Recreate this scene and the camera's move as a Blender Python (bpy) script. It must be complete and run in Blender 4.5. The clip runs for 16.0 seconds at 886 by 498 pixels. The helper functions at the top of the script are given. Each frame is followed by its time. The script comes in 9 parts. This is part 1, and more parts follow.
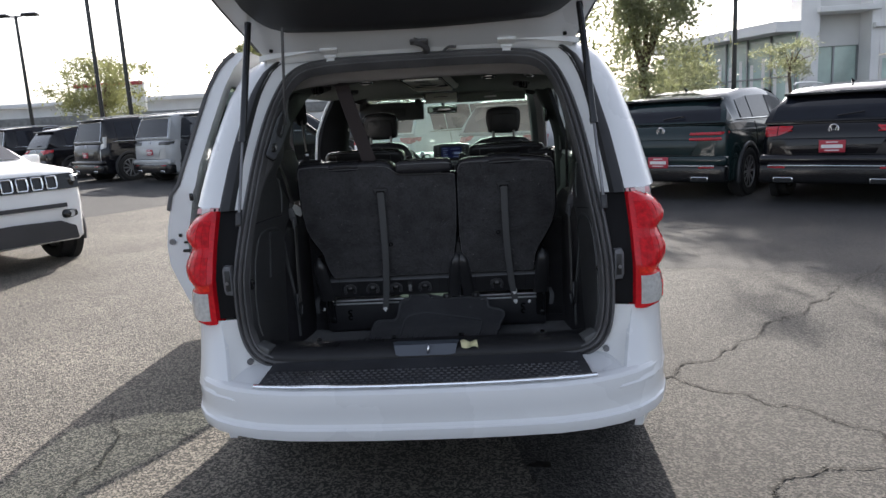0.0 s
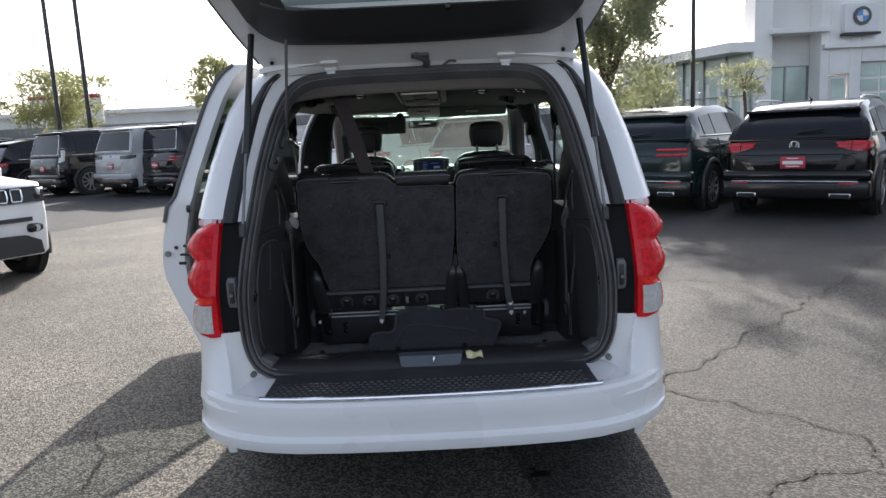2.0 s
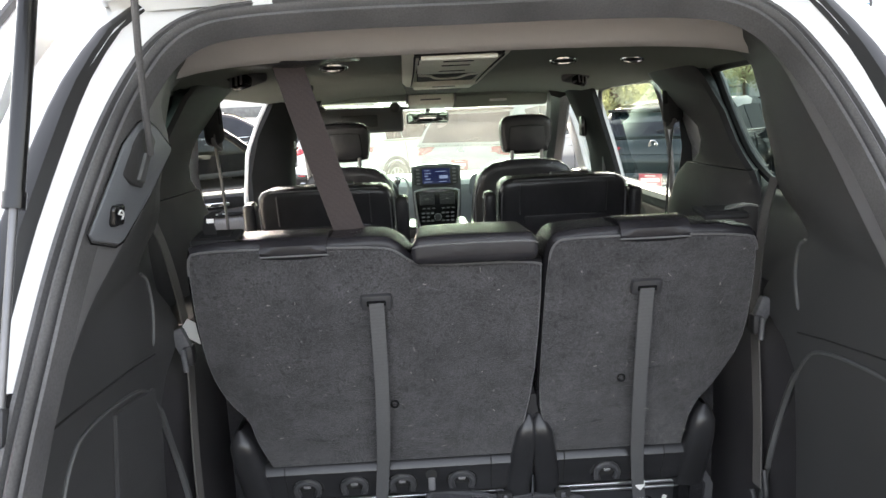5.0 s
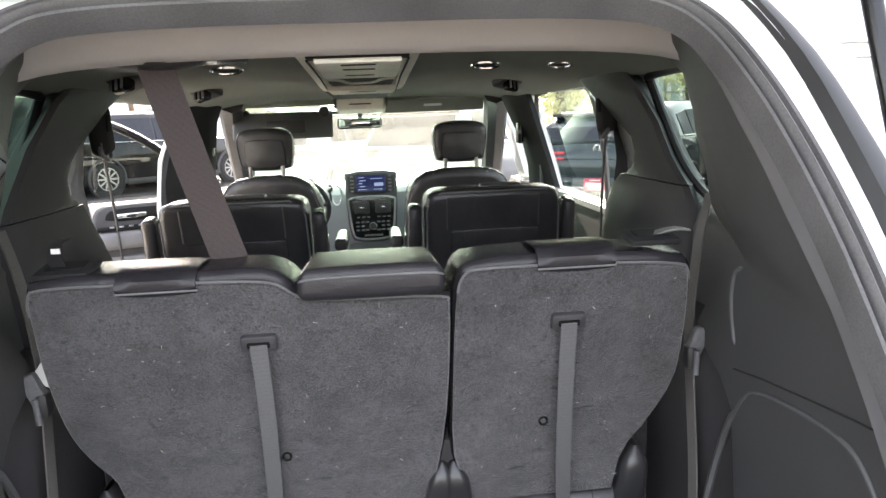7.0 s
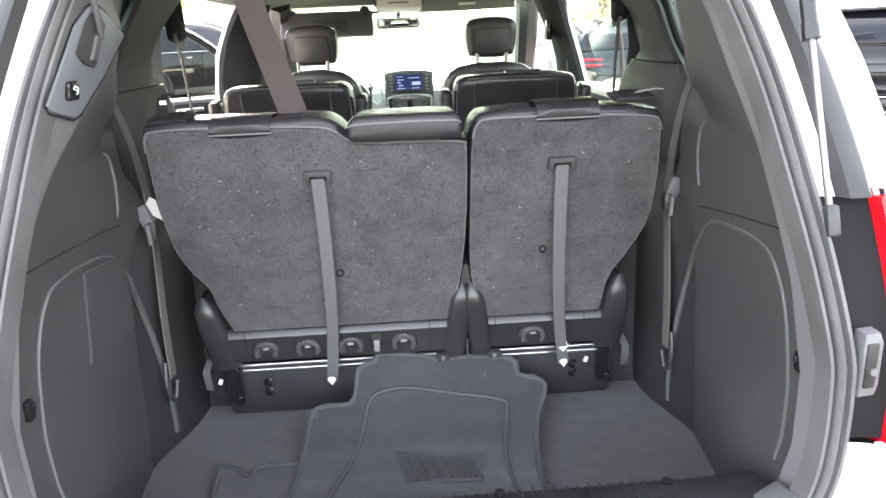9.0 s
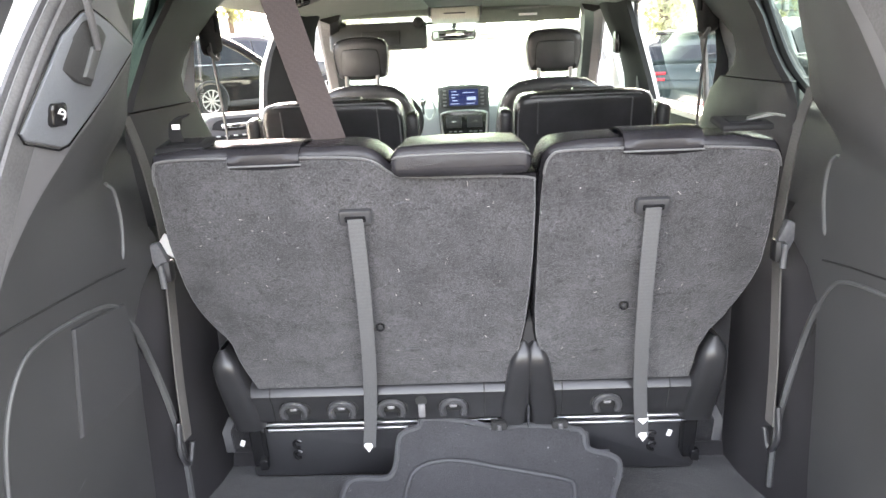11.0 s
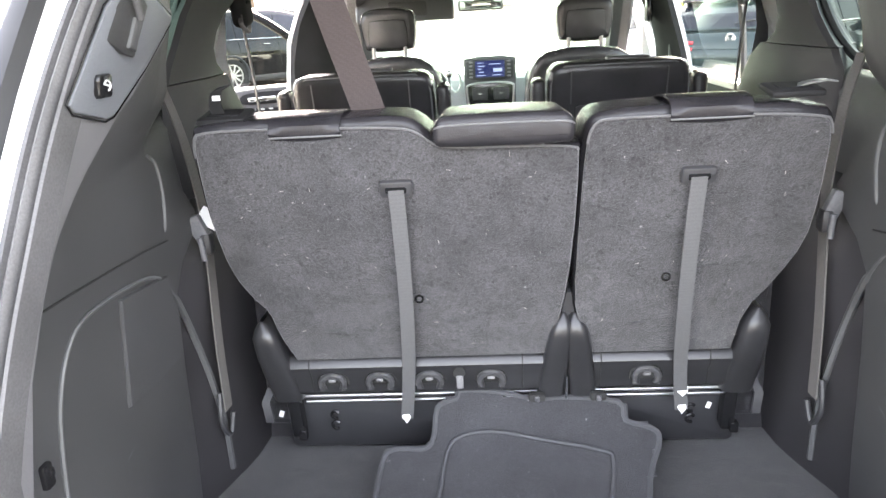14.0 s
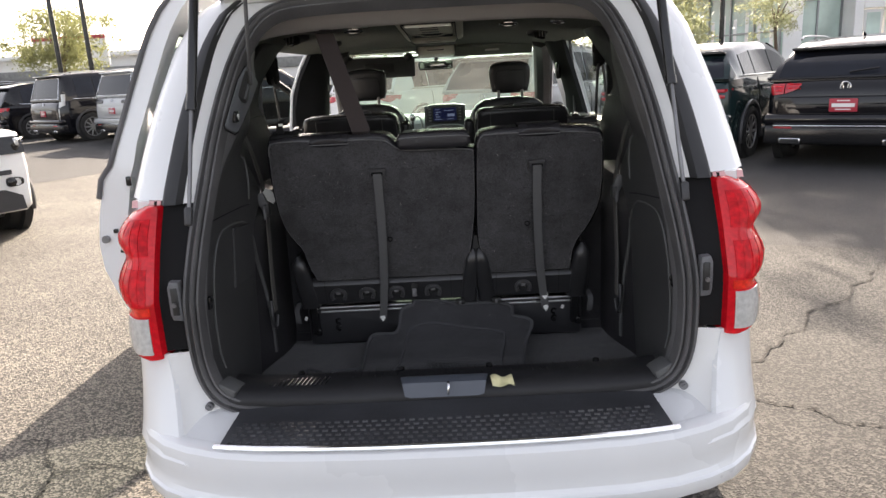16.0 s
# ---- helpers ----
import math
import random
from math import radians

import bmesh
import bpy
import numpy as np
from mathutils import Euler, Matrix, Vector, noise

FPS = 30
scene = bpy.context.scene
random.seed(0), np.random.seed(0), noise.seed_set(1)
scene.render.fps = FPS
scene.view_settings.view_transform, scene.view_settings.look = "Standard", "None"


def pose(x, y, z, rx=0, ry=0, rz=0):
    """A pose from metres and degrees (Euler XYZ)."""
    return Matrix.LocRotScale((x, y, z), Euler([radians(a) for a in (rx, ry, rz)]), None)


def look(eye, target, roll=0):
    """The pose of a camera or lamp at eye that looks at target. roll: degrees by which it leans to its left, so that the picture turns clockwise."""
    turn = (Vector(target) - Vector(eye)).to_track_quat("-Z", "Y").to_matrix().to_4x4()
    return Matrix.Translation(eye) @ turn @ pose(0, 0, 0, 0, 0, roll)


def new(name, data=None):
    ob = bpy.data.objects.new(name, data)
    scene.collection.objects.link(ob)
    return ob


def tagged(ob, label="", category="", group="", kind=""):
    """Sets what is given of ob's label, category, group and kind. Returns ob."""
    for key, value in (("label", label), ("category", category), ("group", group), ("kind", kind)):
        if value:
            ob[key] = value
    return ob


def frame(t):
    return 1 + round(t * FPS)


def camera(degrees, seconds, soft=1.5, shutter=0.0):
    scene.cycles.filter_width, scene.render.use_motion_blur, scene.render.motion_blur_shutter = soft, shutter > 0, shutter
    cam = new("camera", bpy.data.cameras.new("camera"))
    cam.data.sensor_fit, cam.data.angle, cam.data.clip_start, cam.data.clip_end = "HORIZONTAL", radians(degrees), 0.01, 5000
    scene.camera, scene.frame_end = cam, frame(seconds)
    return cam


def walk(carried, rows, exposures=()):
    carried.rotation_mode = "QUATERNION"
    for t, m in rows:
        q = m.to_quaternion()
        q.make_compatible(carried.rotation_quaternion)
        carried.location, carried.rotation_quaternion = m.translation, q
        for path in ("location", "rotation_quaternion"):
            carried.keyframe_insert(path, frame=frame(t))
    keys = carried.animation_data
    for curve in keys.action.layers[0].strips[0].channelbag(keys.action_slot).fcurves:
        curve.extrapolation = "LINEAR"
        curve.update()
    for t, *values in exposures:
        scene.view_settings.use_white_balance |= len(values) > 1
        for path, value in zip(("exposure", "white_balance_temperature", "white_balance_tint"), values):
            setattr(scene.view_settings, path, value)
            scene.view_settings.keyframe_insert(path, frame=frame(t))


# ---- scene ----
cam = camera(64.0, 16.0)
PATH = [
    (0, (0.214, -2.378, 1.43), (0.105, -0.415, 1.06), -3.2),
    (0.5, (0.127, -2.544, 1.437), (0.123, -0.579, 1.069), -2.4),
    (1, (0.094, -2.647, 1.441), (0.098, -0.678, 1.092), -2.1),
    (1.5, (0.075, -2.614, 1.435), (0.074, -0.643, 1.093), -2.2),
    (2, (0.061, -2.405, 1.427), (0.062, -0.433, 1.094), -2.8),
    (2.5, (0.049, -2.133, 1.429), (0.063, -0.163, 1.087), -2.4),
    (3, (-0.028, -1.818, 1.429), (0.026, 0.15, 1.073), -1.8),
    (3.5, (-0.078, -1.563, 1.434), (-0.01, 0.401, 1.062), -2.5),
    (4, (-0.079, -1.258, 1.437), (-0.049, 0.709, 1.076), -3.3),
    (6.3, (-0.12, -0.538, 1.494), (0.003, 1.426, 1.135), -1.4),
    (6.5, (-0.085, -0.554, 1.49), (0.066, 1.408, 1.136), -1.8),
    (7, (0.003, -0.605, 1.476), (0.193, 1.353, 1.116), -2.3),
    (7.5, (0.057, -0.665, 1.442), (0.236, 1.272, 0.977), -2.8),
    (8, (0.048, -0.802, 1.415), (0.208, 1.096, 0.806), -2.9),
    (8.2, (0.039, -0.881, 1.415), (0.141, 1.019, 0.798), -2.9),
    (10.3, (-0.002, -0.958, 1.398), (0.03, 0.975, 0.883), -2.7),
    (10.5, (0.006, -0.866, 1.405), (0.011, 1.064, 0.879), -2.8),
    (11, (0.003, -0.674, 1.41), (-0.071, 1.248, 0.864), -2.6),
    (11.5, (-0.025, -0.444, 1.406), (-0.078, 1.463, 0.805), -4.1),
    (12, (-0.074, -0.215, 1.407), (-0.065, 1.688, 0.792), -3.0),
    (12.5, (-0.106, -0.125, 1.4), (-0.037, 1.762, 0.741), -1.6),
    (13, (-0.099, -0.164, 1.393), (0.038, 1.702, 0.685), -0.4),
    (13.5, (-0.075, -0.369, 1.394), (-0.084, 1.511, 0.712), -2.7),
    (14, (-0.033, -0.669, 1.404), (-0.167, 1.23, 0.792), -3.3),
    (14.5, (-0.031, -0.925, 1.396), (-0.169, 0.984, 0.816), -3.0),
    (15, (-0.034, -1.206, 1.411), (-0.115, 0.706, 0.83), -2.5),
    (15.5, (0.008, -1.425, 1.427), (-0.065, 0.501, 0.895), -3.1),
    (16, (0.059, -1.724, 1.442), (0.012, 0.215, 0.952), -3.2),
]
EXPOSURES = [(0, 1.05, 6170, 13), (2.5, 1.10, 6070, 13), (3.0, 1.20, 6070, 13), (3.5, 1.45, 6120, 14), (4.0, 2.00, 6570, 12), (6.3, 3.68, 7020, 14), (7.0, 3.62, 6970, 15), (8.0, 4.50, 6920, 13), (10.3, 4.12, 7120, 15), (11.0, 4.53, 7070, 15),
             (12.0, 3.95, 7070, 18), (12.5, 3.71, 7070, 17), (13.0, 3.75, 7070, 17), (14.0, 4.57, 7020, 15), (14.5, 4.28, 6970, 9), (15.0, 3.35, 6770, 12), (15.5, 2.66, 6870, 15), (16.0, 1.82, 7020, 16)]
walk(cam, [(t, look(eye, target, roll)) for t, eye, target, roll in PATH], EXPOSURES)

# ---- world, sun ----
world = bpy.data.worlds.new("world")
scene.world = world
world.use_nodes = True
wn = world.node_tree.nodes
sky = wn.new("ShaderNodeTexSky")
sky.sky_type = 'NISHITA'
sky.sun_disc = False
sky.sun_elevation = radians(28)
sky.sun_rotation = radians(3)
sky.air_density, sky.dust_density, sky.ozone_density = 1.0, 3.0, 1.0
wn["Background"].inputs[1].default_value = 0.1320
haze = wn.new("ShaderNodeHueSaturation")
haze.inputs["Saturation"].default_value = 0.46
world.node_tree.links.new(sky.outputs[0], haze.inputs["Color"])
world.node_tree.links.new(haze.outputs[0], wn["Background"].inputs[0])

sun_data = bpy.data.lights.new("sun", 'SUN')
sun_data.energy, sun_data.angle, sun_data.color = 4.5, radians(0.6), (1.0, 0.91, 0.77)
sun = new("sun", sun_data)
sun.matrix_world = look((0.9, 17.66, 9.39), (0, 0, 0))


# ---- materials ----
def mat(name, color, rough=0.5, metal=0.0, coat=0.0, grain=0.0, grain_scale=400.0, bump=0.0, bump_scale=None,
        stain=0.0, stain_scale=3.0, rand=0.0, spec=0.5, sheen=0.0, rough_var=0.0):
    """Principled surface: fine grain, broad stains, relief."""
    m = bpy.data.materials.new(name)
    m.use_nodes = True
    nt = m.node_tree
    N, L = nt.nodes, nt.links
    p = N["Principled BSDF"]
    p.inputs["Roughness"].default_value = rough
    p.inputs["Metallic"].default_value = metal
    p.inputs["Coat Weight"].default_value = coat
    p.inputs["Coat Roughness"].default_value = 0.04
    p.inputs["Specular IOR Level"].default_value = spec
    p.inputs["Sheen Weight"].default_value = sheen
    tc = N.new("ShaderNodeTexCoord")
    col = N.new("ShaderNodeRGB")
    col.outputs[0].default_value = (*color, 1)
    out = col.outputs[0]

    def vary(fac_socket, amount):
        nonlocal out
        mr = N.new("ShaderNodeMapRange")
        mr.inputs[1].default_value, mr.inputs[2].default_value = 0.3, 0.7
        mr.inputs[3].default_value, mr.inputs[4].default_value = 1 - amount, 1 + amount
        L.new(fac_socket, mr.inputs[0])
        mx = N.new("ShaderNodeVectorMath")
        mx.operation = 'SCALE'
        L.new(out, mx.inputs[0])
        L.new(mr.outputs[0], mx.inputs["Scale"])
        out = mx.outputs[0]

    if grain:
        n = N.new("ShaderNodeTexNoise")
        n.inputs["Scale"].default_value, n.inputs["Detail"].default_value = grain_scale, 3
        L.new(tc.outputs["Object"], n.inputs["Vector"])
        vary(n.outputs[0], grain)
    if stain:
        n = N.new("ShaderNodeTexNoise")
        n.inputs["Scale"].default_value, n.inputs["Detail"].default_value = stain_scale, 5
        L.new(tc.outputs["Object"], n.inputs["Vector"])
        vary(n.outputs[0], stain)
        if rough_var:
            mr = N.new("ShaderNodeMapRange")
            mr.inputs[3].default_value, mr.inputs[4].default_value = rough - rough_var, rough + rough_var
            L.new(n.outputs[0], mr.inputs[0])
            L.new(mr.outputs[0], p.inputs["Roughness"])
    if rand:
        oi = N.new("ShaderNodeObjectInfo")
        vary(oi.outputs["Random"], rand)
    L.new(out, p.inputs["Base Color"])
    if bump:
        n = N.new("ShaderNodeTexNoise")
        n.inputs["Scale"].default_value, n.inputs["Detail"].default_value = bump_scale or grain_scale, 4
        L.new(tc.outputs["Object"], n.inputs["Vector"])
        b = N.new("ShaderNodeBump")
        b.inputs["Strength"].default_value, b.inputs["Distance"].default_value = bump, 0.002
        L.new(n.outputs[0], b.inputs["Height"])
        L.new(b.outputs[0], p.inputs["Normal"])
    return m


def glass_mat(name, tint, gloss=0.05, dust=0.0):
    m = bpy.data.materials.new(name)
    m.use_nodes = True
    N, L = m.node_tree.nodes, m.node_tree.links
    N.remove(N["Principled BSDF"])
    tr = N.new("ShaderNodeBsdfTransparent")
    tr.inputs[0].default_value = (*tint, 1)
    gl = N.new("ShaderNodeBsdfGlossy")
    gl.inputs["Roughness"].default_value = 0.02
    lw = N.new("ShaderNodeLayerWeight")
    lw.inputs[0].default_value = 0.5
    po = N.new("ShaderNodeMath")
    po.operation = 'POWER'
    po.inputs[1].default_value = 4.0
    L.new(lw.outputs["Facing"], po.inputs[0])
    ma = N.new("ShaderNodeMath")
    ma.operation = 'MULTIPLY_ADD'
    ma.inputs[1].default_value, ma.inputs[2].default_value = 0.6, gloss
    L.new(po.outputs[0], ma.inputs[0])
    mx = N.new("ShaderNodeMixShader")
    L.new(ma.outputs[0], mx.inputs[0])
    L.new(tr.outputs[0], mx.inputs[1])
    L.new(gl.outputs[0], mx.inputs[2])
    last = mx
    if dust:
        # a film of dust that scatters the sun
        du = N.new("ShaderNodeBsdfTranslucent")
        du.inputs[0].default_value = (0.85, 0.88, 0.82, 1)
        tc = N.new("ShaderNodeTexCoord")
        no = N.new("ShaderNodeTexNoise")
        no.inputs["Scale"].default_value, no.inputs["Detail"].default_value = 6, 8
        L.new(tc.outputs["Object"], no.inputs["Vector"])
        mr = N.new("ShaderNodeMapRange")
        mr.inputs[1].default_value, mr.inputs[2].default_value = 0.3, 0.7
        mr.inputs[3].default_value, mr.inputs[4].default_value = dust * 0.7, dust * 1.3
        L.new(no.outputs[0], mr.inputs[0])
        last = N.new("ShaderNodeMixShader")
        L.new(mr.outputs[0], last.inputs[0])
        L.new(mx.outputs[0], last.inputs[1])
        L.new(du.outputs[0], last.inputs[2])
    L.new(last.outputs[0], N["Material Output"].inputs[0])
    return m


def emit_mat(name, color, strength):
    m = bpy.data.materials.new(name)
    m.use_nodes = True
    p = m.node_tree.nodes["Principled BSDF"]
    p.inputs["Base Color"].default_value = (0.01, 0.01, 0.012, 1)
    p.inputs["Roughness"].default_value = 0.1
    p.inputs["Emission Color"].default_value = (*color, 1)
    p.inputs["Emission Strength"].default_value = strength
    return m


def leather_mat(name, color, scale=480.0, spec=0.44):
    m = mat(name, color, 0.235, stain=0.15, stain_scale=9, rough_var=0.04)
    m.node_tree.nodes["Principled BSDF"].inputs["Specular IOR Level"].default_value = spec
    N, L = m.node_tree.nodes, m.node_tree.links
    tc = N.new("ShaderNodeTexCoord")
    v = N.new("ShaderNodeTexVoronoi")
    v.inputs["Scale"].default_value = scale
    L.new(tc.outputs["Object"], v.inputs["Vector"])
    b = N.new("ShaderNodeBump")
    b.inputs["Strength"].default_value, b.inputs["Distance"].default_value = 0.36, 0.0010
    L.new(v.outputs["Distance"], b.inputs["Height"])
    fold = N.new("ShaderNodeTexNoise")
    fold.inputs["Scale"].default_value, fold.inputs["Detail"].default_value, fold.inputs["Distortion"].default_value = 16, 3, 1.2
    L.new(tc.outputs["Object"], fold.inputs["Vector"])
    b2 = N.new("ShaderNodeBump")
    b2.inputs["Strength"].default_value, b2.inputs["Distance"].default_value = 0.16, 0.010
    L.new(fold.outputs[0], b2.inputs["Height"])
    L.new(b2.outputs[0], b.inputs["Normal"])
    L.new(b.outputs[0], N["Principled BSDF"].inputs["Normal"])
    return m


def carpet_mat(name, color, lint=(0.20, 0.20, 0.20), amount=0.3, low=0.55, high=1.45, crease=0.68, pits=1.0):
    """Short pile: speckled fibres, brushed patches, a little lint."""
    m = bpy.data.materials.new(name)
    m.use_nodes = True
    N, L = m.node_tree.nodes, m.node_tree.links
    p = N["Principled BSDF"]
    p.inputs["Roughness"].default_value = 0.95
    p.inputs["Sheen Weight"].default_value = 0.35
    p.inputs["Specular IOR Level"].default_value = 0.1
    tc = N.new("ShaderNodeTexCoord")
    fine = N.new("ShaderNodeTexNoise")
    fine.inputs["Scale"].default_value, fine.inputs["Detail"].default_value, fine.inputs["Roughness"].default_value = 380, 3, 0.75
    patch = N.new("ShaderNodeTexNoise")
    patch.inputs["Scale"].default_value, patch.inputs["Detail"].default_value, patch.inputs["Roughness"].default_value = 7, 9, 0.72
    lintn = N.new("ShaderNodeTexNoise")
    lintn.inputs["Scale"].default_value, lintn.inputs["Detail"].default_value = 130, 4
    scuff = N.new("ShaderNodeTexNoise")
    scuff.inputs["Scale"].default_value, scuff.inputs["Detail"].default_value = 1.0, 4
    mp = N.new("ShaderNodeMapping")
    mp.inputs["Scale"].default_value = (16, 30, 95)
    for n in (fine, patch, lintn, mp):
        L.new(tc.outputs["Object"], n.inputs["Vector"])
    L.new(mp.outputs[0], scuff.inputs["Vector"])
    r1 = N.new("ShaderNodeMapRange")
    r1.inputs[1].default_value, r1.inputs[2].default_value = 0.34, 0.66
    r1.inputs[3].default_value, r1.inputs[4].default_value = low, high
    L.new(fine.outputs[0], r1.inputs[0])
    r3 = N.new("ShaderNodeMapRange")
    r3.inputs[1].default_value, r3.inputs[2].default_value = 0.71, 0.75
    r3.inputs[3].default_value, r3.inputs[4].default_value = 1.0, crease
    L.new(scuff.outputs[0], r3.inputs[0])
    r2 = N.new("ShaderNodeMapRange")
    r2.inputs[1].default_value, r2.inputs[2].default_value = 0.3, 0.7
    r2.inputs[3].default_value, r2.inputs[4].default_value = 1 - amount, 1 + amount
    L.new(patch.outputs[0], r2.inputs[0])
    mul0 = N.new("ShaderNodeMath")
    mul0.operation = 'MULTIPLY'
    L.new(r1.outputs[0], mul0.inputs[0])
    L.new(r3.outputs[0], mul0.inputs[1])
    pit = N.new("ShaderNodeMapRange")
    pit.inputs[1].default_value, pit.inputs[2].default_value = 0.34, 0.41
    pit.inputs[3].default_value, pit.inputs[4].default_value = pits, 1.0
    pitn = N.new("ShaderNodeTexNoise")
    pitn.inputs["Scale"].default_value, pitn.inputs["Detail"].default_value = 105, 3
    L.new(tc.outputs["Object"], pitn.inputs["Vector"])
    L.new(pitn.outputs[0], pit.inputs[0])
    mul1 = N.new("ShaderNodeMath")
    mul1.operation = 'MULTIPLY'
    L.new(mul0.outputs[0], mul1.inputs[0])
    L.new(pit.outputs[0], mul1.inputs[1])
    r1 = mul1
    mul = N.new("ShaderNodeMath")
    mul.operation = 'MULTIPLY'
    L.new(r1.outputs[0], mul.inputs[0])
    L.new(r2.outputs[0], mul.inputs[1])
    sc = N.new("ShaderNodeVectorMath")
    sc.operation = 'SCALE'
    sc.inputs[0].default_value = color
    L.new(mul.outputs[0], sc.inputs["Scale"])
    ramp = N.new("ShaderNodeMapRange")
    ramp.inputs[1].default_value, ramp.inputs[2].default_value = 0.70, 0.76
    L.new(lintn.outputs[0], ramp.inputs[0])
    mx = N.new("ShaderNodeMix")
    mx.data_type = 'RGBA'
    L.new(ramp.outputs[0], mx.inputs["Factor"])
    L.new(sc.outputs[0], mx.inputs["A"])
    mx.inputs["B"].default_value = (*lint, 1)
    L.new(mx.outputs["Result"], p.inputs["Base Color"])
    b = N.new("ShaderNodeBump")
    b.inputs["Strength"].default_value, b.inputs["Distance"].default_value = 0.8, 0.003
    L.new(fine.outputs[0], b.inputs["Height"])
    dent = N.new("ShaderNodeTexNoise")
    dent.inputs["Scale"].default_value, dent.inputs["Detail"].default_value = 22, 3
    L.new(tc.outputs["Object"], dent.inputs["Vector"])
    b2 = N.new("ShaderNodeBump")
    b2.inputs["Strength"].default_value, b2.inputs["Distance"].default_value = 0.28, 0.010
    L.new(dent.outputs[0], b2.inputs["Height"])
    b3 = N.new("ShaderNodeBump")
    b3.inputs["Strength"].default_value, b3.inputs["Distance"].default_value = 0.5, 0.005
    L.new(r3.outputs[0], b3.inputs["Height"])
    L.new(b3.outputs[0], b2.inputs["Normal"])
    L.new(b2.outputs[0], b.inputs["Normal"])
    L.new(b.outputs[0], p.inputs["Normal"])
    return m


def webbing_mat(name, color, weave=230.0):
    """Woven belt: small raised cells with dark gaps."""
    m = mat(name, color, 0.6, spec=0.22)
    N, L = m.node_tree.nodes, m.node_tree.links
    tc = N.new("ShaderNodeTexCoord")
    v = N.new("ShaderNodeTexVoronoi")
    v.inputs["Scale"].default_value, v.inputs["Randomness"].default_value = weave, 0.5
    L.new(tc.outputs["Object"], v.inputs["Vector"])
    r = N.new("ShaderNodeMapRange")
    r.inputs[1].default_value, r.inputs[2].default_value = 0.1, 0.65
    r.inputs[3].default_value, r.inputs[4].default_value = 1.12, 0.84
    L.new(v.outputs["Distance"], r.inputs[0])
    sc = N.new("ShaderNodeVectorMath")
    sc.operation = 'SCALE'
    sc.inputs[0].default_value = color
    L.new(r.outputs[0], sc.inputs["Scale"])
    L.new(sc.outputs[0], N["Principled BSDF"].inputs["Base Color"])
    b = N.new("ShaderNodeBump")
    b.inputs["Strength"].default_value, b.inputs["Distance"].default_value = 0.4, 0.0008
    L.new(r.outputs[0], b.inputs["Height"])
    L.new(b.outputs[0], N["Principled BSDF"].inputs["Normal"])
    return m


def asphalt_mat(name, base, stone, wear):
    """Aggregate in a dark binder: stones by voronoi cells, worn patches, oil stains."""
    m = bpy.data.materials.new(name)
    m.use_nodes = True
    N, L = m.node_tree.nodes, m.node_tree.links
    p = N["Principled BSDF"]
    p.inputs["Roughness"].default_value = 0.85
    tc = N.new("ShaderNodeTexCoord")
    vo = N.new("ShaderNodeTexVoronoi")
    vo.inputs["Scale"].default_value = 120
    fine = N.new("ShaderNodeTexNoise")
    fine.inputs["Scale"].default_value, fine.inputs["Detail"].default_value = 70, 6
    big = N.new("ShaderNodeTexNoise")
    big.inputs["Scale"].default_value, big.inputs["Detail"].default_value = 0.9, 6
    for n in (vo, fine, big):
        L.new(tc.outputs["Object"], n.inputs["Vector"])
    sep = N.new("ShaderNodeSeparateColor")
    L.new(vo.outputs["Color"], sep.inputs[0])
    f = N.new("ShaderNodeMapRange")
    f.inputs[1].default_value, f.inputs[2].default_value = 0.42, 0.78
    L.new(sep.outputs[0], f.inputs[0])
    mx = N.new("ShaderNodeMix")
    mx.data_type = 'RGBA'
    L.new(f.outputs[0], mx.inputs["Factor"])
    mx.inputs["A"].default_value = (*base, 1)
    mx.inputs["B"].default_value = (*stone, 1)
    r1 = N.new("ShaderNodeMapRange")
    r1.inputs[1].default_value, r1.inputs[2].default_value = 0.3, 0.7
    r1.inputs[3].default_value, r1.inputs[4].default_value = 0.82, 1.18
    L.new(fine.outputs[0], r1.inputs[0])
    r2 = N.new("ShaderNodeMapRange")
    r2.inputs[1].default_value, r2.inputs[2].default_value = 0.3, 0.72
    r2.inputs[3].default_value, r2.inputs[4].default_value = 1 - wear, 1 + wear
    L.new(big.outputs[0], r2.inputs[0])
    mul = N.new("ShaderNodeMath")
    mul.operation = 'MULTIPLY'
    L.new(r1.outputs[0], mul.inputs[0])
    L.new(r2.outputs[0], mul.inputs[1])
    sc = N.new("ShaderNodeVectorMath")
    sc.operation = 'SCALE'
    L.new(mx.outputs["Result"], sc.inputs[0])
    L.new(mul.outputs[0], sc.inputs["Scale"])
    L.new(sc.outputs[0], p.inputs["Base Color"])
    b = N.new("ShaderNodeBump")
    b.inputs["Strength"].default_value, b.inputs["Distance"].default_value = 0.7, 0.006
    L.new(vo.outputs["Distance"], b.inputs["Height"])
    L.new(b.outputs[0], p.inputs["Normal"])
    return m


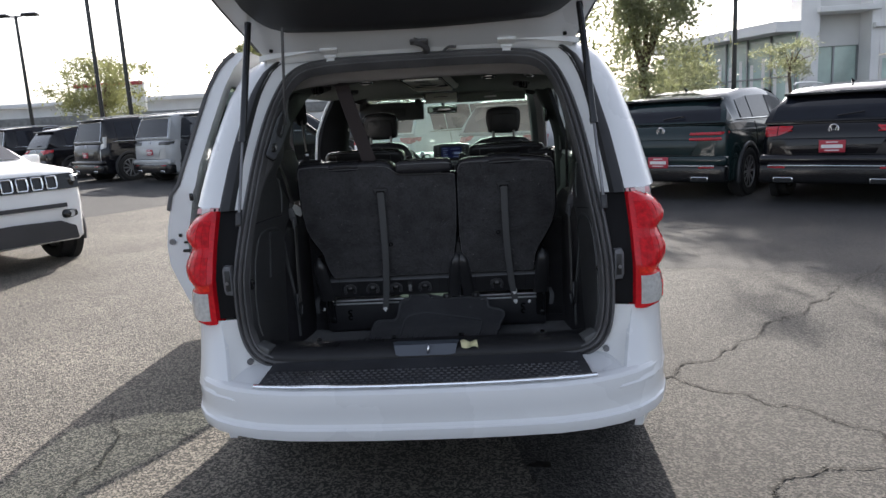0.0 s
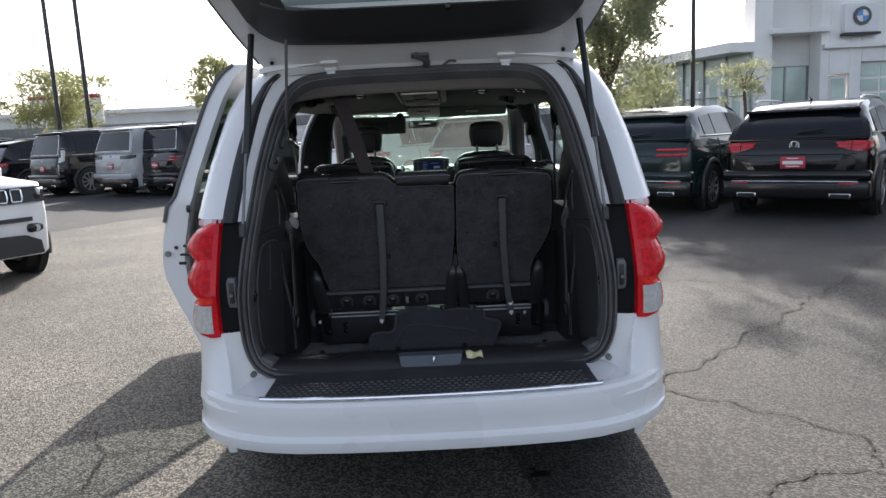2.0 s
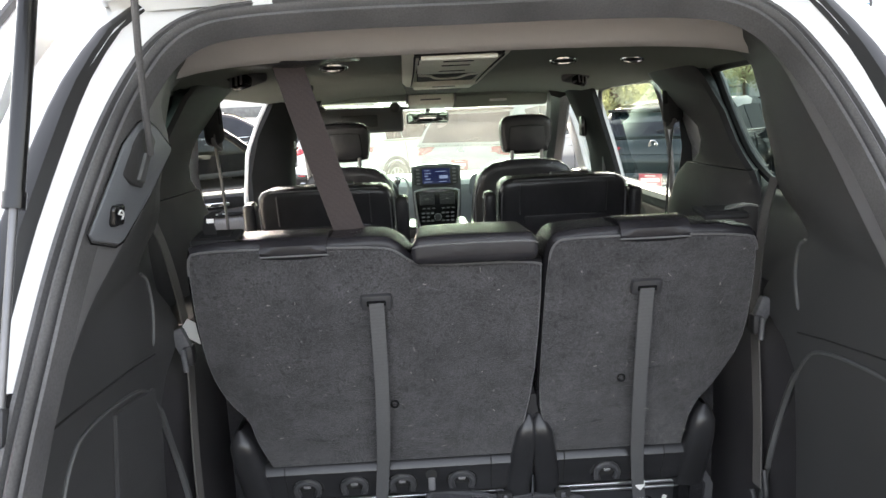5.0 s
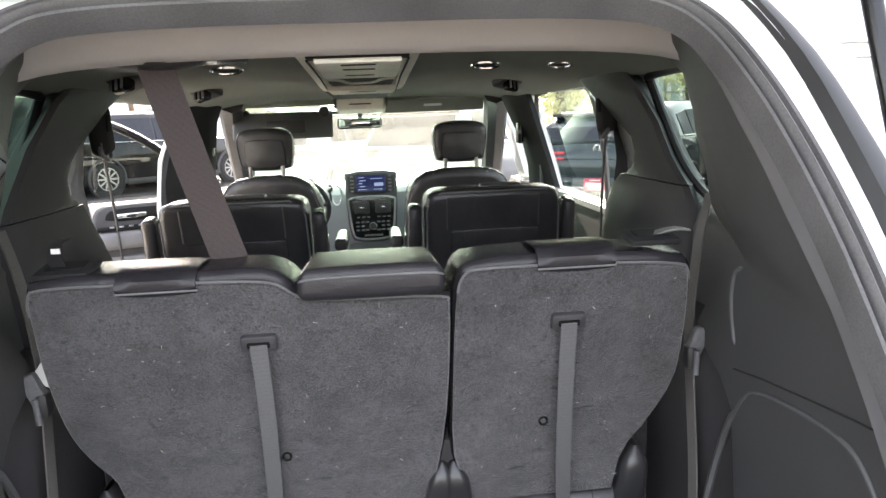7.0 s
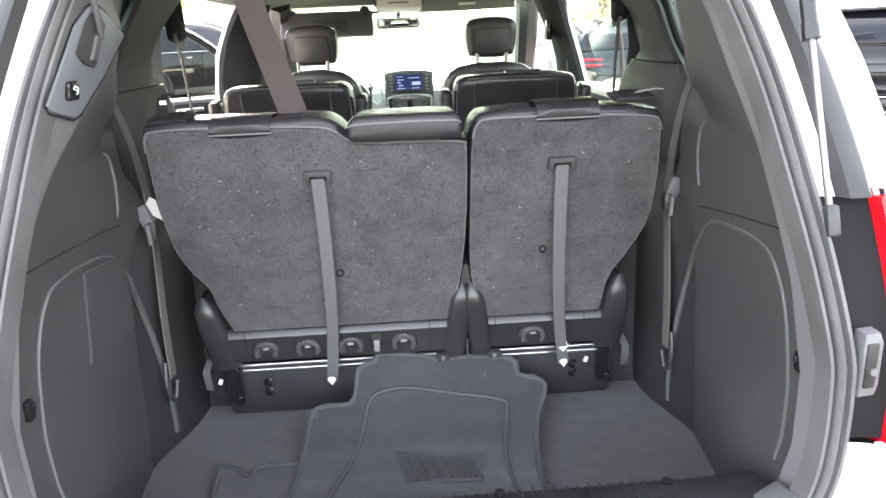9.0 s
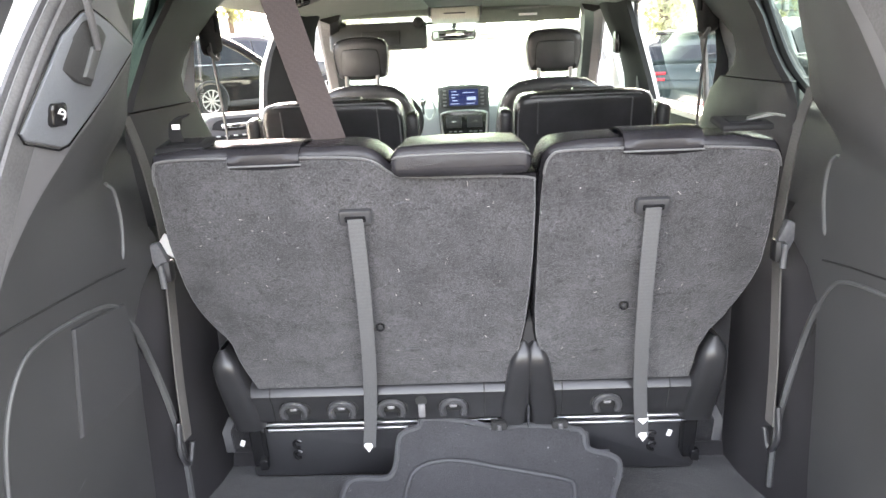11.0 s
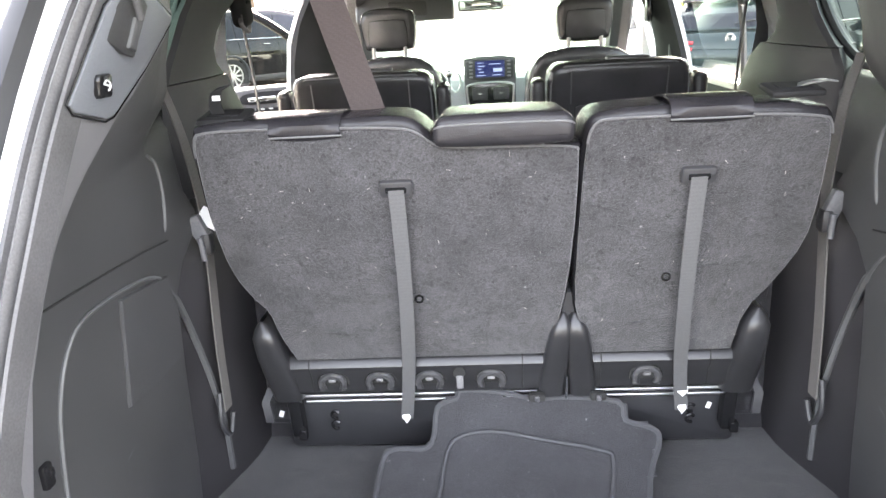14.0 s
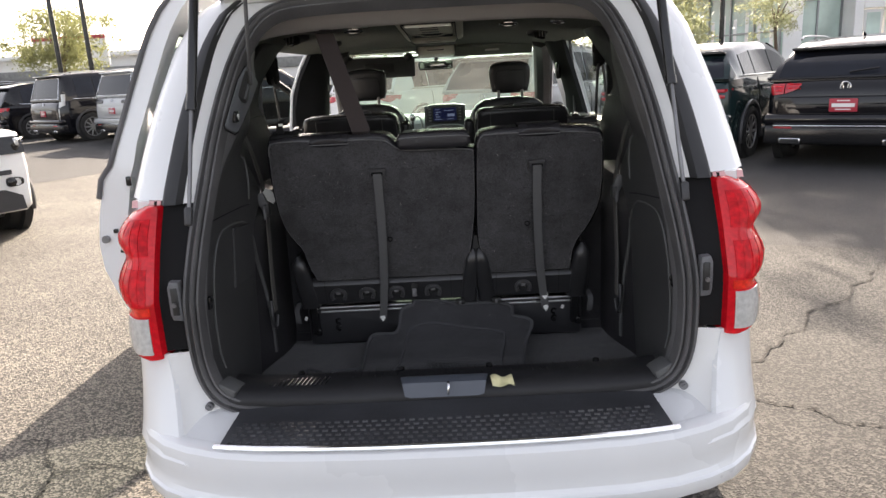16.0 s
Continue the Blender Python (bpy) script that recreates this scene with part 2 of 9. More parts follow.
M_WHITE = mat("white_paint", (0.78, 0.79, 0.80), 0.28, coat=0.7, stain=0.03, stain_scale=2.0, rough_var=0.05)
M_JAMB = mat("white_jamb_paint", (0.84, 0.84, 0.83), 0.42, coat=0.2, stain=0.06, stain_scale=4.0)
M_BLACKPLASTIC = mat("black_plastic", (0.038, 0.038, 0.041), 0.42, grain=0.12, grain_scale=700, bump=0.25, bump_scale=900, stain=0.1)
M_MOULDING = mat("glossy_black_moulding", (0.026, 0.026, 0.028), 0.30, grain=0.1, grain_scale=500, stain=0.2, stain_scale=7, rough_var=0.06)
M_HOOK = mat("worn_hook_plastic", (0.055, 0.055, 0.058), 0.28, stain=0.2, stain_scale=14)
M_LINING = mat("matt_door_lining", (0.013, 0.013, 0.014), 0.75, spec=0.15, grain=0.1, grain_scale=500, stain=0.15)
M_STRIP = mat("satin_black_strip", (0.022, 0.022, 0.023), 0.42, stain=0.2, stain_scale=8)
M_GLOSSBLACK = mat("gloss_black", (0.012, 0.012, 0.013), 0.18, stain=0.1)
M_TRIM = mat("charcoal_trim_plastic", (0.053, 0.053, 0.054), 0.46, grain=0.10, grain_scale=700, bump=0.3, bump_scale=800, stain=0.16, stain_scale=6, rough_var=0.08)
M_TRIM2 = mat("graphite_trim_plastic", (0.090, 0.092, 0.093), 0.46, grain=0.10, grain_scale=700, bump=0.25, bump_scale=850, stain=0.12, stain_scale=5)
M_BRACKET = mat("dull_grey_bracket", (0.12, 0.122, 0.13), 0.45, grain=0.15, grain_scale=200, stain=0.2, stain_scale=12)
# M_TRIM plastic with shade put into its colour, away from the rear daylight
M_TRIMSHADE = mat("shaded_trim_plastic", (0.033, 0.0315, 0.034), 0.5, spec=0.36, grain=0.10, grain_scale=700, bump=0.25, bump_scale=850, stain=0.16, stain_scale=6, rough_var=0.08)
M_RUBBER = mat("seal_rubber", (0.098, 0.096, 0.098), 0.55, grain=0.15, grain_scale=300, stain=0.25, stain_scale=7)
M_HEADER = mat("grey_header_plastic", (0.66, 0.63, 0.62), 0.5, grain=0.08, grain_scale=700, stain=0.1, bump=0.2, bump_scale=900)
M_HEADLINER = mat("headliner_cloth", (0.20, 0.215, 0.195), 0.95, grain=0.22, grain_scale=800, bump=0.4, bump_scale=900, stain=0.06)
M_BAND = mat("slate_trim_band", (0.155, 0.152, 0.158), 0.45, grain=0.1, grain_scale=700, bump=0.25, bump_scale=850, stain=0.1, stain_scale=5)
M_CONSOLE = mat("light_console_plastic", (0.78, 0.765, 0.68), 0.5, grain=0.08, grain_scale=700, stain=0.06)
M_CARPET = carpet_mat("seatback_carpet", (0.050, 0.049, 0.052), amount=0.52, low=0.42, high=1.60, pits=0.60)
M_FLOORCARPET = carpet_mat("floor_carpet", (0.037, 0.036, 0.039), amount=0.2, low=0.75, high=1.25, crease=0.94)
M_MAT = carpet_mat("floor_mat_pile", (0.045, 0.045, 0.049), amount=0.2, low=0.72, high=1.28, crease=0.96)
M_MATEDGE = mat("mat_binding", (0.062, 0.063, 0.068), 0.8, grain=0.2, grain_scale=900)
M_LEATHER = leather_mat("black_leather", (0.034, 0.033, 0.035))
# darker, less glossy copy of M_LEATHER for third-row backs and headrest
M_LEATHER3 = leather_mat("third_row_leather", (0.022, 0.021, 0.024), spec=0.30)
M_LINT = mat("pale_lint", (0.30, 0.29, 0.27), 0.9, grain=0.3)
M_STITCH = mat("grey_stitching", (0.115, 0.115, 0.118), 0.5, grain=0.3, grain_scale=900)
M_BELT = webbing_mat("taupe_webbing", (0.047, 0.035, 0.033), 330.0)
M_BELT2 = webbing_mat("pale_taupe_webbing", (0.135, 0.128, 0.122), 330.0)
M_STRAP = webbing_mat("grey_webbing", (0.11, 0.11, 0.113), 520.0)
M_CHROME = mat("chrome", (0.82, 0.83, 0.84), 0.12, metal=1.0, stain=0.05)
M_STEEL = mat("painted_steel", (0.20, 0.20, 0.21), 0.4, metal=0.6, stain=0.2, stain_scale=9)
M_ALLOY = mat("alloy_wheel", (0.45, 0.46, 0.47), 0.3, metal=0.9, stain=0.15, stain_scale=9)
M_SILL = mat("black_sill_plastic", (0.017, 0.017, 0.019), 0.46, spec=0.32, grain=0.12, grain_scale=700, bump=0.25, bump_scale=900, stain=0.2, stain_scale=7)
M_BPILLAR = mat("matt_black_pillar", (0.018, 0.018, 0.019), 0.7, spec=0.18, grain=0.1, grain_scale=600, stain=0.15, stain_scale=6)
M_DOORTRIM = mat("soft_door_trim", (0.062, 0.060, 0.064), 0.6, spec=0.3, grain=0.1, grain_scale=600, bump=0.25, bump_scale=800, stain=0.15, stain_scale=6)
M_PAD = mat("black_step_plastic", (0.038, 0.039, 0.044), 0.45, spec=0.42, grain=0.2, grain_scale=300, stain=0.2, stain_scale=8)
M_TREAD = mat("worn_tread_plastic", (0.075, 0.075, 0.08), 0.3, grain=0.3, grain_scale=120, stain=0.4, stain_scale=9)
# asphalt darkened to paint in shade from trees and parked cars
M_SHADEASPHALT = asphalt_mat("shaded_asphalt", (0.015, 0.0145, 0.0135), (0.086, 0.081, 0.072), 0.3)
M_MESH = mat("speaker_mesh", (0.052, 0.052, 0.054), 0.5, bump=0.9, bump_scale=1100, stain=0.1)
M_TYRE = mat("tyre_rubber", (0.018, 0.018, 0.018), 0.85, grain=0.2, grain_scale=120, stain=0.25)
M_REDLENS = mat("red_lens", (0.68, 0.009, 0.018), 0.10, coat=0.1, spec=0.4, grain=0.12, grain_scale=90, stain=0.15, stain_scale=12)
M_AMBER = mat("orange_red_lens", (0.80, 0.028, 0.014), 0.10, coat=0.2, grain=0.2, grain_scale=90)
M_REDDEEP = mat("deep_red_lens", (0.60, 0.007, 0.014), 0.14, coat=0.0, spec=0.2, grain=0.3, grain_scale=60)
M_CLEARLENS = mat("clear_lens", (0.58, 0.58, 0.57), 0.12, metal=0.12, coat=1.0, grain=0.16, grain_scale=70)
M_GLASS = glass_mat("window_glass", (0.80, 0.86, 0.83))
M_DOORGLASS = glass_mat("door_glass", (0.44, 0.49, 0.46))
M_PRIVACY = glass_mat("privacy_glass", (0.24, 0.30, 0.275))
M_WINDSCREEN = glass_mat("windscreen_glass", (0.33, 0.485, 0.425), dust=0.040)
M_REARGLASS = glass_mat("rear_glass", (0.22, 0.26, 0.24), dust=0.05)
M_WHITETAG = mat("white_tag", (0.78, 0.78, 0.76), 0.6, stain=0.05)
M_DARKGLASS = mat("dark_car_glass", (0.012, 0.014, 0.020), 0.06, coat=0.0, spec=0.3, stain=0.2)
M_SCREEN = emit_mat("screen_glow", (0.06, 0.09, 0.34), 0.022)
M_SCREENTXT = emit_mat("screen_bars", (0.45, 0.6, 0.95), 0.06)
M_MIRROR = mat("mirror_glass", (0.85, 0.86, 0.86), 0.02, metal=1.0)
M_ASPHALT = asphalt_mat("worn_asphalt", (0.028, 0.026, 0.022), (0.180, 0.162, 0.134), 0.28)
M_DARKASPHALT = asphalt_mat("dark_asphalt", (0.015, 0.015, 0.016), (0.041, 0.040, 0.040), 0.2)
M_CRACK = mat("crack_fill", (0.018, 0.016, 0.014), 0.95, grain=0.4, grain_scale=60)
M_OIL = mat("oil_stain", (0.012, 0.011, 0.010), 0.45, grain=0.3, grain_scale=50)


# ---- builders ----
def bm_new():
    return bmesh.new()


def link_mesh(name, bm, material, smooth=True, angle=40.0):
    bmesh.ops.recalc_face_normals(bm, faces=bm.faces)
    me = bpy.data.meshes.new(name)
    bm.to_mesh(me)
    bm.free()
    if smooth:
        me.polygons.foreach_set("use_smooth", [True] * len(me.polygons))
        me.set_sharp_from_angle(angle=radians(angle))
    me.materials.append(material)
    return new(name, me)


def part(name, bm, material, parent, label="", smooth=True, angle=40.0):
    ob = link_mesh(name, bm, material, smooth, angle)
    ob.parent = parent
    if label:
        tagged(ob, label)
    return ob


def thing(name, label, category, group="", kind="", at=(0, 0, 0), rz=0.0):
    ob = new(name)
    ob.empty_display_size = 0.1
    ob.matrix_basis = pose(*at, 0, 0, rz)
    return tagged(ob, label, category, group, kind)


def structure(name, bm, material, label, category, smooth=False):
    return tagged(link_mesh(name, bm, material, smooth), label, category, "", "structure")


def rbox(bm, c, s, b=0.004, seg=2, rot=None):
    """A bevelled box: centre, full sizes, bevel, optional rotation in degrees."""
    r = bmesh.ops.create_cube(bm, size=1.0)
    vs = r["verts"]
    bmesh.ops.scale(bm, vec=s, verts=vs)
    if b > 0:
        es = list({e for v in vs for e in v.link_edges})
        out = bmesh.ops.bevel(bm, geom=es, offset=min(b, min(s) * 0.49), segments=seg, affect='EDGES', profile=0.5)
        vs = list({v for f in out["faces"] for v in f.verts} | {v for v in vs if v.is_valid})
    m = Matrix.Translation(c)
    if rot:
        m = m @ pose(0, 0, 0, *rot)
    bmesh.ops.transform(bm, matrix=m, verts=vs)
    return vs


def cyl(bm, a, b, r, n=16, r2=None, cap=True):
    """A cylinder or cone from a to b."""
    a, b = Vector(a), Vector(b)
    d = b - a
    res = bmesh.ops.create_cone(bm, cap_ends=cap, segments=n, radius1=r, radius2=r if r2 is None else r2, depth=d.length)
    m = Matrix.Translation((a + b) / 2) @ d.to_track_quat('Z', 'Y').to_matrix().to_4x4()
    bmesh.ops.transform(bm, matrix=m, verts=res["verts"])
    return res["verts"]


def ball(bm, c, s, n=12):
    res = bmesh.ops.create_uvsphere(bm, u_segments=n, v_segments=max(6, n // 2), radius=1.0)
    bmesh.ops.transform(bm, matrix=Matrix.Translation(c) @ Matrix.Diagonal((*s, 1)), verts=res["verts"])


def sheet(bm, rows, closed=False, skip=None):
    """A surface through rows of points; skip(i, j) leaves a cell open."""
    vs = [[bm.verts.new(p) for p in row] for row in rows]
    n, m = len(vs), len(vs[0])
    for i in range(n - 1):
        for j in range(m if closed else m - 1):
            if skip and skip(i, j):
                continue
            k = (j + 1) % m
            try:
                bm.faces.new((vs[i][j], vs[i][k], vs[i + 1][k], vs[i + 1][j]))
            except ValueError:
                pass
    return vs


def backed(bm, disp):
    """Gives all faces so far a back, displaced, and closes the edges."""
    r = bmesh.ops.extrude_face_region(bm, geom=bm.faces[:], use_keep_orig=True)
    bmesh.ops.translate(bm, vec=disp, verts=[g for g in r["geom"] if isinstance(g, bmesh.types.BMVert)])
    return bm


def slab(bm, outline, place, depth, b=0.0, seg=2):
    """A plate with a 2D outline; place(u, v, w) puts it in space, w from 0 to depth. The front edge is rounded by b."""
    n = len(outline)
    cx, cy = sum(p[0] for p in outline) / n, sum(p[1] for p in outline) / n

    def inset(k):
        res = []
        for i in range(n):
            x0, y0 = outline[i - 1]
            x1, y1 = outline[i]
            x2, y2 = outline[(i + 1) % n]
            tx, ty = x2 - x0, y2 - y0
            l = math.hypot(tx, ty) or 1.0
            nx, ny = -ty / l, tx / l
            if nx * (cx - x1) + ny * (cy - y1) < 0 and abs(nx * (cx - x1) + ny * (cy - y1)) > 1e-6:
                nx, ny = (nx, ny) if area > 0 else (-nx, -ny)
            elif area < 0:
                nx, ny = -nx, -ny
            res.append((x1 + nx * k, y1 + ny * k))
        return res

    area = sum(outline[i - 1][0] * outline[i][1] - outline[i][0] * outline[i - 1][1] for i in range(n))
    loops = [(outline, 0.0)]
    if b > 0:
        for s in range(seg + 1):
            a = s / seg * math.pi / 2
            loops.append((inset(b * (1 - math.cos(a))), depth - b + b * math.sin(a)))
    else:
        loops.append((outline, depth))
    rings = [[bm.verts.new(place(u, v, w)) for u, v in lo] for lo, w in loops]
    for a, c in zip(rings, rings[1:]):
        for i in range(n):
            j = (i + 1) % n
            bm.faces.new((a[i], a[j], c[j], c[i]))
    bm.faces.new(rings[0][::-1])
    bm.faces.new(rings[-1])


def smooth_path(pts, n=6, closed=False):
    """Catmull-Rom through the points."""
    P = [Vector(p) for p in pts]
    m = len(P)
    out = []
    for i in range(m if closed else m - 1):
        p0 = P[(i - 1) % m] if closed or i > 0 else P[0]
        p1, p2 = P[i], P[(i + 1) % m]
        p3 = P[(i + 2) % m] if closed or i + 2 < m else P[-1]
        for k in range(n):
            t = k / n
            out.append(0.5 * ((2 * p1) + (p2 - p0) * t + (2 * p0 - 5 * p1 + 4 * p2 - p3) * t * t + (3 * p1 - p0 - 3 * p2 + p3) * t ** 3))
    if not closed:
        out.append(P[-1])
    return out


def tube(bm, pts, r, n=8, closed=False, cap=True):
    """A round tube along points; r a number or a list."""
    P = [Vector(p) for p in pts]
    m = len(P)
    rs = r if isinstance(r, (list, tuple)) else [r] * m
    rings, ref = [], None
    for i, p in enumerate(P):
        a = P[i - 1] if (i > 0 or closed) else p
        b = P[(i + 1) % m] if (i < m - 1 or closed) else p
        t = (b - a).normalized()
        if ref is None:
            ref = t.orthogonal().normalized()
        ref = (ref - t * ref.dot(t)).normalized()
        s = t.cross(ref)
        rings.append([bm.verts.new(p + (ref * math.cos(2 * math.pi * k / n) + s * math.sin(2 * math.pi * k / n)) * rs[i]) for k in range(n)])
    for i in range(m if closed else m - 1):
        a, b = rings[i], rings[(i + 1) % m]
        for k in range(n):
            bm.faces.new((a[k], a[(k + 1) % n], b[(k + 1) % n], b[k]))
    if cap and not closed:
        bm.faces.new(rings[0][::-1])
        bm.faces.new(rings[-1])


def sweep(bm, path, profile, up, closed=True):
    """A profile (u outward in the plane, v along -up normal) swept along a path lying roughly in a plane with normal up(p)."""
    m = len(path)
    rings = []
    for i, p in enumerate(path):
        a, b = path[i - 1] if (closed or i) else p, path[(i + 1) % m] if (closed or i < m - 1) else p
        t = (b - a).normalized()
        nrm = up(p)
        o = t.cross(nrm).normalized()
        rings.append([bm.verts.new(p + o * u + nrm * v) for u, v in profile])
    k = len(profile)
    for i in range(m if closed else m - 1):
        a, b = rings[i], rings[(i + 1) % m]
        for j in range(k):
            bm.faces.new((a[j], a[(j + 1) % k], b[(j + 1) % k], b[j]))


def ribbon(bm, pts, side, width, th=0.0016):
    """A flat strap along points with its width along side."""
    P = [Vector(p) for p in pts]
    s = Vector(side).normalized() * width / 2
    rings = []
    for i, p in enumerate(P):
        t = (P[min(i + 1, len(P) - 1)] - P[max(i - 1, 0)]).normalized()
        n = t.cross(s).normalized() * th
        rings.append([bm.verts.new(q) for q in (p - s - n, p + s - n, p + s + n, p - s + n)])
    for a, b in zip(rings, rings[1:]):
        for j in range(4):
            bm.faces.new((a[j], a[(j + 1) % 4], b[(j + 1) % 4], b[j]))
    bm.faces.new(rings[0][::-1])
    bm.faces.new(rings[-1])


def lathe(bm, prof, centre, axis='X', n=32):
    """Turns (radius, offset) points about an axis."""
    rows = []
    for k in range(n):
        a = 2 * math.pi * k / n
        c, s = math.cos(a), math.sin(a)
        row = []
        for r, o in prof:
            p = (o, r * c, r * s) if axis == 'X' else ((r * c, o, r * s) if axis == 'Y' else (r * c, r * s, o))
            row.append(Vector(p) + Vector(centre))
        rows.append(row)
    rows.append(rows[0])
    sheet(bm, rows)
    bmesh.ops.remove_doubles(bm, verts=bm.verts, dist=1e-5)


def soften(pts, rounds=2, low=-9.0):
    """Cut the corners of a closed flat outline, but for those under the height low."""
    for k in range(rounds):
        out = []
        for i, (a, b) in enumerate(pts):
            (c, d), (e, f) = pts[i - 1], pts[(i + 1) % len(pts)]
            if b < low:
                out.append((a, b))
            else:
                out += [(0.75 * a + 0.25 * c, 0.75 * b + 0.25 * d), (0.75 * a + 0.25 * e, 0.75 * b + 0.25 * f)]
        pts = out
    return pts


def lerp(tab, x):
    """Straight-line interpolation in a table of (x, value)."""
    if x <= tab[0][0]:
        return tab[0][1]
    for (a, p), (b, q) in zip(tab, tab[1:]):
        if x <= b:
            return p + (q - p) * (x - a) / (b - a)
    return tab[-1][1]


def span(a, b, n):
    return [a + (b - a) * i / (n - 1) for i in range(n)]


# ---- the parked minivan ----
def rear_y(z):
    """How far forward the raked rear face lies at a height."""
    d = max(0.0, z - 0.9)
    return 0.01 + 0.35 * d + 0.35 * d * d


HALF = [(0.24, 0.88), (0.45, 0.925), (0.65, 0.935), (0.9, 0.93), (1.147, 0.89), (1.335, 0.84), (1.536, 0.775), (1.62, 0.73), (1.654, 0.70), (1.70, 0.62)]
CORNER = [(0.0, 0.865), (0.015, 0.905), (0.04, 0.95), (0.09, 0.985), (0.16, 1.0)]


def half_w(z, y):
    t = max(0.0, (0.8 - y) / 0.8)
    f = max(0.0, (y - 3.9) / 1.0)
    return lerp(HALF, z) * (1 - 0.09 * t * t - 0.13 * f * f)


van = thing("minivan", "white minivan with open liftgate, sliding door and driver door", "minivan")


def body_panel(name, s, ys, zs, hole=None, label="", material=None, nominal=False, t=0.03):
    """A stretch of body side; s is -1 or 1, hole the window's (y0, y1, z0, z1)."""
    bm = bm_new()
    rows = []
    for k in ys:
        row = []
        for z in zs:
            y = k + rear_y(z) * (1 - k / 1.1) if nominal and k < 1.1 else k
            c = lerp(CORNER, k) if nominal else lerp([(0.12, 0.945), (0.2, 0.975), (0.35, 0.995), (0.5, 1.0)], y)
            row.append((s * half_w(z, y) * c, y, z))
        rows.append(row)

    def skip(i, j):
        if not hole:
            return False
        y, z = (ys[i] + ys[i + 1]) / 2, (zs[j] + zs[j + 1]) / 2
        return hole[0] < y < hole[1] and hole[2] < z < hole[3]

    sheet(bm, rows, skip=skip)
    backed(bm, (-s * t, 0, 0))
    return part(name, bm, material or M_WHITE, van, label)


def side_glass(s, y0, y1, z0, z1, parent, material, name="window", label="tinted side window"):
    bm = bm_new()
    sheet(bm, [[(s * (half_w(z, y) - 0.012), y, z) for z in span(z0, z1, 5)] for y in span(y0, y1, 5)])
    return part(name, bm, material, parent, label)


ZL = [0.26, 0.34, 0.45, 0.6, 0.75, 0.9, 1.02, 1.147, 1.23, 1.335, 1.43, 1.536, 1.575, 1.62, 1.654, 1.68, 1.70]
for s in (-1, 1):
    q = body_panel("quarter_panel", s, [0, 0.015, 0.04, 0.09, 0.16, 0.3, 0.45, 0.62, 0.75, 1.0, 1.24, 1.44], [z for z in ZL if z >= 1.147] ,
                   (0.75, 1.24, 1.23, 1.575), "white quarter panel with raked rear pillar", nominal=True)
    side_glass(s, 0.8, 1.24, 1.22, 1.585, q, M_PRIVACY)
    body_panel("lower_quarter_panel", s, [0.12, 0.2, 0.35, 0.5, 0.58], [z for z in ZL if z <= 1.147], None, "white lower quarter panel")
    body_panel("wheel_arch_panel", s, [0.58, 0.75, 0.95, 1.15, 1.32, 1.44], [0.72, 0.8, 0.9, 1.02, 1.147], None, "white panel above the rear wheel")
    body_panel("fender", s, [3.5, 3.65, 3.8, 4.0, 4.2, 4.38], [0.72, 0.8, 0.9, 0.98, 1.04], None, "white front fender")
    body_panel("fender_nose", s, [4.38, 4.5, 4.65, 4.8, 4.9], [0.28, 0.45, 0.6, 0.75, 0.85, 0.93], None, "white front corner")
    body_panel("rocker_panel", s, [1.32, 1.6, 2.0, 2.5, 3.0, 3.5, 3.68], [0.26, 0.32, 0.38], None, "white rocker panel")
body_panel("sliding_door_closed", 1, [1.45, 1.6, 1.78, 2.1, 2.4, 2.62], [0.39] + ZL[2:14], (1.6, 2.62, 1.147, 1.575), "closed white sliding door")
side_glass(1, 1.6, 2.64, 1.14, 1.585, van, M_GLASS, "sliding_door_window", "clear side window of the sliding door")
body_panel("front_door_closed", 1, [2.63, 2.8, 2.87, 3.1, 3.3, 3.49], [0.39] + ZL[2:14], (2.8, 3.3, 1.147, 1.536), "closed white front door")
side_glass(1, 2.8, 3.34, 1.14, 1.55, van, M_GLASS, "front_door_window", "clear front side window")

# roof, windscreen, bonnet, nose
bm = bm_new()


def roof_z(x, y):
    k = max(0.0, y - 2.2) / 0.8
    return 1.70 + 0.045 * (1 - (x / 0.62) ** 2) - 0.055 * k * k - 0.02 * max(0.0, (0.9 - y)) ** 2


sheet(bm, [[(x, y, roof_z(x, y)) for x in span(-0.622, 0.622, 15)] for y in [0.455, 0.5, 0.6, 0.8, 1.1, 1.5, 2.0, 2.4, 2.7, 3.0]])
part("roof", backed(bm, (0, 0, -0.02)), M_WHITE, van, "white roof")
for s in (-1, 1):
    bm = bm_new()
    tube(bm, smooth_path([(s * 0.635, 0.6, 1.70), (s * 0.64, 1.2, 1.735), (s * 0.64, 2.4, 1.735), (s * 0.63, 2.9, 1.69)], 4), 0.014, 8)
    part("roof_rail", bm, M_GLOSSBLACK, van, "black roof rail")
    bm = bm_new()
    tube(bm, smooth_path([(s * 0.66, 2.9, 1.655), (s * 0.715, 3.2, 1.52), (s * 0.80, 3.95, 1.08)], 5), [0.036] * 11, 8)
    part("windscreen_pillar", bm, M_WHITE, van, "white windscreen pillar")
    bm = bm_new()
    tube(bm, smooth_path([(s * 0.625, 2.86, 1.60), (s * 0.675, 3.16, 1.49), (s * 0.755, 3.85, 1.08)], 5), [0.062] * 11, 8)
    part("windscreen_pillar_trim", bm, M_TRIMSHADE, van, "grey inner pillar trim")
bm = bm_new()
sheet(bm, [[(x * (0.66 + 0.14 * k), 2.98 + 0.98 * k + 0.10 * (1 - x * x), 1.62 - 0.53 * k) for x in span(-1, 1, 9)] for k in span(0, 1, 7)])
